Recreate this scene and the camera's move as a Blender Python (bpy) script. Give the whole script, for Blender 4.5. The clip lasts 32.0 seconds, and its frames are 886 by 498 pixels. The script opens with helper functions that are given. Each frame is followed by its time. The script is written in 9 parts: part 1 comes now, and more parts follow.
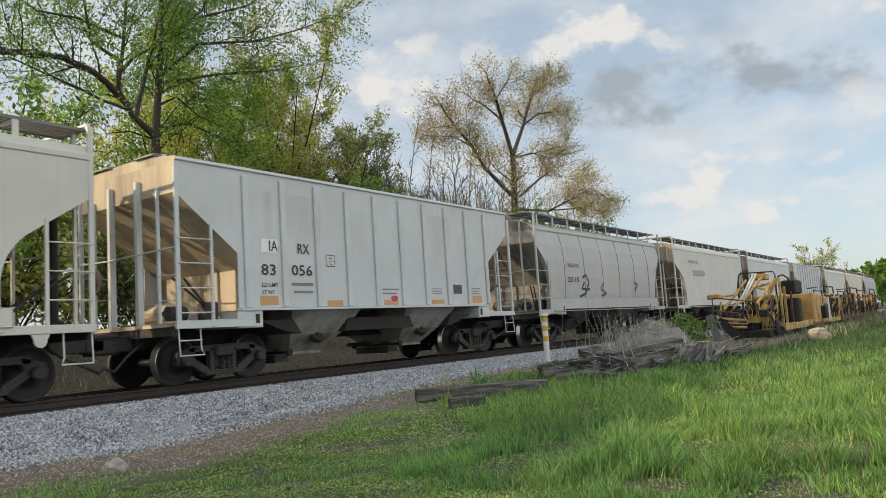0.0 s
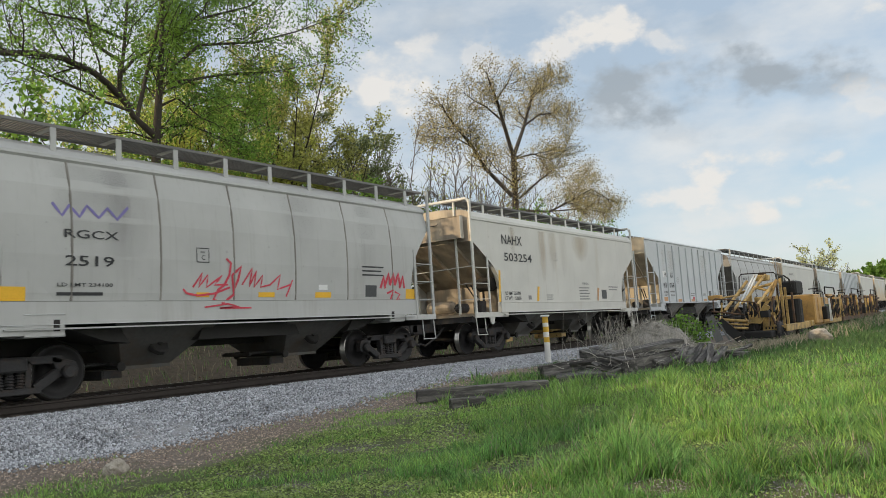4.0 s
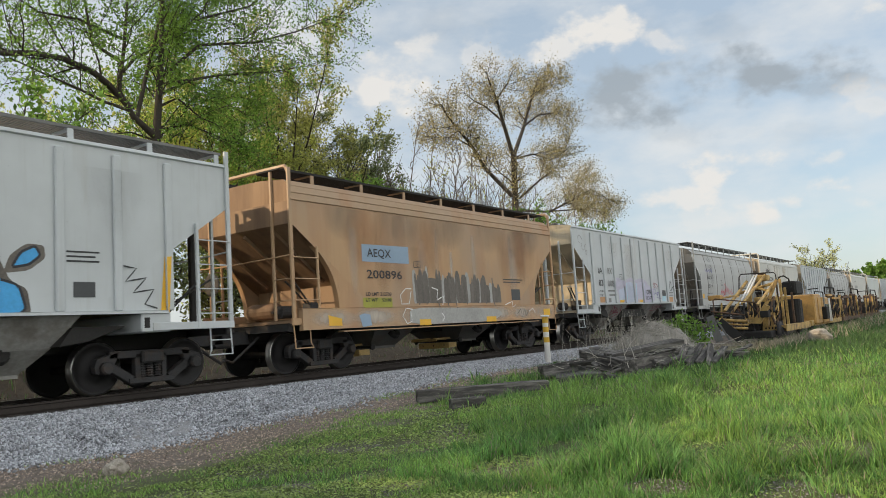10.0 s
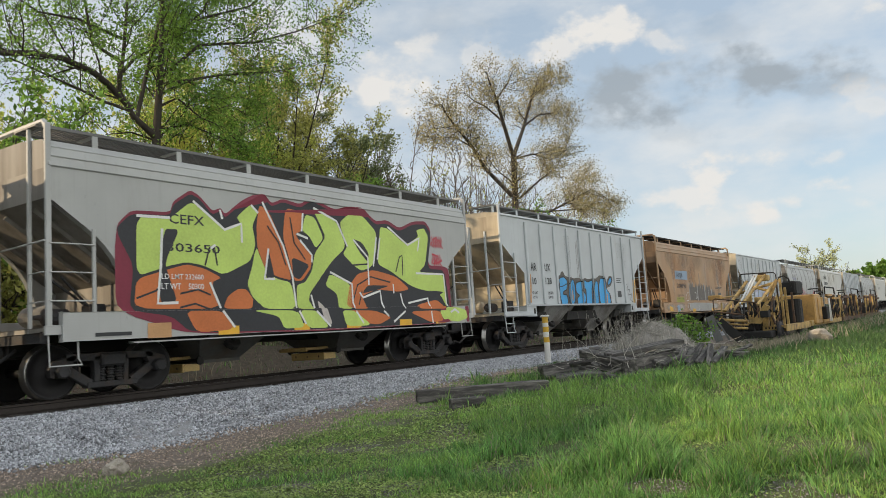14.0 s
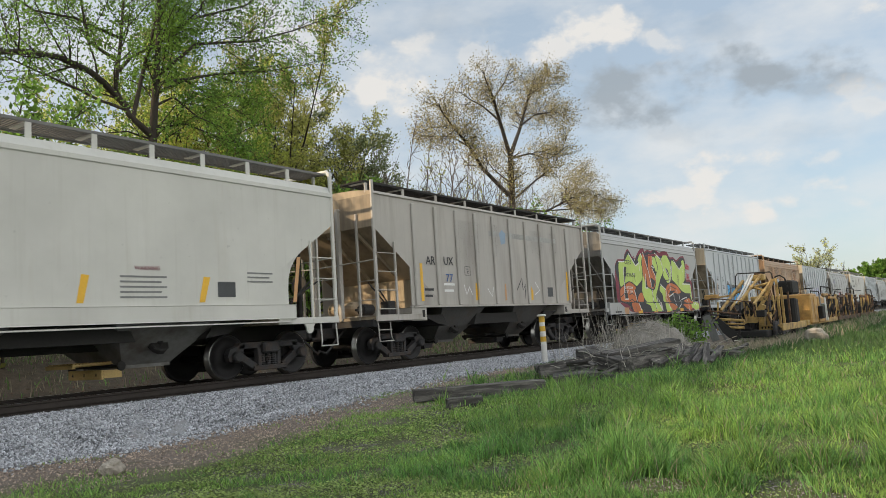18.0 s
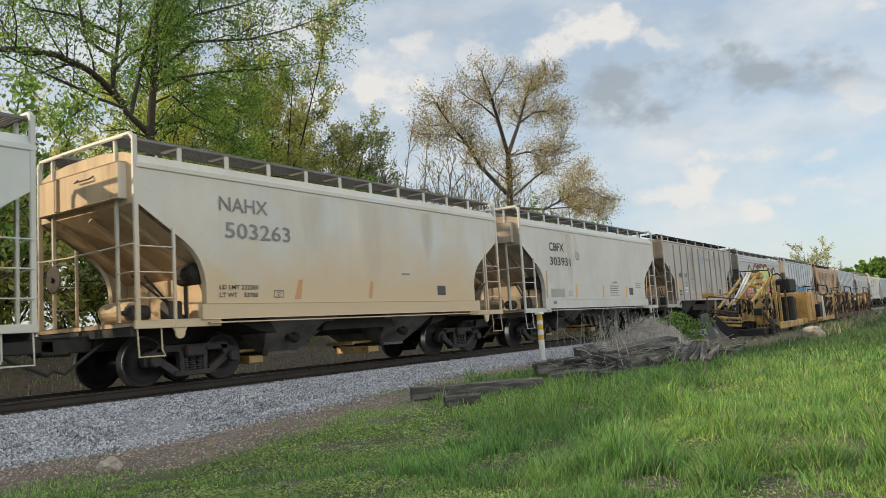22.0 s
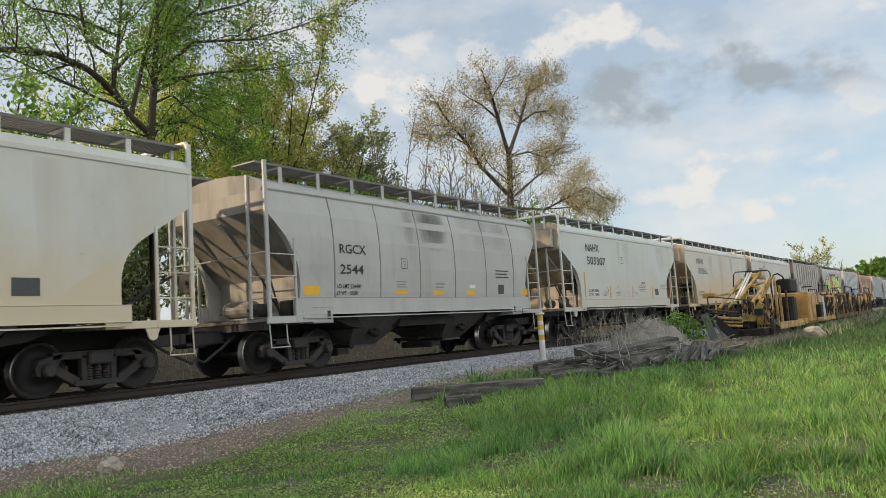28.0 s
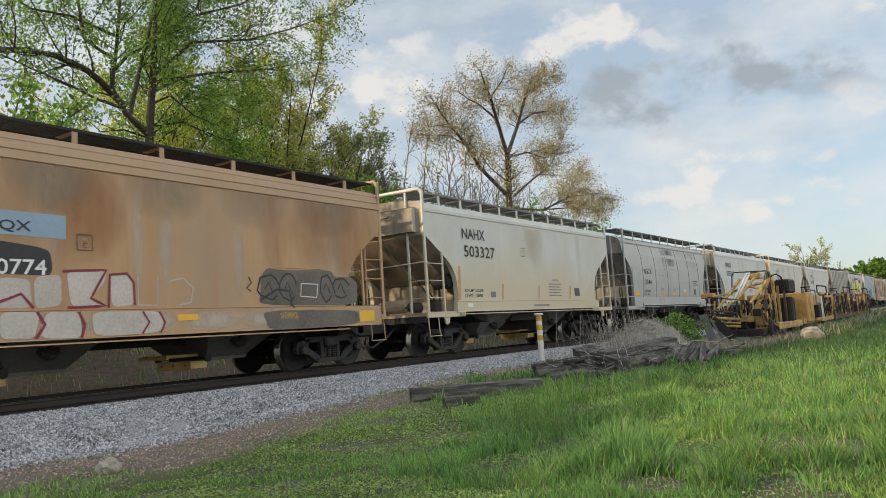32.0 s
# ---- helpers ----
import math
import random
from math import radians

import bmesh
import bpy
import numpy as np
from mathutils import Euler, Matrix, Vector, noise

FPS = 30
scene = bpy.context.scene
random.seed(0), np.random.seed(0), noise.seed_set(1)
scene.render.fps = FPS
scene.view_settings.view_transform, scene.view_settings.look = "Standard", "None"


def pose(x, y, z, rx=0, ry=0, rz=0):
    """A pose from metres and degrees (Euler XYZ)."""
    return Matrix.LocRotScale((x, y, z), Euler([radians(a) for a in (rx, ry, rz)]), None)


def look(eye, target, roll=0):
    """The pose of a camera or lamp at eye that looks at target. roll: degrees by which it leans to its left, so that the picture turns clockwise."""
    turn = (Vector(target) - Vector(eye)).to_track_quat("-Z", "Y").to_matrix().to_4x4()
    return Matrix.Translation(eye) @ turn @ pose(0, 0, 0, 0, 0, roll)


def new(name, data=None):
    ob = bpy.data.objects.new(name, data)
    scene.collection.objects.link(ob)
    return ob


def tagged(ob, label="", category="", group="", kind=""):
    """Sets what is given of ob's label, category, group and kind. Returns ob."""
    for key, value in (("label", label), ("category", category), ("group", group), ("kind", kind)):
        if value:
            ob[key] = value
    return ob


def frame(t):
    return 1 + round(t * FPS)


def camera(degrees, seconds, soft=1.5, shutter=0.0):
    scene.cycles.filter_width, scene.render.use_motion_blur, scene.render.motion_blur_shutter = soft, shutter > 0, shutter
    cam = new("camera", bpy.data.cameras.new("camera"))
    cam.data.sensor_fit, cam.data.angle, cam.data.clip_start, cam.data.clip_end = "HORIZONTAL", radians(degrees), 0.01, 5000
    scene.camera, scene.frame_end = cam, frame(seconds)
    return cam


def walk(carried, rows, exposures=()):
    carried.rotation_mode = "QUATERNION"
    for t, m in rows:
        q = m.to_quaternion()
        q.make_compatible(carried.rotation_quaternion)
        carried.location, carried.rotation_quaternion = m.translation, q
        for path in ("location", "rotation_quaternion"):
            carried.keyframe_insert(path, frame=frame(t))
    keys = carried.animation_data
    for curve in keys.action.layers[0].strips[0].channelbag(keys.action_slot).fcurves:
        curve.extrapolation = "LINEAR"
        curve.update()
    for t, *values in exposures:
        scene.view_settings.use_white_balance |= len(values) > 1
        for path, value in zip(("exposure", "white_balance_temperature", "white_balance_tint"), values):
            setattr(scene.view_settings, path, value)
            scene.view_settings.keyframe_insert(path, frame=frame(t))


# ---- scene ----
# Axes: x along the railway (the way the train runs), y across it, z = 0 on the rail heads.
cam = camera(60, 32.0, soft=0.8, shutter=0.12)
EYE = (0.0, 0.0, 0.70)
TRACK_Y = 13.4          # centre line of the main track
YAW, PITCH, ROLL = -55.11, 6.11, -3.705


def cam_pose(dyaw, dpitch, droll=0.0):
    """A slight turn of the hand-held camera from its resting aim, in degrees."""
    return (Matrix.Translation(EYE) @ Matrix.Rotation(radians(YAW + dyaw), 4, "Z")
            @ Matrix.Rotation(radians(90 + PITCH + dpitch), 4, "X") @ Matrix.Rotation(radians(ROLL + droll), 4, "Z"))


CAMERA_ROWS = [(0.0, 0, 0), (2.0, 0.01, 0), (3.5, 0.06, 0.06), (6.0, 0.05, 0.075), (14.5, 0.05, 0.07), (16.5, -0.08, 0.03),
               (18.0, -0.185, 0.01), (19.5, -0.17, 0.02), (20.5, -0.24, -0.05), (21.5, -0.34, -0.135), (24.0, -0.30, -0.12),
               (28.0, -0.295, -0.12), (30.5, -0.33, -0.11), (32.0, -0.40, -0.095)]
walk(cam, [(t, cam_pose(a, b)) for t, a, b in CAMERA_ROWS])


def train_shift(t):
    """Metres that the train has rolled by t seconds: it slows from 6.0 to 4.8 m/s."""
    return 5.4004 * t - 0.018019 * ((t - 16) ** 2 - 256)


# ---- world, sun ----
SUN_AZ, SUN_EL = 138.0, 21.0       # degrees: azimuth counted from +x to +y
world = bpy.data.worlds.new("sky")
scene.world = world
world.use_nodes = True


HEADING = ((0.8156, 0.5687, 0.1064), (0.5764, -0.8146, -0.0642), (-0.0502, -0.1138, 0.9922))
GREY_CLOUDS = [(0.216, 0.195, 0.110, 0.063, 0.80), (0.240, 0.214, 0.066, 0.037, 0.50), (0.427, 0.230, 0.140, 0.038, 0.85), (0.380, 0.236, 0.066, 0.028, 0.50), (0.483, 0.214, 0.088, 0.026, 0.50), (0.343, 0.295, 0.140, 0.029, 0.30), (-0.018, 0.295, 0.088, 0.044, 0.25), (0.292, 0.155, 0.118, 0.029, 0.30), (0.468, 0.155, 0.110, 0.022, 0.20)]
WHITE_CLOUDS = [(-0.106, 0.214, 0.055, 0.044, 0.80), (-0.091, 0.236, 0.044, 0.029, 0.70), (-0.165, 0.281, 0.044, 0.029, 0.50), (0.152, 0.256, 0.052, 0.027, 0.75), (0.200, 0.279, 0.052, 0.028, 0.85), (0.233, 0.295, 0.035, 0.021, 0.80), (0.285, 0.273, 0.035, 0.021, 0.55), (-0.047, 0.214, 0.033, 0.046, 0.80), (-0.029, 0.262, 0.027, 0.032, 0.60), (0.065, 0.251, 0.066, 0.027, 0.50), (0.306, 0.073, 0.053, 0.022, 0.70), (0.356, 0.095, 0.052, 0.025, 0.80), (0.401, 0.117, 0.034, 0.016, 0.75), (0.410, 0.049, 0.029, 0.016, 0.80), (0.457, 0.062, 0.021, 0.010, 0.60), (0.522, 0.081, 0.035, 0.013, 0.65), (0.509, 0.122, 0.029, 0.013, 0.50), (0.539, 0.195, 0.041, 0.025, 0.50), (0.566, 0.319, 0.044, 0.016, 0.70), (0.549, 0.062, 0.041, 0.015, 0.50), (0.328, 0.041, 0.066, 0.016, 0.40)]


def ramp_node(nt, stops, fac):
    r = nt.nodes.new("ShaderNodeValToRGB")
    els = r.color_ramp.elements
    while len(els) < len(stops):
        els.new(0.5)
    for el, (p, c) in zip(els, stops):
        el.position, el.color = p, (*c, 1) if len(c) == 3 else c
    nt.links.new(fac, r.inputs["Fac"])
    return r.outputs["Color"]


def build_world():
    """Pale sky with soft broken cloud; unseen half brightened to light near sides."""
    nt = world.node_tree
    nt.nodes.clear()
    N, L = nt.nodes.new, nt.links.new

    def vmath(op, a, b=None):
        n = N("ShaderNodeVectorMath")
        n.operation = op
        for k, v in enumerate((a, b)):
            if isinstance(v, tuple):
                n.inputs[k].default_value = v
            elif v is not None:
                L(v, n.inputs[k])
        return n.outputs["Value" if op in ("DOT_PRODUCT", "LENGTH") else "Vector"]

    def fmath(op, a, b=0.0, clamp=False):
        n = N("ShaderNodeMath")
        n.operation, n.use_clamp = op, clamp
        for k, v in enumerate((a, b)):
            if isinstance(v, (int, float)):
                n.inputs[k].default_value = v
            else:
                L(v, n.inputs[k])
        return n.outputs[0]

    def tint(a, b, fac):
        n = N("ShaderNodeMix")
        n.data_type = "RGBA"
        for key, v in (("A", a), ("B", b), ("Factor", fac)):
            if isinstance(v, tuple):
                n.inputs[key].default_value = (*v, 1)
            else:
                L(v, n.inputs[key])
        return n.outputs["Result"]

    out, bg, sky = N("ShaderNodeOutputWorld"), N("ShaderNodeBackground"), N("ShaderNodeTexSky")
    sky.sky_type = "NISHITA"
    sky.sun_disc = False
    sky.sun_elevation, sky.sun_rotation = radians(SUN_EL), radians(90 - SUN_AZ)
    sky.air_density, sky.dust_density, sky.ozone_density = 1.0, 1.2, 1.0
    way = N("ShaderNodeTexCoord").outputs["Generated"]

    def cloud_noise(scale, detail, stretch, seed):
        m = N("ShaderNodeMapping")
        m.inputs["Scale"].default_value, m.inputs["Location"].default_value = stretch, (seed, seed * 0.7, 0)
        L(way, m.inputs["Vector"])
        n = N("ShaderNodeTexNoise")
        n.inputs["Scale"].default_value, n.inputs["Detail"].default_value, n.inputs["Roughness"].default_value = scale, detail, 0.55
        L(m.outputs["Vector"], n.inputs["Vector"])
        return n.outputs["Fac"]

    fluff = cloud_noise(17.0, 10.0, (1, 1, 1.5), 0.0)
    large = cloud_noise(5.5, 8.0, (1, 1, 2.4), 2.3)
    # clouds over the far field: centre and size on the sky, as tangents from a fixed heading
    fwd = fmath("MAXIMUM", vmath("DOT_PRODUCT", way, HEADING[0]), 0.05)
    u = fmath("DIVIDE", vmath("DOT_PRODUCT", way, HEADING[1]), fwd)
    v = fmath("DIVIDE", vmath("DOT_PRODUCT", way, HEADING[2]), fwd)
    uv = N("ShaderNodeCombineXYZ")
    L(u, uv.inputs[0])
    L(v, uv.inputs[1])

    def bank(lumps, ragged, gain):
        total = None
        for cu, cv, ru, rv, w in lumps:
            d = vmath("LENGTH", vmath("MULTIPLY", vmath("SUBTRACT", uv.outputs[0], (cu, cv, 0.0)), (1 / ru, 1 / rv, 0.0)))
            f = fmath("SUBTRACT", 1.0, d)
            f = fmath("ADD", f, fmath("MULTIPLY", fmath("SUBTRACT", fluff, 0.5), ragged))
            f = fmath("MULTIPLY", fmath("MULTIPLY", f, gain, True), w)
            f = fmath("MULTIPLY", fmath("MULTIPLY", f, f), fmath("SUBTRACT", 3.0, fmath("MULTIPLY", f, 2.0)), True)
            total = f if total is None else fmath("MAXIMUM", total, f)
        return total

    grey = bank(GREY_CLOUDS, 3.0, 1.25)
    white = bank(WHITE_CLOUDS, 5.0, 1.15)
    veil = ramp_node(nt, [(0.38, (0, 0, 0)), (0.66, (1, 1, 1))], large)
    col = tint(sky.outputs["Color"], (3.85, 4.45, 4.95), fmath("ADD", 0.55, 0.0))
    col = tint(col, (5.0, 5.1, 5.1), fmath("MULTIPLY", veil, 0.8))
    col = tint(col, (2.35, 2.68, 2.98), grey)
    col = tint(col, (5.35, 5.2, 4.95), white)
    xyz = N("ShaderNodeSeparateXYZ")
    L(way, xyz.inputs[0])
    # the -y half, out of view, is raised as fill for the near sides
    back_fill = N("ShaderNodeMapRange")
    back_fill.interpolation_type = "SMOOTHSTEP"
    for key, val in (("From Min", 0.05), ("From Max", -0.8), ("To Min", 0.0), ("To Max", 1.0)):
        back_fill.inputs[key].default_value = val
    L(xyz.outputs["Y"], back_fill.inputs["Value"])
    L(tint(col, (8.0, 8.05, 7.9), back_fill.outputs["Result"]), bg.inputs["Color"])
    bg.inputs["Strength"].default_value = 0.15
    L(bg.outputs["Background"], out.inputs["Surface"])


build_world()
sun = new("sun", bpy.data.lights.new("sun", "SUN"))
sun.data.energy, sun.data.angle, sun.data.color = 4.2, radians(0.6), (1.0, 0.77, 0.50)
sun_dir = Vector((math.cos(radians(SUN_AZ)) * math.cos(radians(SUN_EL)), math.sin(radians(SUN_AZ)) * math.cos(radians(SUN_EL)), math.sin(radians(SUN_EL))))
sun.matrix_world = look(tuple(sun_dir * 200), (0, 0, 0))
scene.view_settings.exposure = 0.06


# ---- materials ----
def noise_node(nt, vec, scale, detail=4, rough=0.55, stretch=None):
    if stretch:
        m = nt.nodes.new("ShaderNodeMapping")
        m.inputs["Scale"].default_value = stretch
        nt.links.new(vec, m.inputs["Vector"])
        vec = m.outputs["Vector"]
    n = nt.nodes.new("ShaderNodeTexNoise")
    n.inputs["Scale"].default_value, n.inputs["Detail"].default_value, n.inputs["Roughness"].default_value = scale, detail, rough
    nt.links.new(vec, n.inputs["Vector"])
    return n.outputs["Fac"]


def mix_node(nt, a, b, fac):
    m = nt.nodes.new("ShaderNodeMix")
    m.data_type = "RGBA"
    for key, v in (("A", a), ("B", b), ("Factor", fac)):
        if isinstance(v, (int, float)):
            m.inputs[key].default_value = v
        elif isinstance(v, tuple):
            m.inputs[key].default_value = (*v, 1)
        else:
            nt.links.new(v, m.inputs[key])
    return m.outputs["Result"]


def coords(nt, shift=True):
    """Object space, shifted at random from object to object."""
    co = nt.nodes.new("ShaderNodeTexCoord").outputs["Object"]
    if not shift:
        return co
    info = nt.nodes.new("ShaderNodeObjectInfo")
    add = nt.nodes.new("ShaderNodeVectorMath")
    add.operation = "MULTIPLY_ADD"
    nt.links.new(info.outputs["Random"], add.inputs[0])
    add.inputs[1].default_value = (37.0, 0.0, 0.0)
    nt.links.new(co, add.inputs[2])
    return add.outputs["Vector"]


def material(name, base, vary=0.25, scale=6.0, rough=0.7, metal=0.0, bump=0.15, grime=None, grime_amount=0.0, shift=True, stretch=None, island=0.0, translucent=0.0):
    """A plain weathered surface: base colour with two scales of variation, optional grime patches and relief."""
    m = bpy.data.materials.new(name)
    m.use_nodes = True
    nt = m.node_tree
    bsdf = nt.nodes["Principled BSDF"]
    co = coords(nt, shift)
    big = noise_node(nt, co, scale * 0.22, 3, stretch=stretch)
    fine = noise_node(nt, co, scale * 4, 5, 0.65, stretch=stretch)
    dark, light = tuple(c * (1 - vary) for c in base), tuple(min(1, c * (1 + vary)) for c in base)
    col = ramp_node(nt, [(0.3, dark), (0.7, light)], big)
    col = mix_node(nt, col, ramp_node(nt, [(0.35, dark), (0.65, light)], fine), 0.4)
    if grime:
        g = ramp_node(nt, [(0.62 - 0.4 * grime_amount, (0, 0, 0)), (0.80 - 0.25 * grime_amount, (1, 1, 1))], noise_node(nt, co, scale * 0.6, 6, 0.6, stretch=stretch))
        col = mix_node(nt, col, grime, g)
    if island:
        geo = nt.nodes.new("ShaderNodeNewGeometry")
        r = ramp_node(nt, [(0.0, (1 - island,) * 3), (1.0, (1 + island,) * 3)], geo.outputs["Random Per Island"])
        mul = nt.nodes.new("ShaderNodeMix")
        mul.data_type, mul.blend_type = "RGBA", "MULTIPLY"
        mul.inputs["Factor"].default_value = 1.0
        nt.links.new(col, mul.inputs["A"])
        nt.links.new(r, mul.inputs["B"])
        col = mul.outputs["Result"]
    nt.links.new(col, bsdf.inputs["Base Color"])
    bsdf.inputs["Roughness"].default_value, bsdf.inputs["Metallic"].default_value = rough, metal
    if bump:
        b = nt.nodes.new("ShaderNodeBump")
        b.inputs["Strength"].default_value, b.inputs["Distance"].default_value = bump, 0.02
        nt.links.new(fine, b.inputs["Height"])
        nt.links.new(b.outputs["Normal"], bsdf.inputs["Normal"])
    if translucent:
        t = nt.nodes.new("ShaderNodeBsdfTranslucent")
        nt.links.new(col, t.inputs["Color"])
        mx = nt.nodes.new("ShaderNodeMixShader")
        mx.inputs["Fac"].default_value = translucent
        nt.links.new(bsdf.outputs["BSDF"], mx.inputs[1])
        nt.links.new(t.outputs["BSDF"], mx.inputs[2])
        nt.links.new(mx.outputs["Shader"], nt.nodes["Material Output"].inputs["Surface"])
    return m


def car_paint(name, base, streak, amount, rust=(0.16, 0.07, 0.03), rust_amount=0.0, rough=0.5, fade=None, bloom=None, wash=None):
    """Railcar paint: run-down streaks of dirt, cloudy fading, specks of rust."""
    m = bpy.data.materials.new(name)
    m.use_nodes = True
    nt = m.node_tree
    bsdf = nt.nodes["Principled BSDF"]
    co = coords(nt)
    cloud = noise_node(nt, co, 0.55, 4, 0.6)
    run = noise_node(nt, co, 1.0, 6, 0.62, stretch=(1.15, 1.15, 0.13))
    thin = noise_node(nt, co, 1.0, 4, 0.6, stretch=(11.0, 11.0, 0.35))
    fine = noise_node(nt, co, 22.0, 4, 0.7)
    col = ramp_node(nt, [(0.3, tuple(c * 0.86 for c in base)), (0.7, tuple(min(1, c * 1.07) for c in base))], cloud)
    if fade:
        col = mix_node(nt, col, fade, ramp_node(nt, [(0.42, (0, 0, 0)), (0.62, (0.85,) * 3)], noise_node(nt, co, 0.5, 5, 0.6, stretch=(1, 1, 0.5))))
        rise = nt.nodes.new("ShaderNodeSeparateXYZ")
        nt.links.new(co, rise.inputs[0])
        band = nt.nodes.new("ShaderNodeMapRange")
        band.inputs["From Min"].default_value, band.inputs["From Max"].default_value, band.inputs["To Max"].default_value = 2.9, 4.0, 0.75
        nt.links.new(rise.outputs["Z"], band.inputs["Value"])
        col = mix_node(nt, col, fade, band.outputs["Result"])
    s1 = ramp_node(nt, [(0.60 - 0.25 * amount, (0, 0, 0)), (0.86 - 0.2 * amount, (1, 1, 1))], run)
    col = mix_node(nt, col, streak, s1)
    s2 = ramp_node(nt, [(0.56, (0, 0, 0)), (0.90, (0.28,) * 3)], thin)
    col = mix_node(nt, col, tuple(0.7 * c for c in streak), s2)
    if bloom:
        col = mix_node(nt, col, bloom, ramp_node(nt, [(0.5, (0, 0, 0)), (0.72, (0.9,) * 3)], noise_node(nt, co, 0.9, 5, 0.6, stretch=(0.8, 0.8, 0.45))))
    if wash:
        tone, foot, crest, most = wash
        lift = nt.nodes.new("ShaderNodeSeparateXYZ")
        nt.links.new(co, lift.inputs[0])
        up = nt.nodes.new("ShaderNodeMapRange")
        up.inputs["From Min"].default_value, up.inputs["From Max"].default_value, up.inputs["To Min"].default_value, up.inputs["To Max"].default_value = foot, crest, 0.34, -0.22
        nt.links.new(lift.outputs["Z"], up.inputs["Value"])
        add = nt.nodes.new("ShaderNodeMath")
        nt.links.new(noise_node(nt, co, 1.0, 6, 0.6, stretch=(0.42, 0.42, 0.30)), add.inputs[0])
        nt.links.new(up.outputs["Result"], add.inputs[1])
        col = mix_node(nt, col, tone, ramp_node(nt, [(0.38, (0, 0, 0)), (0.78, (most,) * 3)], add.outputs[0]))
    if rust_amount:
        r = ramp_node(nt, [(0.72 - 0.3 * rust_amount, (0, 0, 0)), (0.84 - 0.2 * rust_amount, (1, 1, 1))], noise_node(nt, co, 1.7, 7, 0.68, stretch=(1.5, 1.5, 0.6)))
        col = mix_node(nt, col, rust, r)
    spots = ramp_node(nt, [(0.70, (0, 0, 0)), (0.78, (0.8,) * 3)], noise_node(nt, co, 9.0, 3, 0.5))
    col = mix_node(nt, col, tuple(0.75 * c for c in base), spots)
    nt.links.new(col, bsdf.inputs["Base Color"])
    rr = ramp_node(nt, [(0.3, (rough - 0.1,) * 3), (0.7, (rough + 0.15,) * 3)], cloud)
    nt.links.new(rr, bsdf.inputs["Roughness"])
    b = nt.nodes.new("ShaderNodeBump")
    b.inputs["Strength"].default_value, b.inputs["Distance"].default_value = 0.12, 0.02
    h = mix_node(nt, cloud, fine, 0.25)
    nt.links.new(h, b.inputs["Height"])
    nt.links.new(b.outputs["Normal"], bsdf.inputs["Normal"])
    return m


PAINT = {
    "white": car_paint("white_car_paint", (0.58, 0.58, 0.545), (0.44, 0.41, 0.34), 0.1),
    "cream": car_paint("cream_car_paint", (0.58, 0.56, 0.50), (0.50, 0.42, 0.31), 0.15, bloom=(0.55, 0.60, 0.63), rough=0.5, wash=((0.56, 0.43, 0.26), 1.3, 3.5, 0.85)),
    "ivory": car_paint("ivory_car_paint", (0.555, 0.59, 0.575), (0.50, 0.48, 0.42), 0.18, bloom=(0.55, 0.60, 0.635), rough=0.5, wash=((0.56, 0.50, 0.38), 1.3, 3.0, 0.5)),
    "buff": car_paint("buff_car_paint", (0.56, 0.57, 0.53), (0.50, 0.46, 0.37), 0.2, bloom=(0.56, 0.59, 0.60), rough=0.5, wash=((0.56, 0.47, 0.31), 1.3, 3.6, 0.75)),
    "grey": car_paint("grey_car_paint", (0.43, 0.44, 0.435), (0.27, 0.25, 0.23), 0.1),
    "light_grey": car_paint("light_grey_car_paint", (0.53, 0.565, 0.585), (0.36, 0.34, 0.30), 0.10),
    "dirty_grey": car_paint("dirty_grey_car_paint", (0.44, 0.42, 0.39), (0.23, 0.20, 0.17), 0.4),
    "tan": car_paint("tan_car_paint", (0.485, 0.31, 0.168), (0.38, 0.20, 0.10), 0.4, rust=(0.20, 0.12, 0.075), rust_amount=0.08, fade=(0.38, 0.27, 0.18), rough=0.6),
}
END_PAINT = {
    "white": car_paint("dusty_white_end_paint", (0.50, 0.43, 0.33), (0.17, 0.14, 0.11), 0.75, (0.12, 0.10, 0.085), 0.25, 0.7),
    "cream": car_paint("dusty_cream_end_paint", (0.56, 0.44, 0.29), (0.27, 0.20, 0.13), 0.6, (0.12, 0.09, 0.07), 0.3, 0.7),
    "ivory": car_paint("dusty_ivory_end_paint", (0.46, 0.40, 0.32), (0.15, 0.13, 0.11), 0.75, (0.07, 0.065, 0.06), 0.4, 0.7),
    "buff": car_paint("dusty_buff_end_paint", (0.46, 0.39, 0.30), (0.15, 0.13, 0.11), 0.75, (0.07, 0.065, 0.06), 0.4, 0.7),
    "grey": car_paint("sooty_grey_end_paint", (0.30, 0.285, 0.26), (0.10, 0.09, 0.08), 0.8, (0.06, 0.055, 0.05), 0.35, 0.7),
    "light_grey": car_paint("dusty_grey_end_paint", (0.55, 0.48, 0.36), (0.24, 0.20, 0.15), 0.6, (0.15, 0.115, 0.085), 0.2, 0.7),
    "dirty_grey": car_paint("sooty_end_paint", (0.46, 0.37, 0.26), (0.13, 0.11, 0.085), 0.75, (0.06, 0.05, 0.045), 0.4, 0.7),
    "tan": car_paint("rusty_end_paint", (0.29, 0.19, 0.115), (0.12, 0.07, 0.045), 0.7, (0.08, 0.055, 0.04), 0.3, 0.75),
}
M_TRUCK = material("grimy_cast_steel", (0.034, 0.034, 0.036), 0.4, 8, 0.75, 0.1, 0.4, (0.06, 0.042, 0.032), 0.32)
M_WHEEL = material("brown_steel_wheel", (0.014, 0.013, 0.014), 0.25, 8, 0.6, 0.25, 0.15)
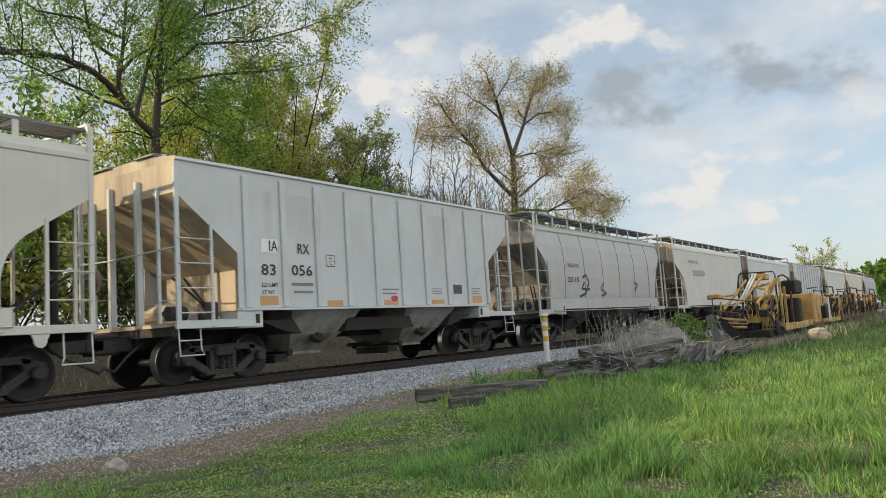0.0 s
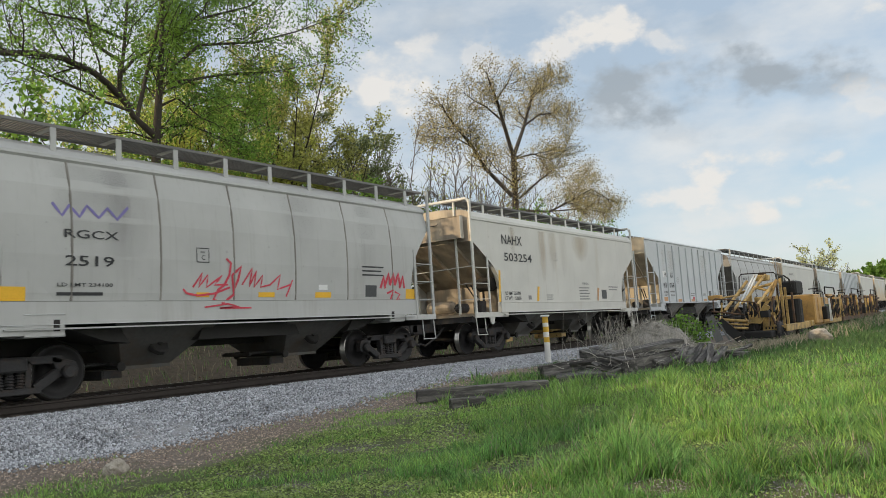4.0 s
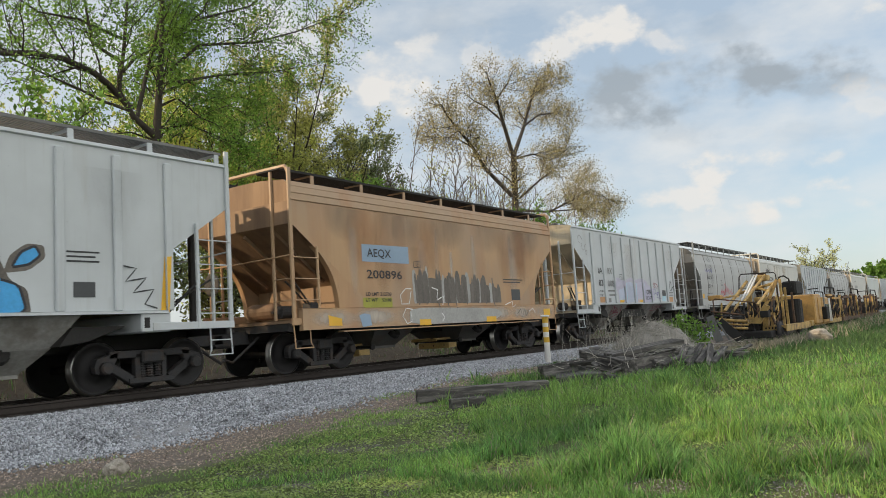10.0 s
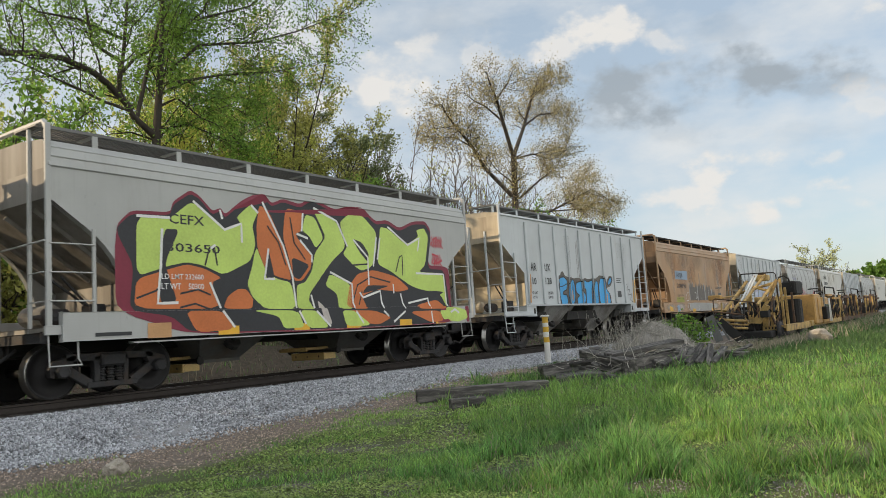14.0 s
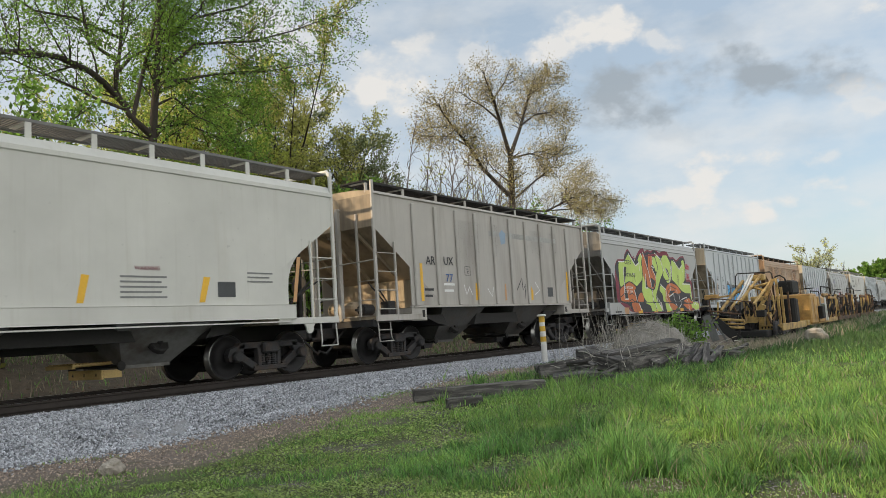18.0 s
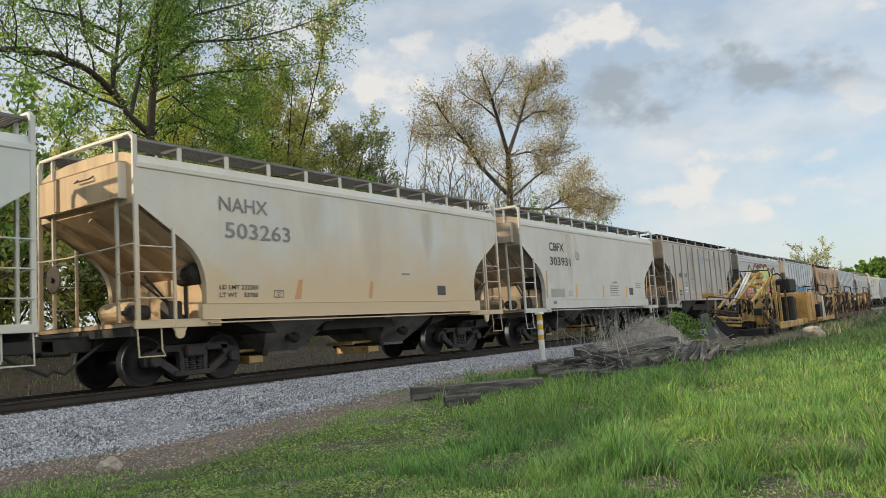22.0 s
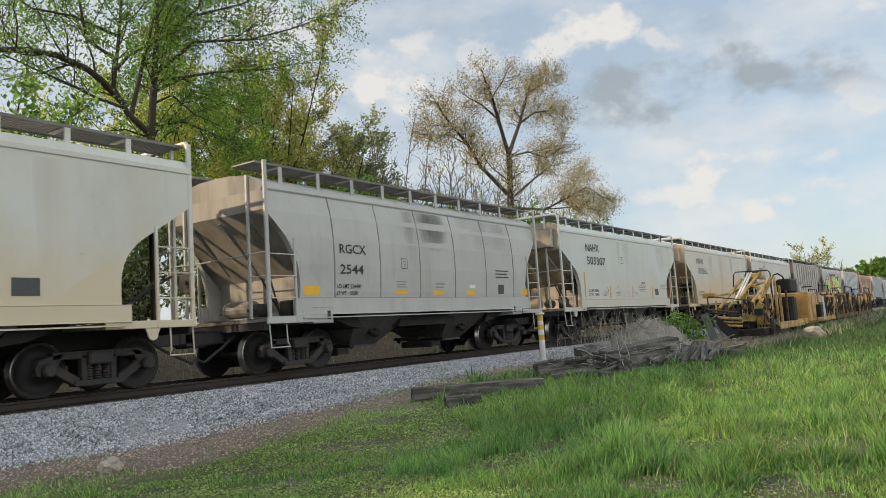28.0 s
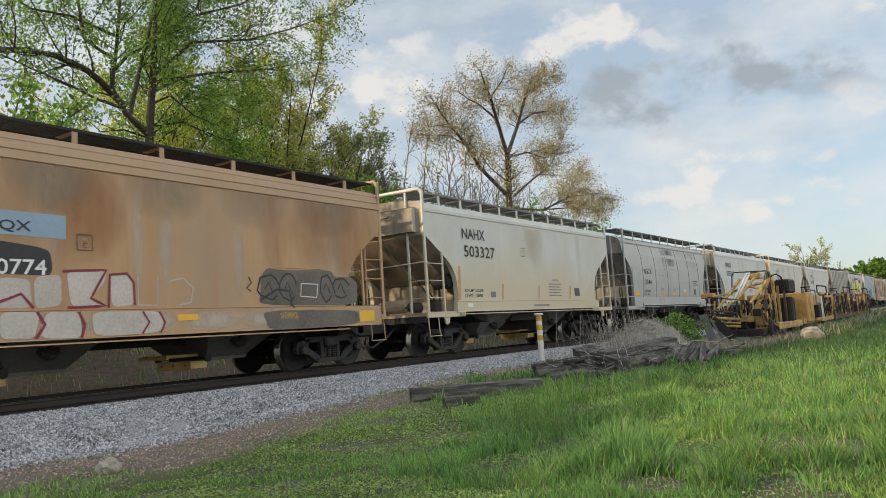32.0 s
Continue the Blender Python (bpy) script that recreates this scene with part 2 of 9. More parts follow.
M_TREAD = material("polished_tread", (0.45, 0.44, 0.42), 0.15, 10, 0.3, 1.0, 0.05)
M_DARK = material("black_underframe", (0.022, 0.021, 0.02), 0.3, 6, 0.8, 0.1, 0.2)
M_GALV = material("galvanised_grating", (0.17, 0.17, 0.165), 0.25, 8, 0.6, 0.5, 0.1)
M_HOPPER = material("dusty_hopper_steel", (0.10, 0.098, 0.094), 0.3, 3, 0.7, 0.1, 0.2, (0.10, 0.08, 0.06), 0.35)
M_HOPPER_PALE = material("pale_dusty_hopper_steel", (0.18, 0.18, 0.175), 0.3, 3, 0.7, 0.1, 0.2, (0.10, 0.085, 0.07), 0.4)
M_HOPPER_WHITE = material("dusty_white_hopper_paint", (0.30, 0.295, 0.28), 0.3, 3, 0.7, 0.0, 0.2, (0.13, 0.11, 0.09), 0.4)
# gate steel with the glow of the low sun put into its yellow
M_GATE = material("sunlit_yellow_gate_steel", (0.55, 0.40, 0.17), 0.3, 9, 0.6, 0.3, 0.2)
M_INK = material("black_stencil", (0.03, 0.032, 0.036), 0.2, 8, 0.6, bump=0)
M_FADED_INK = material("faded_stencil", (0.20, 0.205, 0.205), 0.25, 8, 0.65, bump=0)
M_STRIPE_Y = material("yellow_reflector", (0.75, 0.43, 0.03), 0.12, 8, 0.45, bump=0)
M_STRIPE_O = material("faded_orange_reflector", (0.52, 0.29, 0.13), 0.15, 8, 0.5, bump=0)
M_WHITE = material("white_decal", (0.72, 0.73, 0.72), 0.1, 8, 0.5, bump=0)
M_PLATE = material("dark_label_panel", (0.05, 0.055, 0.06), 0.2, 8, 0.5, bump=0)
M_BLUEPATCH = material("blue_grey_patch", (0.26, 0.36, 0.48), 0.12, 4, 0.55, bump=0)
M_STEEL = material("rail_steel", (0.045, 0.038, 0.034), 0.25, 6, 0.55, 0.6, 0.15)
M_RAILTOP = material("rail_head", (0.40, 0.38, 0.36), 0.2, 6, 0.35, 1.0, 0.05)
M_TIE = material("creosoted_timber", (0.032, 0.028, 0.025), 0.35, 7, 0.85, 0, 0.5, (0.12, 0.10, 0.085), 0.3, stretch=(0.3, 2.5, 2.5))
M_OLDTIE = material("weathered_timber", (0.062, 0.058, 0.055), 0.6, 9, 0.9, 0, 1.0, (0.26, 0.245, 0.225), 0.42, stretch=(0.3, 2.5, 2.5))
M_BALLAST = material("grey_ballast", (0.33, 0.34, 0.36), 0.35, 9, 0.9, 0, 0.9, (0.20, 0.18, 0.17), 0.3, shift=False)
M_STONE = material("crushed_stone", (0.37, 0.385, 0.415), 0.3, 12, 0.88, 0, 0.3, shift=False, island=0.6)
M_CINDER = material("grey_brown_cinders", (0.36, 0.285, 0.23), 0.3, 9, 0.9, 0, 0.4, shift=False, island=0.6)
M_GRIT = material("dark_grit", (0.19, 0.18, 0.17), 0.3, 12, 0.9, 0, 0.3, shift=False, island=0.7)
M_EARTH = material("cinder_earth", (0.19, 0.13, 0.10), 0.3, 4, 0.95, 0, 0.6, (0.12, 0.10, 0.07), 0.4, shift=False)
M_BARK = material("grey_brown_bark", (0.05, 0.042, 0.035), 0.35, 5, 0.95, 0, 0.8, stretch=(3, 3, 0.5))
M_LEAF_YOUNG = material("young_yellow_green_leaves", (0.45, 0.50, 0.12), 0.25, 3, 0.6, 0, 0, shift=False, island=0.45, translucent=0.6)
M_LEAF = material("spring_leaves", (0.17, 0.30, 0.055), 0.25, 3, 0.6, 0, 0, shift=False, island=0.5, translucent=0.62)
M_LEAF_OLIVE = material("olive_leaves", (0.40, 0.41, 0.12), 0.25, 3, 0.6, 0, 0, shift=False, island=0.4, translucent=0.55)
M_LEAF_DARK = material("dark_evergreen_leaves", (0.16, 0.20, 0.08), 0.25, 3, 0.65, 0, 0, shift=False, island=0.4, translucent=0.2)
M_LEAF_GOLD = material("budding_golden_leaves", (0.41, 0.355, 0.175), 0.2, 3, 0.6, 0, 0, shift=False, island=0.35, translucent=0.5)
M_TWIG = material("grey_twigs", (0.13, 0.105, 0.085), 0.3, 5, 0.9, 0, 0)
M_GRASS = material("meadow_grass", (0.15, 0.305, 0.082), 0.3, 1.5, 0.5, 0, 0, shift=False, island=0.6, translucent=0.4)
M_GRASS_LIME = material("young_grass", (0.27, 0.43, 0.105), 0.3, 1.5, 0.5, 0, 0, shift=False, island=0.5, translucent=0.45)
# far growth: the shade over the field is painted as a darker green
M_GRASS_SHADED = material("shaded_tall_grass", (0.068, 0.14, 0.042), 0.3, 1.5, 0.55, 0, 0, shift=False, island=0.5, translucent=0.35)
M_CLOVER = material("low_yellow_green_weeds", (0.31, 0.41, 0.12), 0.4, 2, 0.6, 0, 0, shift=False, island=0.35, translucent=0.35)
# distance haze is mixed into this leaf colour
M_LEAF_PALE = material("hazy_pale_leaves", (0.50, 0.53, 0.27), 0.2, 3, 0.6, 0, 0, shift=False, island=0.3, translucent=0.5)
M_DEADWOOD = material("bleached_dead_wood", (0.36, 0.34, 0.30), 0.25, 5, 0.9, 0, 0, shift=False, island=0.4)
M_STRAW = material("dry_straw", (0.34, 0.30, 0.22), 0.2, 2, 0.8, 0, 0, shift=False, island=0.35, translucent=0.25)
M_YELLOW = material("worn_machine_yellow", (0.52, 0.35, 0.12), 0.35, 5, 0.6, 0, 0.15, (0.12, 0.075, 0.04), 0.42)
M_RUST = material("rusted_steel", (0.15, 0.085, 0.05), 0.4, 6, 0.8, 0.1, 0.3, (0.05, 0.04, 0.035), 0.5)
M_CAB = material("faded_orange_cab_paint", (0.50, 0.29, 0.085), 0.2, 4, 0.55, 0, 0.1, (0.14, 0.08, 0.04), 0.35)
M_GLASS = material("dark_cab_glass", (0.02, 0.025, 0.03), 0.1, 4, 0.1, 0, 0)
M_ROCK = material("pale_rock", (0.38, 0.345, 0.29), 0.35, 9, 0.9, 0, 1.0, (0.20, 0.17, 0.14), 0.4)
M_POSTY = material("yellow_post_paint", (0.62, 0.38, 0.04), 0.2, 8, 0.5, bump=0.1)
M_POSTW = material("white_post_paint", (0.70, 0.70, 0.68), 0.15, 8, 0.5, bump=0.1)


# ---- mesh helpers ----
def finish(name, bm, mat):
    me = bpy.data.meshes.new(name)
    bmesh.ops.recalc_face_normals(bm, faces=bm.faces)
    bm.to_mesh(me)
    bm.free()
    for m in (mat if isinstance(mat, (list, tuple)) else [mat]):
        me.materials.append(m)
    return me


def part(name, bm, mat, parent, label=""):
    """Links a bmesh, or a ready mesh, as one part under its thing."""
    ob = new(name, finish(name, bm, mat) if isinstance(bm, bmesh.types.BMesh) else bm)
    ob.parent = parent
    return tagged(ob, label)


def thing(name, m, label, category, group="", kind=""):
    ob = new(name)
    ob.matrix_world = m
    ob.empty_display_size = 0.3
    return tagged(ob, label, category, group, kind)


def box(bm, x0, x1, y0, y1, z0, z1, bevel=0.0):
    r = bmesh.ops.create_cube(bm, size=1.0)
    for v in r["verts"]:
        v.co = ((x0 + x1) / 2 + v.co.x * (x1 - x0), (y0 + y1) / 2 + v.co.y * (y1 - y0), (z0 + z1) / 2 + v.co.z * (z1 - z0))
    if bevel:
        es = list({e for v in r["verts"] for e in v.link_edges})
        bmesh.ops.bevel(bm, geom=es, offset=bevel, segments=1, affect="EDGES")
    return bm


def tube(bm, pts, r, n=6, r1=None, cap=True):
    """A round bar through the points, tapering from r to r1."""
    pts = [Vector(p) for p in pts]
    r1 = r if r1 is None else r1
    rings = []
    side = None
    for i, p in enumerate(pts):
        d = (pts[min(i + 1, len(pts) - 1)] - pts[max(i - 1, 0)]).normalized()
        if side is None or abs(side.dot(d)) > 0.95:
            side = d.orthogonal().normalized()
        side = (side - d * side.dot(d)).normalized()
        up = d.cross(side)
        rr = r + (r1 - r) * i / max(1, len(pts) - 1)
        rings.append([bm.verts.new(p + rr * (math.cos(2 * math.pi * k / n) * side + math.sin(2 * math.pi * k / n) * up)) for k in range(n)])
    for a, b in zip(rings, rings[1:]):
        for k in range(n):
            bm.faces.new((a[k], a[(k + 1) % n], b[(k + 1) % n], b[k]))
    if cap:
        bm.faces.new(rings[0][::-1])
        bm.faces.new(rings[-1])
    return bm


def bar(bm, a, b, w, h=None, up=(0, 0, 1)):
    """A straight square bar from a to b."""
    a, b, h = Vector(a), Vector(b), h or w
    d = (b - a).normalized()
    u = Vector(up)
    s = d.cross(u)
    s = s.normalized() if s.length > 1e-4 else d.orthogonal().normalized()
    u = s.cross(d)
    vs = [[bm.verts.new(p + s * sx * w / 2 + u * sz * h / 2) for sx, sz in ((-1, -1), (1, -1), (1, 1), (-1, 1))] for p in (a, b)]
    for k in range(4):
        bm.faces.new((vs[0][k], vs[0][(k + 1) % 4], vs[1][(k + 1) % 4], vs[1][k]))
    bm.faces.new(vs[0][::-1])
    bm.faces.new(vs[1])
    return bm


def prism(bm, outline, axis, a, b):
    """A closed outline (two coordinates each) pushed from a to b along axis 0, 1 or 2."""
    def at(p, q):
        v = list(p)
        v.insert(axis, q)
        return v
    lo, hi = [bm.verts.new(at(p, a)) for p in outline], [bm.verts.new(at(p, b)) for p in outline]
    n = len(outline)
    for k in range(n):
        bm.faces.new((lo[k], lo[(k + 1) % n], hi[(k + 1) % n], hi[k]))
    bm.faces.new(lo[::-1])
    bm.faces.new(hi)
    return bm


def lathe(bm, profile, n, m):
    """Radius and height pairs turned round the local y axis, placed by m."""
    rings = []
    for r, h in profile:
        rings.append([bm.verts.new(m @ Vector((r * math.cos(2 * math.pi * k / n), h, r * math.sin(2 * math.pi * k / n)))) for k in range(n)])
    for a, b in zip(rings, rings[1:]):
        for k in range(n):
            bm.faces.new((a[k], a[(k + 1) % n], b[(k + 1) % n], b[k]))
    bm.faces.new(rings[0][::-1])
    bm.faces.new(rings[-1])
    return bm


CACHE = {}


def cached(key, make):
    """One mesh for all alike parts."""
    if key not in CACHE:
        CACHE[key] = make()
    return CACHE[key]


def quads_mesh(name, centres, us, vs, mat):
    """Many small four-sided leaves or blades in one mesh: centre, half-width and half-length vectors."""
    n = len(centres)
    co = np.empty((n, 4, 3), np.float32)
    co[:, 0], co[:, 1], co[:, 2], co[:, 3] = centres - vs, centres + us * 0.9 - vs * 0.1, centres + vs, centres - us * 0.9 - vs * 0.1
    return raw_mesh(name, co.reshape(-1, 3), np.arange(4 * n, dtype=np.int32), np.full(n, 4), mat)


def raw_mesh(name, co, loops, sizes, mat):
    me = bpy.data.meshes.new(name)
    me.vertices.add(len(co))
    me.vertices.foreach_set("co", np.asarray(co, np.float32).ravel())
    me.loops.add(len(loops))
    me.loops.foreach_set("vertex_index", np.asarray(loops, np.int32))
    me.polygons.add(len(sizes))
    starts = np.concatenate([[0], np.cumsum(sizes)[:-1]]).astype(np.int32)
    me.polygons.foreach_set("loop_start", starts)
    me.update(calc_edges=True)
    for m in (mat if isinstance(mat, (list, tuple)) else [mat]):
        me.materials.append(m)
    return me


# ---- ground, railway ----
def smooth(a, b, v):
    t = np.clip((v - a) / (b - a), 0, 1)
    return t * t * (3 - 2 * t)


def ground_z(x, y):
    """Height of the natural ground: it falls away from the track and rises along it."""
    x, y = np.asarray(x, float), np.asarray(y, float)
    z = -0.60 + 0.32 * smooth(6, 17, x)
    z = z + 0.05 * np.sin(0.9 * x + 0.5 * y) * np.cos(0.7 * y - 0.2 * x) * smooth(25, 5, x)
    far = smooth(15.5, 18, y)
    z = z * (1 - far) + far * (-0.45 + 1.15 * smooth(17.4, 22.5, y) + 0.35 * smooth(22.5, 40, y) + 0.08 * np.sin(1.3 * x + y) * smooth(17.5, 20, y))
    z = z + 1.35 * smooth(24, 75, x) * smooth(6.2, 2.2, y) * smooth(-120, 0, y)
    z = z - 0.30 * smooth(19, 25, x) * smooth(4.6, 5.8, y) * smooth(9.6, 8.6, y)
    return z


def ground_axis(near, lo, hi, far):
    a = list(np.arange(lo, hi, near))
    step, v = near, hi
    while v < far:
        a.append(v)
        step *= 1.25
        v += step
    a.append(far)
    step, v = near, lo
    while v > -far:
        step *= 1.25
        v -= step
        a.insert(0, max(v, -far))
    return np.array(a)


def build_ground():
    xs, ys = ground_axis(0.35, -2, 30, 2500), ground_axis(0.3, -1.5, 24, 2500)
    gx, gy = np.meshgrid(xs, ys, indexing="ij")
    co = np.stack([gx, gy, ground_z(gx, gy)], -1).reshape(-1, 3)
    nx, ny = len(xs), len(ys)
    i, j = np.meshgrid(np.arange(nx - 1), np.arange(ny - 1), indexing="ij")
    a = (i * ny + j).ravel()
    loops = np.stack([a, a + ny, a + ny + 1, a + 1], -1).ravel()
    m = bpy.data.materials.new("meadow_soil")
    m.use_nodes = True
    nt = m.node_tree
    bsdf = nt.nodes["Principled BSDF"]
    co_n = nt.nodes.new("ShaderNodeTexCoord").outputs["Object"]
    green = ramp_node(nt, [(0.3, (0.05, 0.07, 0.02)), (0.7, (0.11, 0.135, 0.045))], noise_node(nt, co_n, 1.2, 8, 0.7))
    soil = ramp_node(nt, [(0.3, (0.10, 0.085, 0.07)), (0.7, (0.27, 0.225, 0.19))], noise_node(nt, co_n, 9.0, 8, 0.75))
    sep = nt.nodes.new("ShaderNodeSeparateXYZ")
    nt.links.new(co_n, sep.inputs[0])
    wob = nt.nodes.new("ShaderNodeMath")
    wob.operation = "MULTIPLY_ADD"
    nt.links.new(noise_node(nt, co_n, 0.7, 6, 0.65), wob.inputs[0])
    wob.inputs[1].default_value = 3.0
    nt.links.new(sep.outputs["Y"], wob.inputs[2])
    rng = nt.nodes.new("ShaderNodeMapRange")
    rng.inputs["From Min"].default_value, rng.inputs["From Max"].default_value = 8.6, 10.0
    nt.links.new(wob.outputs[0], rng.inputs["Value"])
    patch = ramp_node(nt, [(0.56, (0, 0, 0)), (0.66, (1, 1, 1))], noise_node(nt, co_n, 0.55, 5, 0.6))
    col = mix_node(nt, mix_node(nt, green, soil, patch), soil, rng.outputs["Result"])
    bank = nt.nodes.new("ShaderNodeMapRange")
    bank.inputs["From Min"].default_value, bank.inputs["From Max"].default_value = 15.0, 17.0
    nt.links.new(sep.outputs["Y"], bank.inputs["Value"])
    litter = ramp_node(nt, [(0.3, (0.05, 0.042, 0.033)), (0.6, (0.13, 0.105, 0.08)), (0.75, (0.20, 0.18, 0.14))], noise_node(nt, co_n, 5.0, 8, 0.75))
    col = mix_node(nt, col, litter, bank.outputs["Result"])
    nt.links.new(col, bsdf.inputs["Base Color"])
    bsdf.inputs["Roughness"].default_value = 0.95
    b = nt.nodes.new("ShaderNodeBump")
    b.inputs["Strength"].default_value, b.inputs["Distance"].default_value = 0.7, 0.05
    nt.links.new(noise_node(nt, co_n, 25.0, 6, 0.75), b.inputs["Height"])
    nt.links.new(b.outputs["Normal"], bsdf.inputs["Normal"])
    tagged(new("ground", raw_mesh("ground", co, loops, np.full(len(a), 4), m)), "grassy field with bare reddish cinders beside the railway", "ground", kind="structure")


build_ground()


def build_bed():
    """The stone bed of the main track: a flat crown with sloping shoulders."""
    xs = np.concatenate([np.arange(-80, -4, 4.0), np.arange(-4, 34, 0.4), np.arange(34, 420, 6.0)])
    prof = [(10.1, -0.66), (10.5, -0.45), (11.1, -0.27), (11.7, -0.17), (13.4, -0.17), (15.1, -0.17), (15.8, -0.30), (16.8, -0.62)]
    rng = np.random.RandomState(3)
    co = []
    for x in xs:
        for k, (y, z) in enumerate(prof):
            lift = (0.30 * float(smooth(6, 17, x)) if k < 3 else 0) * (1, 0.75, 0.35)[min(k, 2)]
            co.append((x, y + rng.uniform(-0.08, 0.08), z + lift + rng.uniform(-0.015, 0.015)))
    n = len(prof)
    loops = [v for i in range(len(xs) - 1) for k in range(n - 1) for v in (i * n + k, (i + 1) * n + k, (i + 1) * n + k + 1, i * n + k + 1)]
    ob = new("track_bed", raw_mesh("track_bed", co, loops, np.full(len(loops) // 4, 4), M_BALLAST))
    nt = M_BALLAST.node_tree
    bsdf = nt.nodes["Principled BSDF"]
    was = bsdf.inputs["Base Color"].links[0].from_socket
    sep = nt.nodes.new("ShaderNodeSeparateXYZ")
    nt.links.new(nt.nodes.new("ShaderNodeTexCoord").outputs["Object"], sep.inputs[0])
    # shade beneath the train, painted into the bed colour past y 11.75
    train_shade = nt.nodes.new("ShaderNodeMapRange")
    train_shade.inputs["From Min"].default_value, train_shade.inputs["From Max"].default_value, train_shade.inputs["To Max"].default_value = 11.75, 12.0, 0.88
    nt.links.new(sep.outputs["Y"], train_shade.inputs["Value"])
    nt.links.new(mix_node(nt, was, (0.045, 0.04, 0.036), train_shade.outputs["Result"]), bsdf.inputs["Base Color"])
    tagged(ob, "bed of grey crushed stone under the railway", "track bed", kind="structure")
    return prof


BED = build_bed()


def rail_mesh(name, x0, x1):
    prof = [(-0.075, -0.17), (0.075, -0.17), (0.075, -0.155), (0.012, -0.13), (0.012, -0.045), (0.037, -0.035), (0.037, -0.004),
            (0.03, 0.0), (-0.03, 0.0), (-0.037, -0.004), (-0.037, -0.035), (-0.012, -0.045), (-0.012, -0.13), (-0.075, -0.155)]
    bm = bmesh.new()
    prism(bm, prof, 0, x0, x1)
    bm.faces.ensure_lookup_table()
    me = finish(name, bm, [M_STEEL, M_RAILTOP])
    for p in me.polygons:
        if p.normal.z > 0.9 and p.center.z > -0.01:
            p.material_index = 1
    return me


def build_track(name, yc, zc, x0, x1, label, near=(-4, 40)):
    tr = thing(name, pose(0, yc, zc), label, "railway track", kind="structure")
    for s in (-1, 1):
        rail = part("rail", rail_mesh("rail", x0, x1), None, tr)
        rail.location = (0, s * 0.7175, 0)
    tie = cached("tie", lambda: finish("tie", box(bmesh.new(), -0.115, 0.115, -1.3, 1.3, -0.33, -0.155, 0.012), M_TIE))
    rng = random.Random(5)
    x = max(x0 + 0.3, near[0])
    while x < min(x1, near[1]):
        t = part("sleeper", tie, None, tr)
        t.location = (x, rng.uniform(-0.04, 0.04), rng.uniform(-0.01, 0.005))
        t.rotation_euler = (0, 0, rng.uniform(-0.02, 0.02))
        x += 0.53
    return tr


build_track("main_track", TRACK_Y, 0.0, -90, 420, "railway track with dark rails on grey stone")


# ---- the train ----
STYLE = {
    # side profile (half width, height) from sill to roof; end outline; sill heights
    "smooth": dict(prof=[(1.60, 1.22), (1.60, 3.86), (1.625, 3.88), (1.62, 3.96), (1.50, 4.12), (1.25, 4.20), (0.6, 4.27), (0, 4.28)],
                   le=6.09, zk=3.25, lb=4.66, zs=2.32, sill=(1.17, 1.46), board=4.47, step=1.02, posts=(5.0, 10), fillet=0.55),
    "deep": dict(prof=[(1.60, 1.0), (1.60, 3.70), (1.63, 3.72), (1.60, 3.86), (1.615, 3.88), (1.56, 4.02), (1.565, 4.04), (1.42, 4.17), (0.7, 4.25), (0, 4.26)],
                 le=5.93, zk=3.21, lb=4.55, zs=2.22, sill=(0.93, 1.39), board=4.43, step=1.66, posts=(5.0, 7), fillet=0.92),
    "round": dict(prof=[(1.50, 1.25), (1.57, 1.7), (1.605, 2.3), (1.60, 2.9), (1.55, 3.4), (1.44, 3.84), (1.47, 3.88), (1.46, 3.93), (1.33, 4.06), (1.0, 4.20), (0.5, 4.27), (0, 4.28)],
                  le=5.85, zk=3.42, lb=4.95, zs=2.45, sill=(1.20, 1.57), board=4.46, step=1.05, posts=(5.2, 10), fillet=0.7),
    "ribbed": dict(prof=[(1.555, 1.38), (1.555, 4.14), (1.60, 4.16), (1.58, 4.22), (1.0, 4.30), (0, 4.34)],
                   le=5.95, zk=3.55, lb=4.55, zs=2.48, sill=(1.35, 1.42), board=4.36, step=2.0, posts=(5.8, 7)),
}
STYLE["ribbed_high"] = dict(STYLE["ribbed"], board=4.50, posts=(5.9, 9), zk=3.35, zs=2.38)
RIB_HALF = 0.075
RIBS = [-4.33 + 0.995 * i for i in range(10)]
SEAMS = [-3.88 + 1.62 * i for i in range(6)]


def side_y(style, z):
    p = STYLE[style]["prof"]
    return float(np.interp(z, [b for a, b in p], [a for a, b in p]))


def shell_bm(style, roof):
    """The hopper body (or its roof), cut away along the slope sheets at both ends."""
    st = STYLE[style]
    half = st["prof"]
    eave = next(i for i, (a, b) in enumerate(half) if b > (3.6 if style != "round" else 3.83))
    half = half[eave:] if roof else half[:eave + 1]
    full = [(-a, b) for a, b in half] + [(a, b) for a, b in reversed(half) if a > 0]
    if not roof:
        full = [(-a, b) for a, b in half] + [(a, b) for a, b in reversed(half)]
    bm = bmesh.new()
    le = st["le"]
    prism(bm, full, 0, -le, le)
    if not roof:
        k = (st["zk"] - st["zs"]) / (le - st["lb"])
        for s in (-1, 1):
            r = bmesh.ops.bisect_plane(bm, geom=bm.verts[:] + bm.edges[:] + bm.faces[:], plane_co=(s * le, 0, st["zk"]), plane_no=Vector((s * k, 0, -1)).normalized(), clear_outer=True)
            edges = [e for e in r["geom_cut"] if isinstance(e, bmesh.types.BMEdge)]
            bmesh.ops.contextual_create(bm, geom=edges)
    return bm


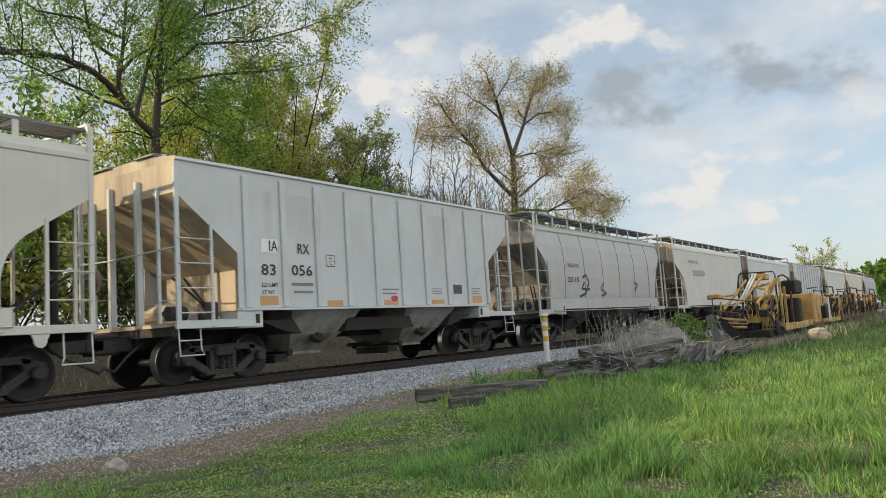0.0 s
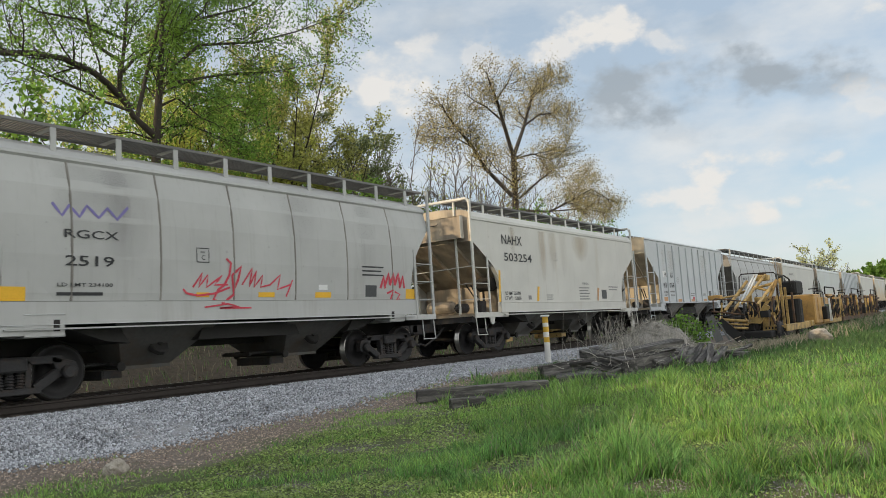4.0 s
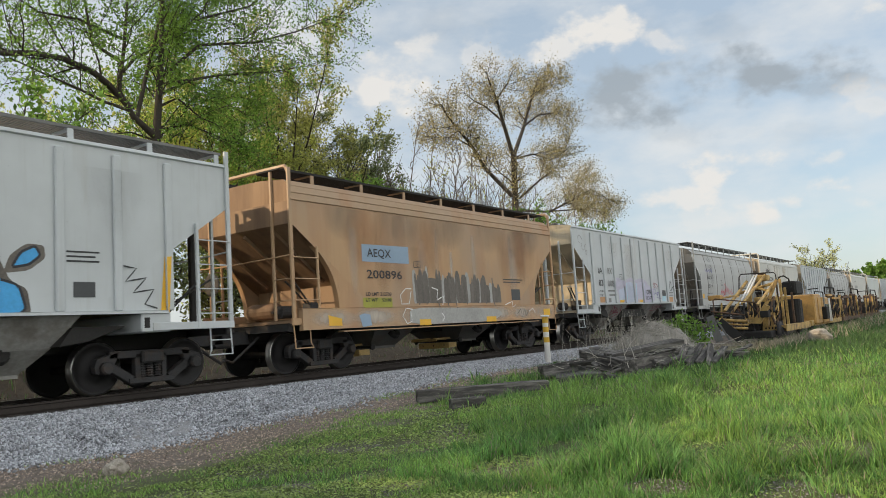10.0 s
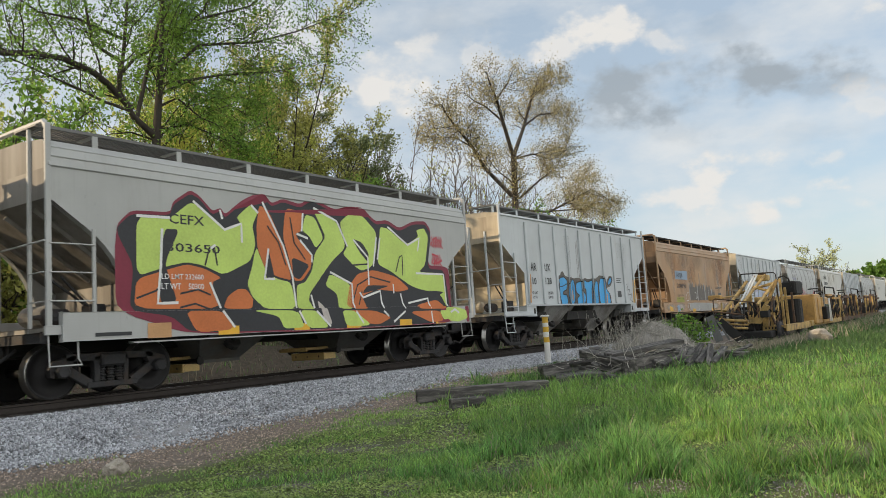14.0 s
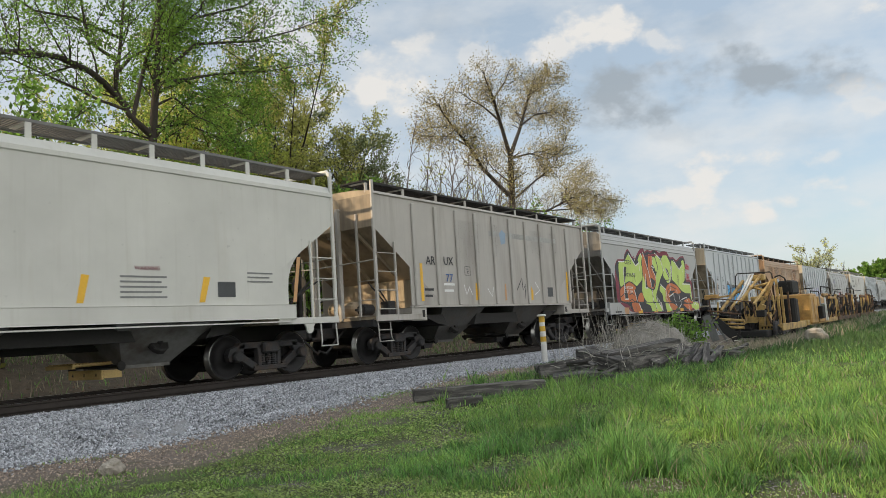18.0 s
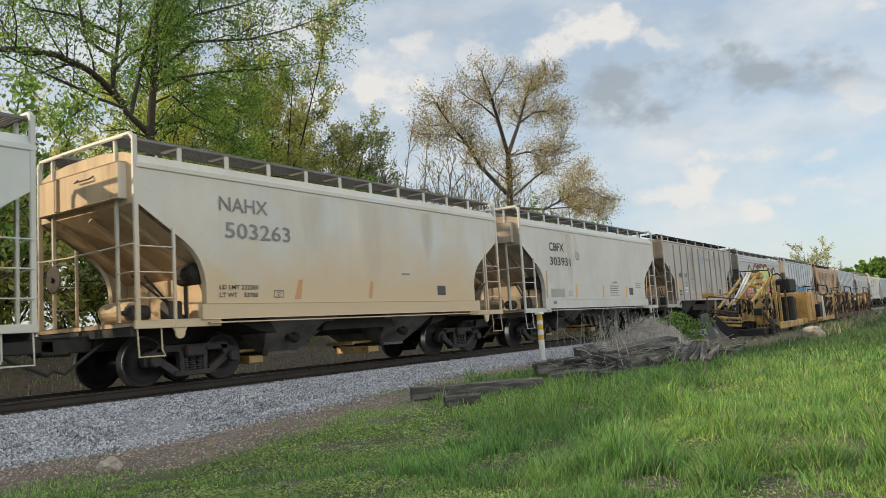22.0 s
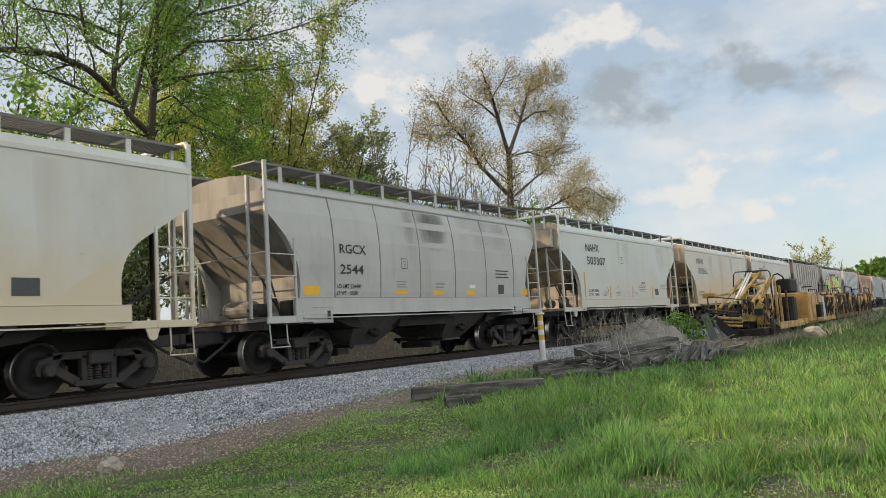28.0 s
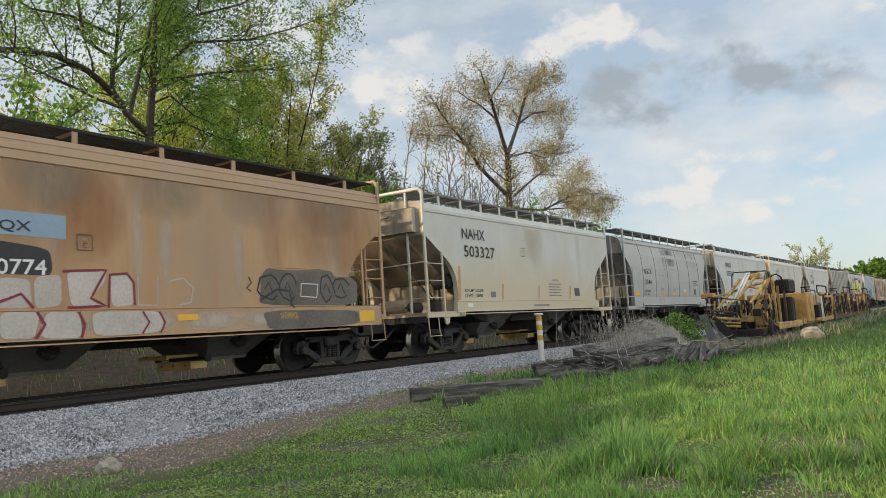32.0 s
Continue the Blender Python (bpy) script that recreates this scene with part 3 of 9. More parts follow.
def skirt_bm(style, s, side):
    """The lower corner of a side sheet, which hangs below the slope sheet."""
    st = STYLE[style]
    k = (st["zk"] - st["zs"]) / (st["le"] - st["lb"])
    zb, zs, lb = st["prof"][0][1], st["zs"], st["lb"]
    bm = bmesh.new()
    levels = [zb] + [z for _, z in st["prof"] if zb + 0.01 < z < zs - 0.01] + [zs]
    grid = []
    for z in levels:
        xs = lb - (zs - z) / k
        grid.append([bm.verts.new((s * x, side * (side_y(style, z) - d), z)) for x, d in ((xs, 0.0), (lb, 0.0), (lb, 0.025), (xs, 0.025))])
    for a, b in zip(grid, grid[1:]):
        for i in range(4):
            bm.faces.new((a[i], a[(i + 1) % 4], b[(i + 1) % 4], b[i]))
    bm.faces.new(grid[0][::-1])
    bmesh.ops.remove_doubles(bm, verts=bm.verts, dist=1e-4)
    return bm


def fillet_bm(style, s, side):
    """The curved plate in the corner under the slope sheet, with its inward flange."""
    st = STYLE[style]
    le, lb, zk, zs, d = st["le"], st["lb"], st["zk"], st["zs"], st["fillet"]
    k = math.hypot(le - lb, zk - zs)
    ux, uz = (le - lb) / k, (zk - zs) / k
    curve = []
    for t in np.linspace(0, 1, 9):
        a, b = d * (1 - t) ** 2, d * t * t
        curve.append((lb + ux * a, zs + uz * a - b))
    outline = [(lb, zs)] + curve + [(lb - 0.04, zs - d)]
    bm = bmesh.new()
    rings = [[bm.verts.new((s * x, side * (side_y(style, z) - q), z)) for x, z in outline] for q in (0.002, 0.028)]
    n = len(outline)
    for i in range(n):
        bm.faces.new((rings[0][i], rings[0][(i + 1) % n], rings[1][(i + 1) % n], rings[1][i]))
    bm.faces.new(rings[0])
    bm.faces.new(rings[1][::-1])
    edge = [(le, zk)] + curve + [(lb, st["prof"][0][1])]
    for q0, q1 in ((0.028, 0.14),):
        last = None
        for x, z in edge:
            y = side_y(style, z)
            cur = [bm.verts.new((s * (x - e), side * (y - q), z)) for e, q in ((0, q0), (0, q1), (0.02, q1), (0.02, q0))]
            if last:
                for i in range(4):
                    bm.faces.new((last[i], last[(i + 1) % 4], cur[(i + 1) % 4], cur[i]))
            last = cur
    return bm


def side_frame_bm():
    bm = bmesh.new()
    t = 0.07
    for s in (-1, 1):
        out = [(s * 0.62, 0.70), (s * 0.74, 0.70), (s * 1.03, 0.62), (s * 1.08, 0.50), (s * 1.06, 0.38), (s * 1.0, 0.36), (s * 0.99, 0.50), (s * 0.78, 0.52), (s * 0.76, 0.40)]
        prism(bm, out, 1, -t, t)
        bar(bm, (s * 0.76, 0, 0.46), (s * 0.38, 0, 0.22), 2 * t, 0.15)
        bar(bm, (s * 0.26, 0, 0.18), (s * 0.27, 0, 0.66), 2 * t, 0.10, up=(1, 0, 0))
        lathe(bm, [(0.09, -t - 0.11), (0.115, -t - 0.08), (0.115, t)], 12, Matrix.Translation((s * 0.889, 0, 0.457)))
    bar(bm, (-0.80, 0, 0.67), (0.80, 0, 0.67), 2 * t, 0.13)
    bar(bm, (-0.45, 0, 0.20), (0.45, 0, 0.20), 2 * t + 0.06, 0.10)
    bmesh.ops.bevel(bm, geom=[e for e in bm.edges if e.calc_length() > 0.2], offset=0.012, segments=1, affect="EDGES")
    return bm


def coil_bm():
    prof = []
    for k in range(6):
        z = 0.25 + 0.045 * k
        prof += [(0.055, z), (0.072, z + 0.012), (0.072, z + 0.026), (0.055, z + 0.038)]
    return lathe(bmesh.new(), prof, 10, Matrix.Rotation(math.pi / 2, 4, "X"))


def wheelset_mesh():
    bm = bmesh.new()
    tube(bm, [(0, -0.98, 0), (0, 0.98, 0)], 0.075, 8)
    for s in (-1, 1):
        prof = [(0.10, 0.80), (0.16, 0.80), (0.20, 0.755), (0.37, 0.745), (0.40, 0.79), (0.445, 0.79), (0.457, 0.78), (0.457, 0.69), (0.482, 0.675), (0.482, 0.655), (0.40, 0.655), (0.37, 0.70), (0.20, 0.69), (0.10, 0.66)]
        lathe(bm, [(r, s * h) for r, h in prof], 28, Matrix())
    me = finish("wheelset", bm, [M_WHEEL, M_TREAD])
    for p in me.polygons:
        r = math.hypot(p.center.x, p.center.z)
        p.use_smooth = True
        if r > 0.44 and 0.60 < abs(p.center.y) < 0.785:
            p.material_index = 1
    return me


def hopper_bm(style, c):
    top_z = STYLE[style]["sill"][0] + 0.03
    bm = bmesh.new()
    deep = 0.46
    rings = []
    for hx, hy, z in ((1.12, 1.46, top_z), (0.80, 1.05, 0.84), (0.50, 0.62, deep), (0.50, 0.62, deep - 0.06)):
        rings.append([bm.verts.new((c + sx * hx, sy * hy, z)) for sx, sy in ((-1, -1), (1, -1), (1, 1), (-1, 1))])
    for a, b in zip(rings, rings[1:]):
        for k in range(4):
            bm.faces.new((a[k], a[(k + 1) % 4], b[(k + 1) % 4], b[k]))
    bm.faces.new(rings[0][::-1])
    bm.faces.new(rings[-1])
    return bm


def gate_bm(c):
    """A toothed slide rack that runs out from under the hopper, over a flat end plate."""
    bm = bmesh.new()
    for s in (-1, 1):
        box(bm, c - 1.30, c - 0.45, s * 0.36 - 0.05, s * 0.36 + 0.05, 0.50, 0.53, 0.006)
        for i in range(13):
            box(bm, c - 1.28 + 0.062 * i, c - 1.245 + 0.062 * i, s * 0.36 - 0.05, s * 0.36 + 0.05, 0.53, 0.55)
    box(bm, c - 1.32, c - 1.26, -0.45, 0.45, 0.46, 0.53, 0.006)
    box(bm, c - 1.25, c - 0.45, -0.30, 0.30, 0.485, 0.50)
    return bm


def plate_bm(c):
    bm = bmesh.new()
    box(bm, c - 0.84, c - 0.80, -0.55, 0.55, 0.24, 0.41, 0.01)
    for s in (-1, 1):
        box(bm, c - 0.80, c - 0.45, s * 0.53 - 0.02, s * 0.53 + 0.02, 0.26, 0.40)
    return bm


def shaft_bm(c):
    bm = bmesh.new()
    for y in (-0.38, 0.0, 0.38):
        box(bm, c - 0.852, c - 0.843, y - 0.012, y + 0.012, 0.30, 0.35)
    tube(bm, [(c - 0.62, -0.80, 0.46), (c - 0.62, 0.80, 0.46)], 0.03, 8)
    for s in (-1, 1):
        lathe(bm, [(0.05, -0.03), (0.085, -0.02), (0.085, 0.02), (0.05, 0.03)], 8, Matrix.Translation((c - 0.62, s * 0.80, 0.46)))
    return bm


def boss_bm(c):
    """The round opening frame on the flank of a hopper."""
    bm = bmesh.new()
    m = Matrix.Translation((c, -1.0, 0.80)) @ Matrix.Rotation(radians(-38), 4, "X")
    lathe(bm, [(0.17, -0.05), (0.19, -0.03), (0.19, 0.06)], 10, m)
    lathe(bm, [(0.05, -0.09), (0.05, 0.0)], 8, m)
    return bm


def coupler_bm(s, le, half):
    bm = bmesh.new()
    box(bm, s * (le - 0.6), s * (half - 0.28), -0.14, 0.14, 0.72, 0.98, 0.02)
    box(bm, s * (half - 0.30), s * (half + 0.10), -0.16 * 1.0, 0.16, 0.70, 0.98, 0.05)
    tube(bm, [(s * (le - 0.1), -0.35, 0.85), (s * (le + 0.25), -0.38, 0.62), (s * (half - 0.15), -0.34, 0.35), (s * half, -0.25, 0.42)], 0.03, 6)
    return bm


def board_bm(style, side):
    st = STYLE[style]
    bm = bmesh.new()
    z, le = st["board"], st["le"]
    y0, y1 = (0.66, 1.36) if style != "ribbed" else (0.45, 1.02)
    x = -le - 0.05
    for y in (y0, y1):
        box(bm, -le - 0.05, le + 0.05, side * y - 0.02, side * y + 0.02, z - 0.05, z)
    while x < le + 0.05:
        a = bmesh.ops.create_cube(bm, size=1.0)
        for v in a["verts"]:
            v.co = (x + 0.032 * v.co.x, side * (y0 + y1) / 2 + v.co.y * (y1 - y0), z - 0.02 + 0.03 * v.co.z)
        x += 0.062
    return bm


def bracket_bm(style, side):
    st = STYLE[style]
    z = st["board"]
    bm = bmesh.new()
    y = 1.36 if style != "ribbed" else 1.05
    base = 4.02 if not style.startswith("ribbed") else 4.20
    box(bm, -0.05, 0.05, side * y - 0.012, side * y + 0.012, base, z, 0.0)
    box(bm, -0.05, 0.05, side * (y - 0.5), side * y, z - 0.065, z - 0.045)
    return bm


def u_step_bm(s, le, z0, z1, rung):
    bm = bmesh.new()
    a, b = s * le, s * (le - 0.52)
    tube(bm, [(a, -1.56, z1), (a, -1.60, z0), (b, -1.60, z0), (b + s * 0.05, -1.58, z0 + 0.1), (b + s * 0.05, -1.56, z1)], 0.016, 5)
    if rung:
        tube(bm, [(a, -1.59, z0 + 0.27), (b + s * 0.03, -1.59, z0 + 0.27)], 0.013, 5)
    return bm


def lug_bm(s, x):
    """A jacking lug: a plate with a round eye."""
    bm = bmesh.new()
    pts = [(x - 0.20, 1.14), (x + 0.20, 1.14), (x + 0.10, 0.96)]
    pts += [(x + 0.10 * math.cos(a), 0.94 + 0.10 * math.sin(a)) for a in np.linspace(-0.2, -math.pi + 0.2, 6)] + [(x - 0.10, 0.96)]
    prism(bm, pts, 1, -1.60, -1.56)
    lathe(bm, [(0.055, -1.607), (0.055, -1.60)], 12, Matrix.Translation((x, 0, 0.95)))
    return bm


def lettering(car, style, text, x0, x1, z0, z1, mat, name="lettering", plane=None):
    """Words or numbers fitted into a field of the side facing the field path."""
    cu = bpy.data.curves.new(name, "FONT")
    cu.body = text
    cu.resolution_u = 2
    cu.offset = 0.010
    tmp = bpy.data.objects.new("tmp_text", cu)
    me = bpy.data.meshes.new_from_object(tmp)
    bpy.data.objects.remove(tmp)
    co = np.empty(len(me.vertices) * 3, np.float32)
    me.vertices.foreach_get("co", co)
    co = co.reshape(-1, 3)
    lo, hi = co.min(0), co.max(0)
    x = x0 + (co[:, 0] - lo[0]) / max(hi[0] - lo[0], 1e-6) * (x1 - x0)
    z = z0 + (co[:, 1] - lo[1]) / max(hi[1] - lo[1], 1e-6) * (z1 - z0)
    if plane == "end":
        res = np.stack([np.full(len(x), -STYLE[style]["le"] - 0.006), -x, z], -1)
    else:
        y = -np.interp(z, [b for a, b in STYLE[style]["prof"]], [a for a, b in STYLE[style]["prof"]]) - 0.013
        res = np.stack([x, y, z], -1)
    me.vertices.foreach_set("co", res.astype(np.float32).ravel())
    me.update()
    me.materials.clear()
    me.materials.append(mat)
    return part(name, me, None, car)


def decal(car, style, pts, mat, name="painted_patch", lift=0.004, label="", zoff=None):
    """A flat painted shape on the near side; it follows ribs and the bowed profile."""
    bm = bmesh.new()
    vs = [bm.verts.new((x, 0, z)) for x, z in pts]
    bm.faces.new(vs)
    cuts = []
    if style.startswith("ribbed"):
        cuts = [(r + d, 0) for r in RIBS for d in (-RIB_HALF, RIB_HALF)]
    zs = [z for x, z in pts]
    if style == "round" or min(zs) < 1.5 < max(zs):
        lev = list(np.arange(1.6, 3.8, 0.25)) if style == "round" else []
        if not style.startswith("ribbed"):
            lev += [STYLE[style]["sill"][1]]
        cuts += [(None, z) for z in lev]
    for cx, cz in cuts:
        r = bmesh.ops.bisect_plane(bm, geom=bm.verts[:] + bm.edges[:] + bm.faces[:], plane_co=(cx or 0, 0, cz), plane_no=(1, 0, 0) if cx is not None else (0, 0, 1))
        if cx is not None or style != "round":
            bmesh.ops.split_edges(bm, edges=[e for e in r["geom_cut"] if isinstance(e, bmesh.types.BMEdge)])
    st = STYLE[style]
    for f in list(bm.faces):
        c = f.calc_center_median()
        for v in f.verts:
            y = side_y(style, max(v.co.z, st["prof"][0][1]))
            if style.startswith("ribbed") and any(abs(c.x - r) < RIB_HALF + 0.005 for r in RIBS):
                y = 1.612
            if not style.startswith("ribbed") and c.z < st["sill"][1]:
                y = 1.655 if style != "round" else 1.61
            v.co.y = -(y + lift)
    return part(name, bm, mat, car, label)


def rect(x0, x1, z0, z1, slant=0.0):
    return [(x0, z0), (x1, z0), (x1 + slant, z1), (x0 + slant, z1)]


TRAIN = []
WHEELS = []


def hopper_car(x_left, x_right, style, paint, label, board_mat=None, end_post=True):
    """One two-bay covered hopper between two coupling points (at the clip's start)."""
    st = STYLE[style]
    xc, half = (x_left + x_right) / 2, (x_right - x_left) / 2
    pm = PAINT[paint]
    bmat = board_mat or M_GALV
    car = thing("hopper_car", pose(xc, TRACK_Y, 0), label, "railway car", "hopper cars of the freight train")
    TRAIN.append((car, xc))
    le, lb, (s0, s1), zk = st["le"], st["lb"], st["sill"], st["zk"]
    key = (style, paint)
    P = lambda name, k, fn, mat, lab="", own=None: part(name, cached((k, key, mat.name), lambda: finish(name, fn(), mat)), None, own or car, lab)
    em = END_PAINT[paint]

    def shell(roof):
        me = finish("shell", shell_bm(style, roof), [pm, em])
        for p in me.polygons:
            p.material_index = 1 if abs(p.normal.x) > 0.3 else 0
        return me
    part("body", cached(("body", key), lambda: shell(False)), None, car)
    part("roof", cached(("roof", key), lambda: shell(True)), None, car)
    for s in (-1, 1):
        for side in (-1, 1):
            P("side_skirt", ("skirt", s, side), lambda: skirt_bm(style, s, side), pm)
            if "fillet" in st:
                P("corner_fillet", ("fillet", s, side), lambda: fillet_bm(style, s, side), pm)
            # end posts and ladder stiles
            top = zk + 0.45 if style == "ribbed" else st["board"] - 0.02
            P("corner_post", ("cpost", s, side), lambda: box(bmesh.new(), s * le - 0.045, s * le + 0.045, side * 1.585 - 0.03, side * 1.585 + 0.03, 1.06, top, 0.01), pm)
            ly = side * 1.60
            lx = s * (le - 0.74)
            ltop = {"smooth": 2.85, "deep": 2.75, "round": 2.85, "ribbed": 3.0}.get(style, 3.0)
            stile = P("ladder_stile", ("lst", s, side), lambda: box(bmesh.new(), lx - 0.03, lx + 0.03, ly - 0.025, ly + 0.025, 1.06, ltop, 0.008), pm)
            for k in range(4):
                zr = (1.57 if "fillet" in st else 1.33) + 0.455 * k
                if zr < ltop - 0.02:
                    P("ladder_rung", ("rung", s, side, k), lambda: tube(bmesh.new(), [(s * le, ly - side * -0.03, zr), (lx, ly - side * -0.03, zr)], 0.013, 5), pm, own=stile)
            end_stile = P("end_ladder_stile", ("est", s, side), lambda: box(bmesh.new(), s * (le + 0.02) - 0.03, s * (le + 0.02) + 0.03, side * 1.05 - 0.03, side * 1.05 + 0.03, 1.06, {"smooth": st["board"], "deep": st["board"], "round": 4.2}.get(style, 3.7), 0.008), pm)
        P("end_platform", ("plat", s), lambda: box(bmesh.new(), s * (lb - 0.3), s * (le + 0.05), -1.57, 1.57, 1.08, 1.17, 0.012), em)
        for side in (-1, 1):
            P("platform_channel", ("pchan", s, side), lambda: box(bmesh.new(), s * (lb - 0.3), s * (le + 0.06), side * 1.595 - 0.022, side * 1.595 + 0.022, 1.05, 1.185, 0.008), pm)
        P("end_beam", ("beam", s), lambda: box(bmesh.new(), s * (le - 0.04), s * (le + 0.08), -1.50, 1.50, 0.93, 1.09, 0.015), M_TRUCK)
        for k in range(2):
            zr = 1.57 + 0.46 * k
            P("end_rung", ("erung", s, k), lambda: tube(bmesh.new(), [(s * (le + 0.05), -1.56, zr), (s * (le + 0.05), -1.05, zr)], 0.012, 5), pm, own=end_stile)
        P("hand_rail", ("hrail", s), lambda: tube(bmesh.new(), [(s * (le + 0.05), -1.58, 2.52), (s * (le + 0.08), -1.0, 2.50), (s * (le + 0.09), 0.4, 2.47), (s * (le + 0.05), 1.58, 2.50)], 0.016, 6), pm)
        if style in ("smooth", "deep"):
            P("end_hoop", ("hoop", s), lambda: tube(bmesh.new(), [(s * le, -1.58, st["board"] - 0.12), (s * (le + 0.01), -1.50, st["board"] + 0.02), (s * (le + 0.01), -0.6, st["board"] + 0.03), (s * (le + 0.01), 0.6, st["board"] + 0.03), (s * (le + 0.01), 1.50, st["board"] + 0.02), (s * le, 1.58, st["board"] - 0.12)], 0.045, 6), pm)
        if style == "smooth":
            def end_box():
                me = finish("end_box", box(bmesh.new(), s * (le - 0.03), s * (le + 0.15), -1.33, 1.33, zk + 0.10, 4.0, 0.015), [em, pm])
                for p in me.polygons:
                    p.material_index = 1 if abs(p.normal.y) > 0.7 else 0
                return me
            eb = part("end_box", cached(("endbox", key, s), end_box), None, car)
            P("box_stiffener", ("ebrib", s), lambda: box(bmesh.new(), s * (le + 0.12), s * (le + 0.19), 0.62, 0.70, zk + 0.12, 3.98, 0.01), em, own=eb)
            P("box_handle", ("ebh", s), lambda: tube(bmesh.new(), [(s * (le + 0.15), -0.55, 3.86), (s * (le + 0.22), -0.55, 3.80), (s * (le + 0.22), -0.05, 3.80), (s * (le + 0.15), -0.05, 3.86)], 0.014, 5), M_TRUCK, own=eb)
        if s > 0:
            P("vent_pipe", ("pipe", s), lambda: tube(bmesh.new(), [(le - 0.05, -0.5, 1.1), (le - 0.05, -0.5, min(zk - 0.12, 3.1))], 0.07, 8), M_DARK, "dark painted upright pipe")
        if style.startswith("ribbed") and end_post:
            for y in (-0.45, 0.45):
                P("end_post", ("epost", s, y), lambda: box(bmesh.new(), s * (le + 0.02) - 0.07, s * (le + 0.02) + 0.05, y - 0.05, y + 0.05, 1.1, 3.9, 0.01), pm)
        P("end_bulkhead", ("bulk", s), lambda: box(bmesh.new(), s * (lb - 0.42), s * (lb - 0.34), -1.42, 1.42, 1.17, st["zs"] - 0.27, 0.01), em)
        for y in (-0.95, 0.0, 0.95):
            P("slope_rib", ("srib", s, y), lambda: bar(bmesh.new(), (s * (le - 0.1), y, zk - 0.11), (s * (lb - 0.2), y, st["zs"] - 0.17), 0.06, 0.09), em)
        P("end_brace", ("ebr", s), lambda: tube(bmesh.new(), [(s * (le - 0.15), -1.2, 2.0), (s * (lb - 0.1), -0.9, 1.2)], 0.022, 6), M_TRUCK)
        P("end_brace", ("ebr2", s), lambda: tube(bmesh.new(), [(s * (le - 0.4), -1.2, 2.0), (s * (lb + 0.15), -1.1, 1.2)], 0.022, 6), M_TRUCK)
        P("coupler", ("coup", s, round(half, 2)), lambda: coupler_bm(s, le, half), M_TRUCK)
        P("stirrup", ("step", s), lambda: u_step_bm(s, le, 0.56, 1.08, style.startswith("ribbed")), pm)
        if style == "smooth":
            P("jacking_lug", ("lug", s), lambda: lug_bm(s, s * 5.25), pm)
        if style.startswith("ribbed") or style == "round":
            P("bolster_end", ("bol", s), lambda: box(bmesh.new(), s * 4.03, s * 4.62, -1.60, 1.60, 1.03, 1.36, 0.02), pm)
            P("bolster_slot", ("slot", s), lambda: box(bmesh.new(), s * 4.14 - 0.05, s * 4.14 + 0.05, -1.607, -1.60, 1.10, 1.28), M_DARK)
        # truck
        tc = s * 4.57
        for side in (-1, 1):
            f = part("side_frame", cached("sideframe", lambda: finish("side_frame", side_frame_bm(), M_TRUCK)), None, car)
            f.location = (tc, side * 0.99, 0)
            if side > 0:
                f.rotation_euler = (0, 0, math.pi)
            for dx in (-0.16, 0.0, 0.16):
                g = part("coil_spring", cached("coil", lambda: finish("coil_spring", coil_bm(), M_TRUCK)), None, f)
                g.location = (dx, 0, 0)
        b = part("truck_bolster", cached("bolster", lambda: finish("truck_bolster", box(bmesh.new(), -0.22, 0.22, -1.15, 1.15, 0.50, 0.72, 0.03), M_TRUCK)), None, car)
        b.location = (tc, 0, 0)
        for dx in (-0.889, 0.889):
            w = part("wheelset", cached("wheelset", wheelset_mesh), None, car)
            w.location = (tc + dx, 0, 0.457)
            WHEELS.append((w, tc + dx))
    for side in (-1, 1):
        w = 1.65 if style != "round" else 1.605
        if not style.startswith("ribbed"):
            P("side_sill", ("sill", side), lambda: box(bmesh.new(), -lb - (0.15 if style != "deep" else 1.2), lb + (0.15 if style != "deep" else 1.2), side * (w - 0.10), side * w, s0, s1, 0.012), pm)
            P("sill_flange", ("flange", side), lambda: box(bmesh.new(), -lb, lb, side * (w - 0.12), side * (w + 0.045), s0 - 0.075, s0 - 0.05, 0.004), pm)
        else:
            P("side_sill", ("sill", side), lambda: box(bmesh.new(), -lb, lb, side * 1.50, side * 1.63, 1.35, 1.40, 0.006), pm)
            for r in RIBS:
                P("rib", ("rib", side, r), lambda: box(bmesh.new(), r - RIB_HALF, r + RIB_HALF, min(side * 1.55, side * 1.61), max(side * 1.55, side * 1.61), 1.40, 4.06, 0.02), pm)
        board = P("running_board", ("board", side), lambda: board_bm(style, side), bmat)
        p0, n = st["posts"]
        for k in range(n):
            br = P("board_bracket", ("brk", side), lambda: bracket_bm(style, side), pm, own=board)
            br.location = (-p0 + 2 * p0 * k / (n - 1), 0, 0)
    if style == "round":
        for x in SEAMS:
            def seam():
                bm = bmesh.new()
                tube(bm, [(x, -(side_y("round", z) - 0.006), z) for z in np.linspace(1.57, 3.84, 9)], 0.024, 5)
                return bm
            P("weld_seam", ("seam", x), seam, em)
    for c in (-1.95, 1.95):
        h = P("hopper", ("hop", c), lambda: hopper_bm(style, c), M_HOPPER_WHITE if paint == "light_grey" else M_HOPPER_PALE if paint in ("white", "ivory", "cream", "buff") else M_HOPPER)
        # smooth and deep cars get the gates with sunlight in the colour
        gm = M_GATE if style in ("smooth", "deep") else M_TRUCK
        P("outlet_gate", ("gate", c), lambda: gate_bm(c), gm, own=h)
        P("gate_plate", ("gplate", c), lambda: plate_bm(c), gm, own=h)
        P("gate_shaft", ("gshaft", c), lambda: shaft_bm(c), M_DARK, own=h)
        e = 1 if c > 0 else -1
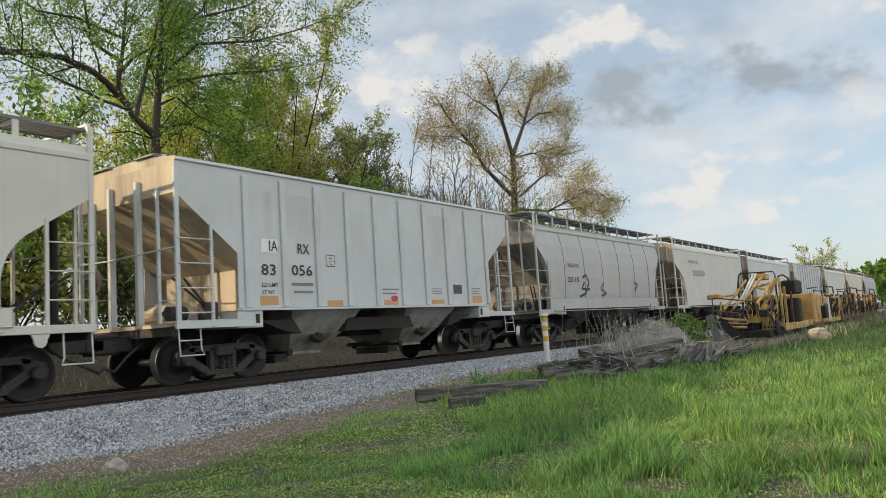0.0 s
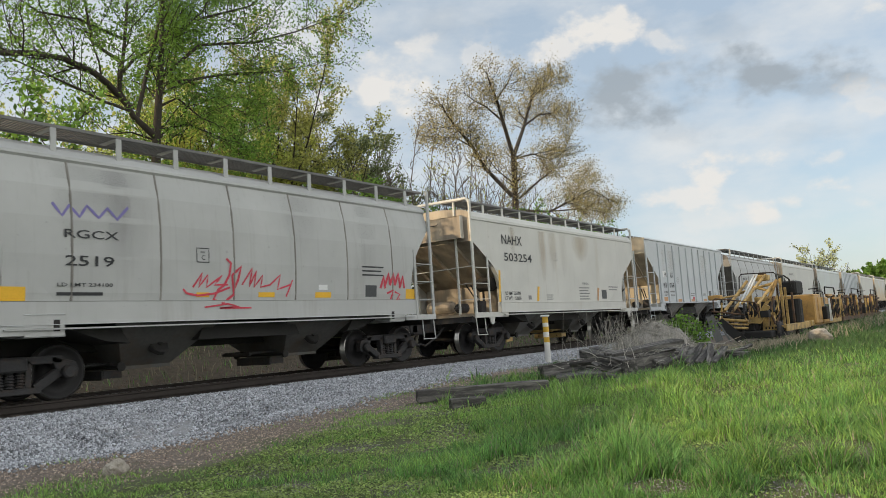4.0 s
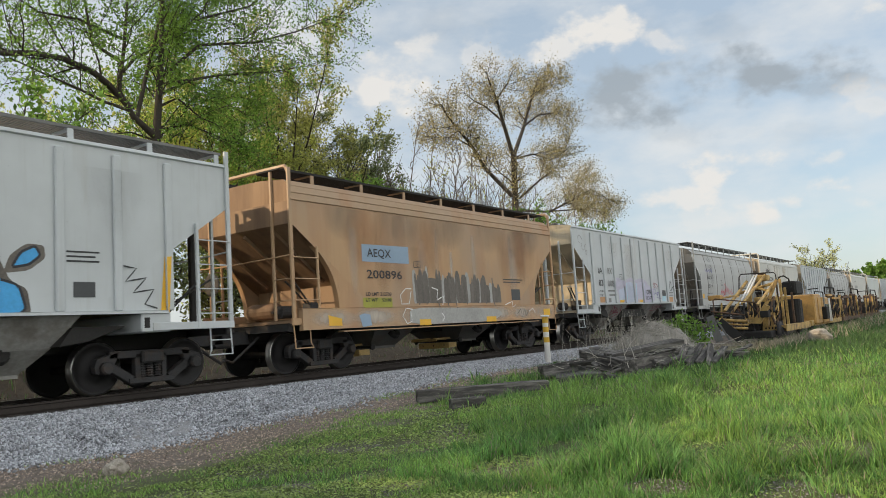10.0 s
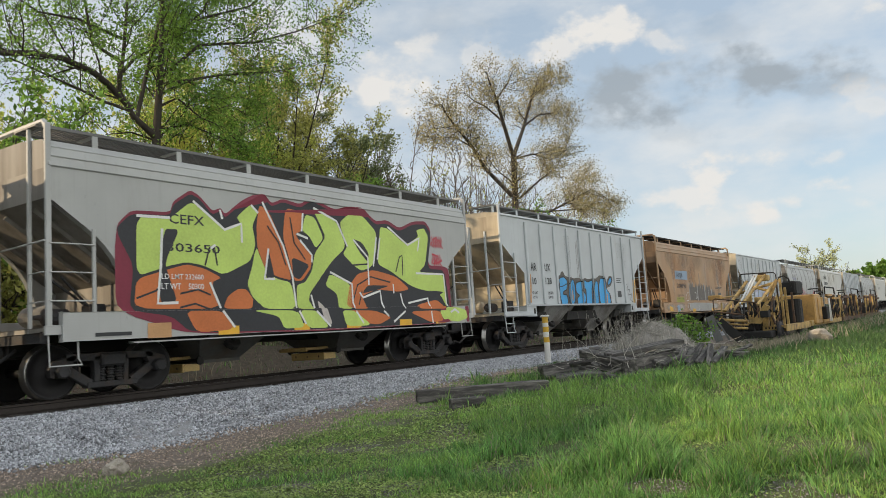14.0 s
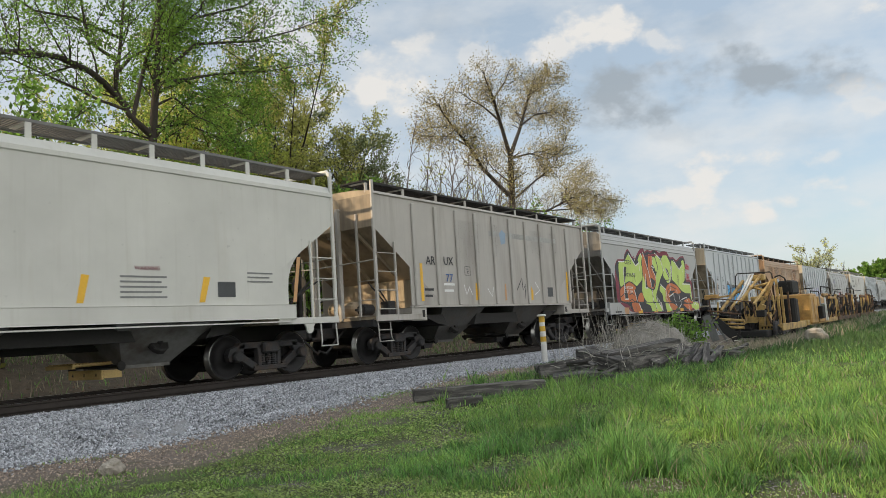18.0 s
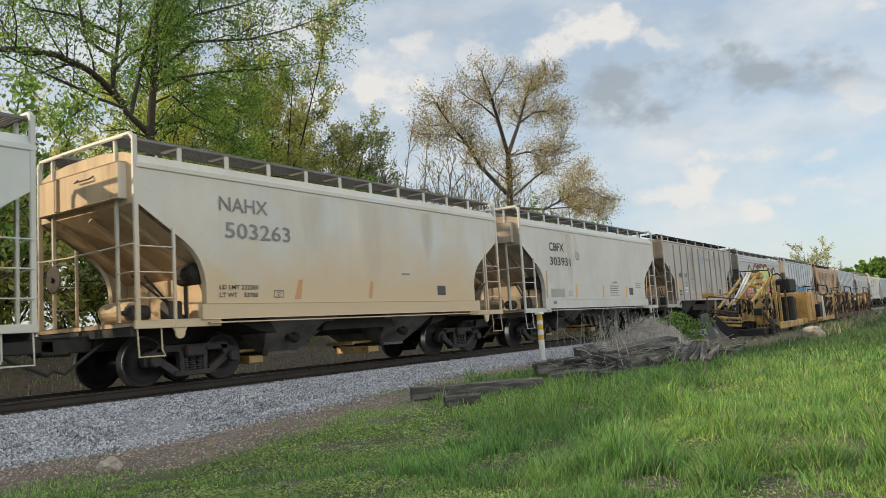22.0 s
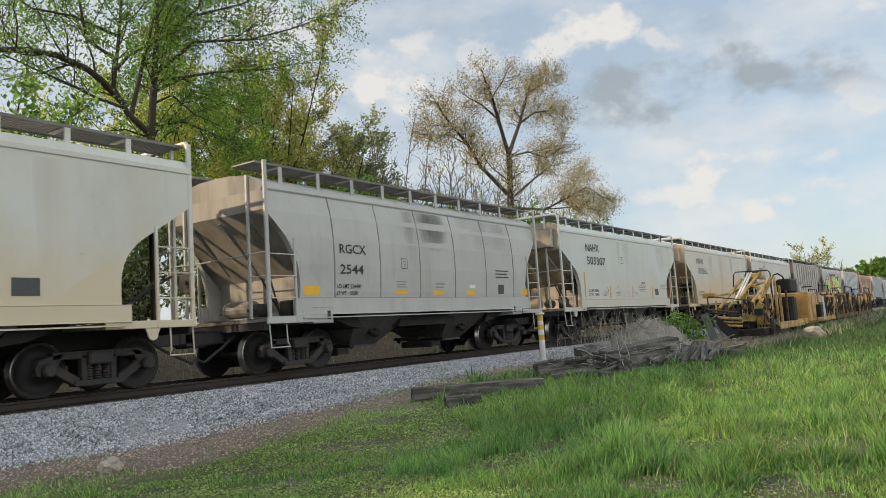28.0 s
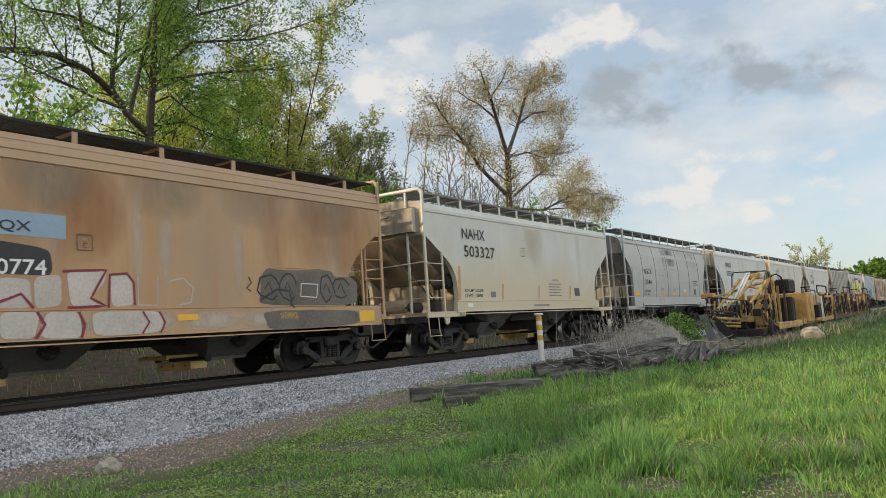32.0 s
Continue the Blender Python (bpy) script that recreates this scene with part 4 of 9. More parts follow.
        # black wedge added to fill the dark space beside the hopper slope
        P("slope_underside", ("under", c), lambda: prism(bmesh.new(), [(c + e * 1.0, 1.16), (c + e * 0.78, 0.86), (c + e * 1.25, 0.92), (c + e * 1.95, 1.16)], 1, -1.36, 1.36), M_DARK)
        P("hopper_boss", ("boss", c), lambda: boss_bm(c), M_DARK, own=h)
    # black block added to fill the dark gap between the hoppers
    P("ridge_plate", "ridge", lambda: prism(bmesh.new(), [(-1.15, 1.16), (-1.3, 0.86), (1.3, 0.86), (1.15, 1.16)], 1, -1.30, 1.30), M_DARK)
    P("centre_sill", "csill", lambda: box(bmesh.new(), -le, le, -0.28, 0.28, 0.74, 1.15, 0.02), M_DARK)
    P("roof_hatch", "hatch", lambda: box(bmesh.new(), -5.0, 5.0, -0.42, 0.42, 4.24, 4.37, 0.03), pm)
    # brake gear on the trailing platform
    if style == "smooth":
        P("upper_reservoir", "ures", lambda: lathe(bmesh.new(), [(0.05, -0.33), (0.18, -0.28), (0.21, -0.22), (0.21, 0.22), (0.18, 0.28), (0.05, 0.33)], 14, Matrix.Translation((-lb + 0.02, -1.08, 2.05))), M_DARK)
        P("reservoir_bracket", "uresb", lambda: bar(bmesh.new(), (-lb + 0.02, -0.95, 1.17), (-lb + 0.02, -0.95, 1.86), 0.06), M_TRUCK)
    P("air_reservoir", "res", lambda: lathe(bmesh.new(), [(0.05, -0.5), (0.17, -0.44), (0.19, -0.38), (0.19, 0.38), (0.17, 0.44), (0.05, 0.5)], 14, Matrix.Translation((-le + 0.75, 0.15, 1.42)) @ Matrix.Rotation(0.0, 4, "Z")), em)
    P("brake_cylinder", "cyl", lambda: lathe(bmesh.new(), [(0.06, -0.3), (0.14, -0.28), (0.14, 0.1), (0.05, 0.14), (0.03, 0.3)], 12, Matrix.Translation((-le + 0.45, -0.75, 1.36)) @ Matrix.Rotation(radians(90), 4, "Z")), M_TRUCK)
    P("brake_valve", "valve", lambda: box(bmesh.new(), -le + 0.9, -le + 1.2, -1.2, -0.9, 1.2, 1.55, 0.03), M_TRUCK)
    P("brake_wheel", "bwheel", lambda: lathe(lathe(bmesh.new(), [(0.24, -0.015), (0.27, 0.0), (0.24, 0.015)], 16, Matrix.Translation((-le - 0.12, 0.9, 2.1)) @ Matrix.Rotation(radians(90), 4, "Z")), [(0.05, -0.04), (0.05, 0.1)], 8, Matrix.Translation((-le - 0.08, 0.9, 2.1)) @ Matrix.Rotation(radians(90), 4, "Z")), M_TRUCK)
    return car


COUPLINGS = [21.1, 7.9, -6.25, -20.1, -34.0, -47.4, -61.05, -75.0, -88.25, -102.0, -115.7, -129.9, -143.25, -157.5, -171.0]
SPECS = [
    ("ribbed", "light_grey", "light grey ribbed covered hopper car"),
    ("smooth", "white", "white smooth-sided covered hopper car"),
    ("round", "grey", "grey round-sided covered hopper car with red scrawls"),
    ("ribbed", "light_grey", "light grey ribbed hopper car with faded pastel graffiti"),
    ("deep", "tan", "rusty tan covered hopper car with a blue-grey patch"),
    ("ribbed_high", "light_grey", "light grey ribbed hopper car with blue graffiti"),
    ("deep", "grey", "grey hopper car covered in lime and orange graffiti"),
    ("ribbed_high", "dirty_grey", "dirty grey ribbed covered hopper car"),
    ("smooth", "white", "clean white covered hopper car with yellow reflectors"),
    ("smooth", "cream", "rust-streaked cream covered hopper car"),
    ("smooth", "ivory", "streaked ivory covered hopper car"),
    ("round", "grey", "grey round-sided covered hopper car with dark soot stain"),
    ("smooth", "buff", "tan-streaked buff covered hopper car"),
    ("deep", "tan", "rusty tan hopper car with black number patch and graffiti"),
]
CARS = []
for i, (style, paint, label) in enumerate(SPECS):
    dark = M_DARK if paint in ("dirty_grey", "tan") else None
    CARS.append(hopper_car(COUPLINGS[i + 1], COUPLINGS[i], style, paint, label, dark))
AHEAD = [("round", "grey", "grey round-sided covered hopper car ahead"), ("smooth", "white", "white covered hopper car ahead"), ("smooth", "ivory", "streaked ivory hopper car ahead"),
         ("ribbed", "light_grey", "light grey ribbed hopper car ahead"), ("smooth", "white", "white covered hopper car ahead"), ("smooth", "cream", "cream covered hopper car ahead"), ("round", "grey", "grey round-sided hopper car ahead")]
x = COUPLINGS[0]
for style, paint, label in AHEAD:
    CARS.append(hopper_car(x, x + 13.95, style, paint, label))
    x += 13.95
CARS.append(hopper_car(-184.8, -171.0, "smooth", "ivory", "streaked ivory covered hopper car at the rear"))


# ---- trees ----
def tubes_mesh(name, limbs, mat):
    """Many tapering round limbs in one mesh: (points, first radius, last radius, sides)."""
    co, loops, sizes = [], [], []
    for pts, r0, r1, n in limbs:
        pts = np.asarray(pts, float)
        d = np.gradient(pts, axis=0)
        d /= np.linalg.norm(d, axis=1, keepdims=True) + 1e-9
        ref = np.array([0.3, 0.9, 0.1]) if abs(d[0, 2]) > 0.7 else np.array([0.05, 0.1, 1.0])
        s = np.cross(d, ref)
        s /= np.linalg.norm(s, axis=1, keepdims=True) + 1e-9
        u = np.cross(d, s)
        base, m = len(co), len(pts)
        for i in range(m):
            r = r0 + (r1 - r0) * i / (m - 1)
            for k in range(n):
                a = 2 * math.pi * k / n
                co.append(pts[i] + r * (math.cos(a) * s[i] + math.sin(a) * u[i]))
        for i in range(m - 1):
            for k in range(n):
                loops += [base + i * n + k, base + i * n + (k + 1) % n, base + (i + 1) * n + (k + 1) % n, base + (i + 1) * n + k]
                sizes.append(4)
    me = raw_mesh(name, np.array(co), loops, np.array(sizes), mat)
    me.polygons.foreach_set("use_smooth", np.ones(len(sizes), bool))
    return me


def branch(rng, start, way, length, bend, droop, n=4):
    """A wandering shoot from start; droop pulls its end down, or up if negative."""
    pts, d = [np.array(start, float)], np.array(way, float)
    d /= np.linalg.norm(d)
    for i in range(n):
        d = d + rng.normal(0, bend, 3) + np.array([0, 0, -droop])
        d /= np.linalg.norm(d)
        pts.append(pts[-1] + d * length / n)
    return np.array(pts)


def spread(rng, d, angle):
    a = rng.normal(0, 1, 3)
    a -= d * (a @ d)
    a /= np.linalg.norm(a) + 1e-9
    return d * math.cos(angle) + a * math.sin(angle)


def build_tree(name, base, limbs, label, leaf_mat, seed, sub=(9, 2.6), twigs=(7, 1.0), leaves=9, leaf=0.11, up=0.15, cover=1.0, start=0.25, bark=M_BARK, twig_r=0.012, scatter=0.28, category="tree", slim=1.0):
    """A tree from its main limbs (points, radii): boughs along them, twigs along those, leaves along the twigs."""
    rng = np.random.RandomState(seed)
    tree = thing(name, pose(*base), label, category)
    b = np.array(base)
    wood = [(np.array(p) - b, r0 * slim, r1 * slim, 8) for p, r0, r1, *_ in limbs]
    small, leafs = [], []
    for p, r0, r1, *thin in limbs:
        much = cover * (thin[0] if thin else 1.0)
        p = np.array(p, float) - b
        seg = np.linalg.norm(np.diff(p, axis=0), axis=1)
        total = seg.sum()
        cum = np.concatenate([[0], np.cumsum(seg)]) / total
        count = max(2, int(sub[0] * total / 8))
        for f in np.linspace(start, 1.0, count):
            f = min(1, max(start, f + rng.uniform(-0.05, 0.05)))
            at = np.array([np.interp(f, cum, p[:, k]) for k in range(3)])
            i = min(len(seg) - 1, int(np.searchsorted(cum, f) - 1))
            d = (p[i + 1] - p[i]) / seg[i]
            w = spread(rng, d, rng.uniform(0.5, 1.2))
            w[2] += up
            L = sub[1] * rng.uniform(0.6, 1.25) * (1.15 - 0.45 * f)
            q = branch(rng, at, w, L, 0.16, -0.02 if up > 0 else 0.06, 5)
            rr = max(0.02, 0.35 * (r0 + (r1 - r0) * f))
            wood.append((q, min(rr, 0.07) * slim, twig_r, 5))
            for g in np.linspace(0.2, 1.0, twigs[0]):
                j = min(4, int(g * 5))
                at2 = q[j] + (q[j + 1] - q[j]) * (g * 5 - j) if j < 5 else q[-1]
                d2 = q[min(j + 1, 5)] - q[max(0, min(j, 4))]
                d2 = d2 / (np.linalg.norm(d2) + 1e-9)
                w2 = spread(rng, d2, rng.uniform(0.4, 1.1))
                w2[2] += up * 0.6
                t = branch(rng, at2, w2, twigs[1] * rng.uniform(0.5, 1.3), 0.18, 0.0 if up > 0 else 0.08, 3)
                small.append((t, twig_r, twig_r * 0.4, 3))
                if leaves:
                    k = rng.poisson(leaves * much)
                    if k:
                        h = rng.uniform(0.15, 1.0, k) * 3
                        j3 = np.minimum(2, h.astype(int))
                        leafs.append(t[j3] + (t[j3 + 1] - t[j3]) * (h - j3)[:, None] + rng.normal(0, scatter * 0.5, (k, 3)))
    part("trunk", tubes_mesh("trunk", wood, bark), None, tree)
    tagged(part("fine_growth", tubes_mesh("fine_growth", small, M_TWIG if not leaves else bark), None, tree), kind="stuff")
    if leafs:
        c = np.concatenate(leafs)
        n = len(c)
        a = rng.normal(0, 1, (n, 3))
        a /= np.linalg.norm(a, axis=1, keepdims=True)
        v = rng.normal(0, 1, (n, 3)) + np.array([0, 0, -0.5])
        v -= a * (v * a).sum(1, keepdims=True)
        v /= np.linalg.norm(v, axis=1, keepdims=True)
        size = leaf * rng.uniform(0.55, 1.25, (n, 1))
        part("crown", quads_mesh("crown", c, a * size * 0.62, v * size, leaf_mat), None, tree)
    return tree


# the broad maple behind the track
build_tree("maple_tree", (17.0, 24.0, -0.2), [
    ([(16.4, 24.0, 1.8), (16.5, 24.0, 6.6), (16.6, 24.0, 8.7), (16.8, 24.0, 10.7), (16.9, 24.0, 12.0), (17.0, 24.0, 14.0), (17.2, 24.0, 15.8)], 0.28, 0.06, 1.5),
    ([(16.6, 24.0, 8.4), (15.6, 23.9, 9.0), (15.0, 23.8, 9.8), (15.1, 23.6, 11.3), (15.2, 23.5, 13.0), (15.2, 23.4, 14.6)], 0.17, 0.04),
    ([(15.8, 24.0, 9.0), (16.5, 24.3, 11.1), (17.4, 24.7, 13.6), (18.1, 25.0, 16.0)], 0.12, 0.04),
    ([(15.6, 24.0, 9.3), (14.5, 23.7, 9.9), (13.8, 23.3, 10.0), (12.6, 23.0, 10.1), (11.4, 22.7, 9.9), (10.4, 22.3, 9.5), (9.6, 22.0, 9.4)], 0.17, 0.10, 0.4),
    ([(15.6, 24.0, 9.2), (14.3, 23.6, 9.2), (13.2, 23.2, 9.3), (12.0, 22.9, 9.4), (10.7, 22.5, 9.5)], 0.08, 0.03, 0.2),
    ([(15.3, 24.0, 10.9), (14.0, 23.7, 11.2), (13.5, 23.3, 12.4), (13.0, 23.0, 13.4)], 0.1, 0.03),
    ([(15.3, 24.0, 10.6), (15.9, 24.2, 11.3), (17.3, 24.5, 12.3), (19.4, 24.8, 14.3), (20.4, 25.0, 16.0)], 0.09, 0.03),
    ([(16.7, 24.0, 9.6), (17.3, 23.7, 10.0), (18.0, 23.3, 9.3), (18.9, 23.0, 9.0)], 0.08, 0.02, 1.7),
    ([(16.8, 24.0, 10.7), (18.3, 23.6, 12.3), (20.8, 23.2, 13.0), (22.9, 22.9, 14.0), (25.2, 22.5, 15.3)], 0.1, 0.02, 0.5),
    ([(16.9, 24.0, 10.5), (19.7, 24.3, 11.6), (22.5, 24.7, 12.5), (26.2, 25.0, 13.9)], 0.09, 0.02, 0.45),
    ([(16.8, 24.0, 10.1), (18.4, 24.5, 11.1), (20.6, 25.0, 10.8), (22.3, 25.5, 10.7)], 0.08, 0.02, 1.5),
    ([(16.9, 24.0, 12.3), (18.4, 23.7, 13.4), (20.6, 23.3, 14.5), (22.1, 23.0, 16.0)], 0.09, 0.03),
    ([(16.6, 24.0, 8.7), (17.6, 23.5, 9.0), (18.6, 23.0, 8.6), (19.3, 22.5, 8.2)], 0.07, 0.02),
    ([(15.3, 24.0, 11.8), (13.4, 23.5, 11.8), (11.8, 23.0, 11.4), (10.7, 22.5, 11.5)], 0.08, 0.03, 0.7),
    ([(16.6, 24.0, 8.3), (15.9, 24.5, 8.6), (15.2, 25.0, 8.5)], 0.06, 0.02),
    ([(17.1, 24.0, 14.1), (19.6, 24.0, 16.0), (22.2, 24.0, 17.6)], 0.08, 0.03, 0.6),
], "broad maple tree in fresh spring leaf behind the railway", M_LEAF, 11, sub=(18, 2.3), twigs=(8, 0.95), leaves=32, leaf=0.062, cover=1.0, start=0.25, slim=0.72, twig_r=0.009, scatter=0.34)


def simple_limbs(rng, x, y, z0, h, r, n, lean=0.28):
    limbs = [([(x, y, z0), (x + rng.uniform(-.2, .2), y, z0 + h * 0.35), (x + rng.uniform(-.4, .4), y, z0 + h * 0.7), (x + rng.uniform(-.6, .6), y, z0 + h)], r, r * 0.15)]
    for k in range(n):
        a = 2 * math.pi * k / n + rng.uniform(-0.5, 0.5)
        f = rng.uniform(0.12, 0.6)
        s = np.array([x, y, z0 + h * f])
        out = h * lean * rng.uniform(0.7, 1.3)
        limbs.append(([tuple(s), tuple(s + np.array([math.cos(a) * out * 0.5, math.sin(a) * out * 0.5, out * 0.7])), tuple(s + np.array([math.cos(a) * out, math.sin(a) * out, out * 1.7]))], r * 0.5, r * 0.12))
    return limbs


def copse():
    rng = np.random.RandomState(21)
    spots = [  # x, y, height, leaf material, leaf size, label
        (28.2, 30, 14.2, M_LEAF_OLIVE, 0.105, 1.9, "olive-leaved tree in early leaf behind the railway"),
        (25.0, 31, 12.0, M_LEAF_YOUNG, 0.105, 1.5, "yellow-green young tree behind the railway"),
        (21.5, 32, 12.0, M_LEAF_YOUNG, 0.115, 1.0, "yellow-green young tree behind the railway"),
        (32.2, 30.5, 13.0, M_LEAF_DARK, 0.105, 1.7, "dark-leaved slender tree behind the railway"),
        (36.0, 31.5, 10.4, M_LEAF_DARK, 0.12, 1.1, "dark thin tree behind the railway"),
        (16.0, 33, 10.2, M_LEAF_YOUNG, 0.115, 0.7, "light green tree behind the railway"),
        (10.5, 31, 9.2, M_LEAF_YOUNG, 0.115, 0.45, "light green tree behind the railway"),
        (5.5, 30, 8.3, M_LEAF_YOUNG, 0.115, 0.4, "light green tree behind the railway"),
        (0.0, 33, 8.5, M_LEAF_OLIVE, 0.16, 0.5, "olive-leaved tree behind the railway"),
    ]
    for k, (x, y, h, mat, leaf, cover, label) in enumerate(spots):
        build_tree("tree", (x, y, 0.0), simple_limbs(rng, x, y, 0.0, h, 0.14, 13 if cover > 1.2 else 9, 0.33 if cover > 1.2 else 0.28), label, mat, 40 + k, sub=(10, 2.2), twigs=(8, 0.85), leaves=21, leaf=leaf * 0.78, cover=cover, start=0.12)


copse()

# the tall budding cottonwood
build_tree("cottonwood_tree", (53.4, 30.0, 0.0), [
    ([(52.5, 30.0, 3.8), (53.5, 30.0, 10.1), (53.8, 30.0, 14.6)], 0.3, 0.22),
    ([(53.7, 30.0, 14.6), (52.1, 29.8, 17.1), (50.9, 29.5, 18.5), (49.5, 29.2, 19.5), (48.8, 29.0, 20.0)], 0.17, 0.03),
    ([(53.9, 30.0, 14.7), (56.6, 30.3, 17.7), (59.2, 30.7, 21.0), (61.3, 31.0, 23.2)], 0.18, 0.03),
    ([(53.0, 30.0, 11.2), (48.9, 29.7, 12.7), (46.6, 29.4, 14.1), (44.1, 29.1, 15.1), (42.5, 28.8, 15.7), (41.8, 28.5, 16.0)], 0.17, 0.03),
    ([(47.5, 30.0, 14.3), (44.6, 29.5, 14.4), (41.0, 29.0, 13.7)], 0.07, 0.02),
    ([(45.4, 30.0, 15.5), (44.1, 30.5, 15.2), (43.2, 31.0, 15.0)], 0.06, 0.02),
    ([(52.5, 30.0, 17.2), (50.7, 30.4, 18.1), (49.5, 30.8, 18.5), (48.8, 31.2, 19.0)], 0.09, 0.02),
    ([(51.7, 30.0, 18.8), (52.8, 29.5, 20.3), (52.8, 29.0, 21.1)], 0.07, 0.02),
    ([(56.0, 30.0, 17.5), (59.8, 30.5, 19.3), (64.6, 31.0, 20.6), (68.8, 31.5, 21.2)], 0.1, 0.02),
    ([(54.1, 30.0, 14.4), (56.6, 29.7, 15.1), (58.8, 29.3, 14.9), (60.2, 29.0, 15.3)], 0.09, 0.02),
    ([(57.9, 30.0, 20.6), (61.8, 30.5, 22.4), (65.2, 31.0, 24.1)], 0.06, 0.02),
    ([(53.3, 30.0, 12.3), (51.8, 30.5, 13.2), (51.2, 31.0, 14.3)], 0.06, 0.02),
    ([(54.2, 30.0, 11.1), (56.9, 29.5, 12.8), (59.5, 29.0, 14.3), (61.6, 28.5, 17.1)], 0.1, 0.02),
    ([(53.8, 30.0, 10.1), (58.4, 29.5, 10.3), (62.2, 29.0, 11.7), (65.2, 28.5, 12.9), (69.0, 28.0, 12.0)], 0.12, 0.02),
    ([(59.3, 30.0, 10.5), (67.0, 30.5, 11.5), (75.1, 31.0, 12.0)], 0.07, 0.02),
    ([(64.3, 30.0, 12.1), (67.5, 30.5, 14.1), (70.1, 31.0, 15.8)], 0.06, 0.02),
], "tall cottonwood tree with sparse golden buds", M_LEAF_GOLD, 77, sub=(24, 1.75), twigs=(8, 1.0), leaves=15, leaf=0.072, up=0.10, cover=1.0, start=0.30, twig_r=0.011, scatter=0.55)


def brush():
    """Bare thin saplings in a thicket between the trees."""
    rng = np.random.RandomState(5)
    for k in range(46):
        x = 32.5 + k * 0.56 + rng.uniform(-0.6, 0.6)
        y = rng.uniform(26.5, 31)
        h = rng.uniform(9.0, 13.2) * (1.0 if x < 46 else 0.85)
        limbs = [([(x, y, 0), (x + rng.normal(0, .3), y, h * .4), (x + rng.normal(0, .6), y, h * .75), (x + rng.normal(0, .8), y, h)], 0.06, 0.02)]
        for j in range(5):
            s = np.array([x + rng.normal(0, .2), y, h * rng.uniform(0.05, 0.4)])
            w = np.array([rng.normal(0, .32), rng.normal(0, .2), 1.0])
            limbs.append(([tuple(s), tuple(s + w * h * .25), tuple(s + w * h * .52 + np.array([rng.normal(0, .2), 0, 0]))], 0.04, 0.016))
        leafy = rng.rand() < 0.3
        build_tree("sapling", (x, y, 0.0), limbs, "bare grey sapling in a thicket" if not leafy else "sapling with a few dull leaves", M_LEAF_OLIVE, 200 + k,
                   sub=(7, 1.5), twigs=(5, 0.7), leaves=2 if leafy else 0, leaf=0.10, up=0.5, cover=1.0, start=0.25, bark=M_TWIG, twig_r=0.015, category="sapling")


brush()


def far_trees():
    rng = np.random.RandomState(9)
    for x, y, h, mat, leaf, cover, label in ((130.0, 21.5, 8.8, M_LEAF_PALE, 0.15, 2.2, "distant pale green tree beyond the train"), (142.0, 20.2, 8.6, M_LEAF_PALE, 0.22, 0.15, "distant nearly bare tree beyond the train")):
        build_tree("distant_tree", (x, y, 0.0), simple_limbs(rng, x, y, 0, h, 0.2, 9, 0.26), label, mat, int(x), sub=(8, 2.4), twigs=(6, 1.0), leaves=6, leaf=leaf, cover=cover, start=0.15, twig_r=0.03)
    for x, y, h in ((182.0, 17.5, 7.8), (189.0, 17.0, 7.4), (178.0, 18.6, 6.2), (194.0, 16.5, 6.6)):
        build_tree("distant_tree", (x, y, 0.0), simple_limbs(rng, x, y, 0, h, 0.2, 10, 0.34), "distant dense green tree beyond the train", M_LEAF, int(x), sub=(11, 2.4), twigs=(7, 1.1), leaves=9, leaf=0.45, cover=1.2, start=0.1, twig_r=0.02)
    xs = list(range(60, 420, 14))
    for k, x in enumerate(xs):
        h = rng.uniform(3.0, 4.8)
        build_tree("hedge_shrub", (x, 30 + 0.12 * x * 0.4, 0.0), simple_limbs(rng, x, 30 + 0.12 * x * 0.4, 0, h, 0.1, 8, 0.6), "low green shrub in a distant hedgerow", M_LEAF_OLIVE, 900 + k, sub=(8, 1.8), twigs=(5, 0.9), leaves=7, leaf=0.3, cover=1.0, start=0.05, category="shrub")


far_trees()


def undergrowth():
    rng = np.random.RandomState(61)
    for k in range(52):
        x = -10 + 1.28 * k + rng.uniform(-1, 1)
        y = rng.uniform(20.5, 27.5)
        h = rng.uniform(1.8, 3.4) if k % 3 else rng.uniform(3.6, 5.2)
        mat = (M_LEAF, M_LEAF_OLIVE, M_LEAF_DARK)[k % 3]
        g = float(ground_z(x, y)) - 0.05
        build_tree("shrub", (x, y, g), simple_limbs(rng, x, y, g, h, 0.05, 9, 0.5), "tangled green shrub on the bank behind the track", mat, 600 + k, sub=(14, 1.2), twigs=(6, 0.6), leaves=12, leaf=0.10, cover=1.0, start=0.05, category="shrub")


undergrowth()


# ---- grass, stones ----
def polar_spots(rng, n, r0, r1, a0=2.0, a1=70.0, power=1.0):
    """Spots on the ground before the camera, thinning out with distance."""
    a = np.radians(rng.uniform(a0, a1, n))
    r = r0 * (r1 / r0) ** (rng.uniform(0, 1, n) ** power)
    return r * np.cos(a), r * np.sin(a)


def grass_limit(x):
    """How far toward the track the grass grows."""
    return np.interp(x, [3, 5, 6.5, 8, 9.5, 12, 16, 22, 60], [7.7, 7.5, 7.5, 7.8, 8.3, 9.0, 9.0, 8.8, 5.0])


def wave(x, y, k, seed):
    """Smooth patchiness of the ground cover, about -1.5 to 1.5."""
    rng = np.random.RandomState(int(seed * 10))
    v = 0
    for _ in range(7):
        a, f = rng.uniform(0, math.pi), k * rng.uniform(0.6, 2.0)
        v = v + np.sin(f * (x * math.cos(a) + y * math.sin(a)) + rng.uniform(0, 6.3))
    return v * 0.42


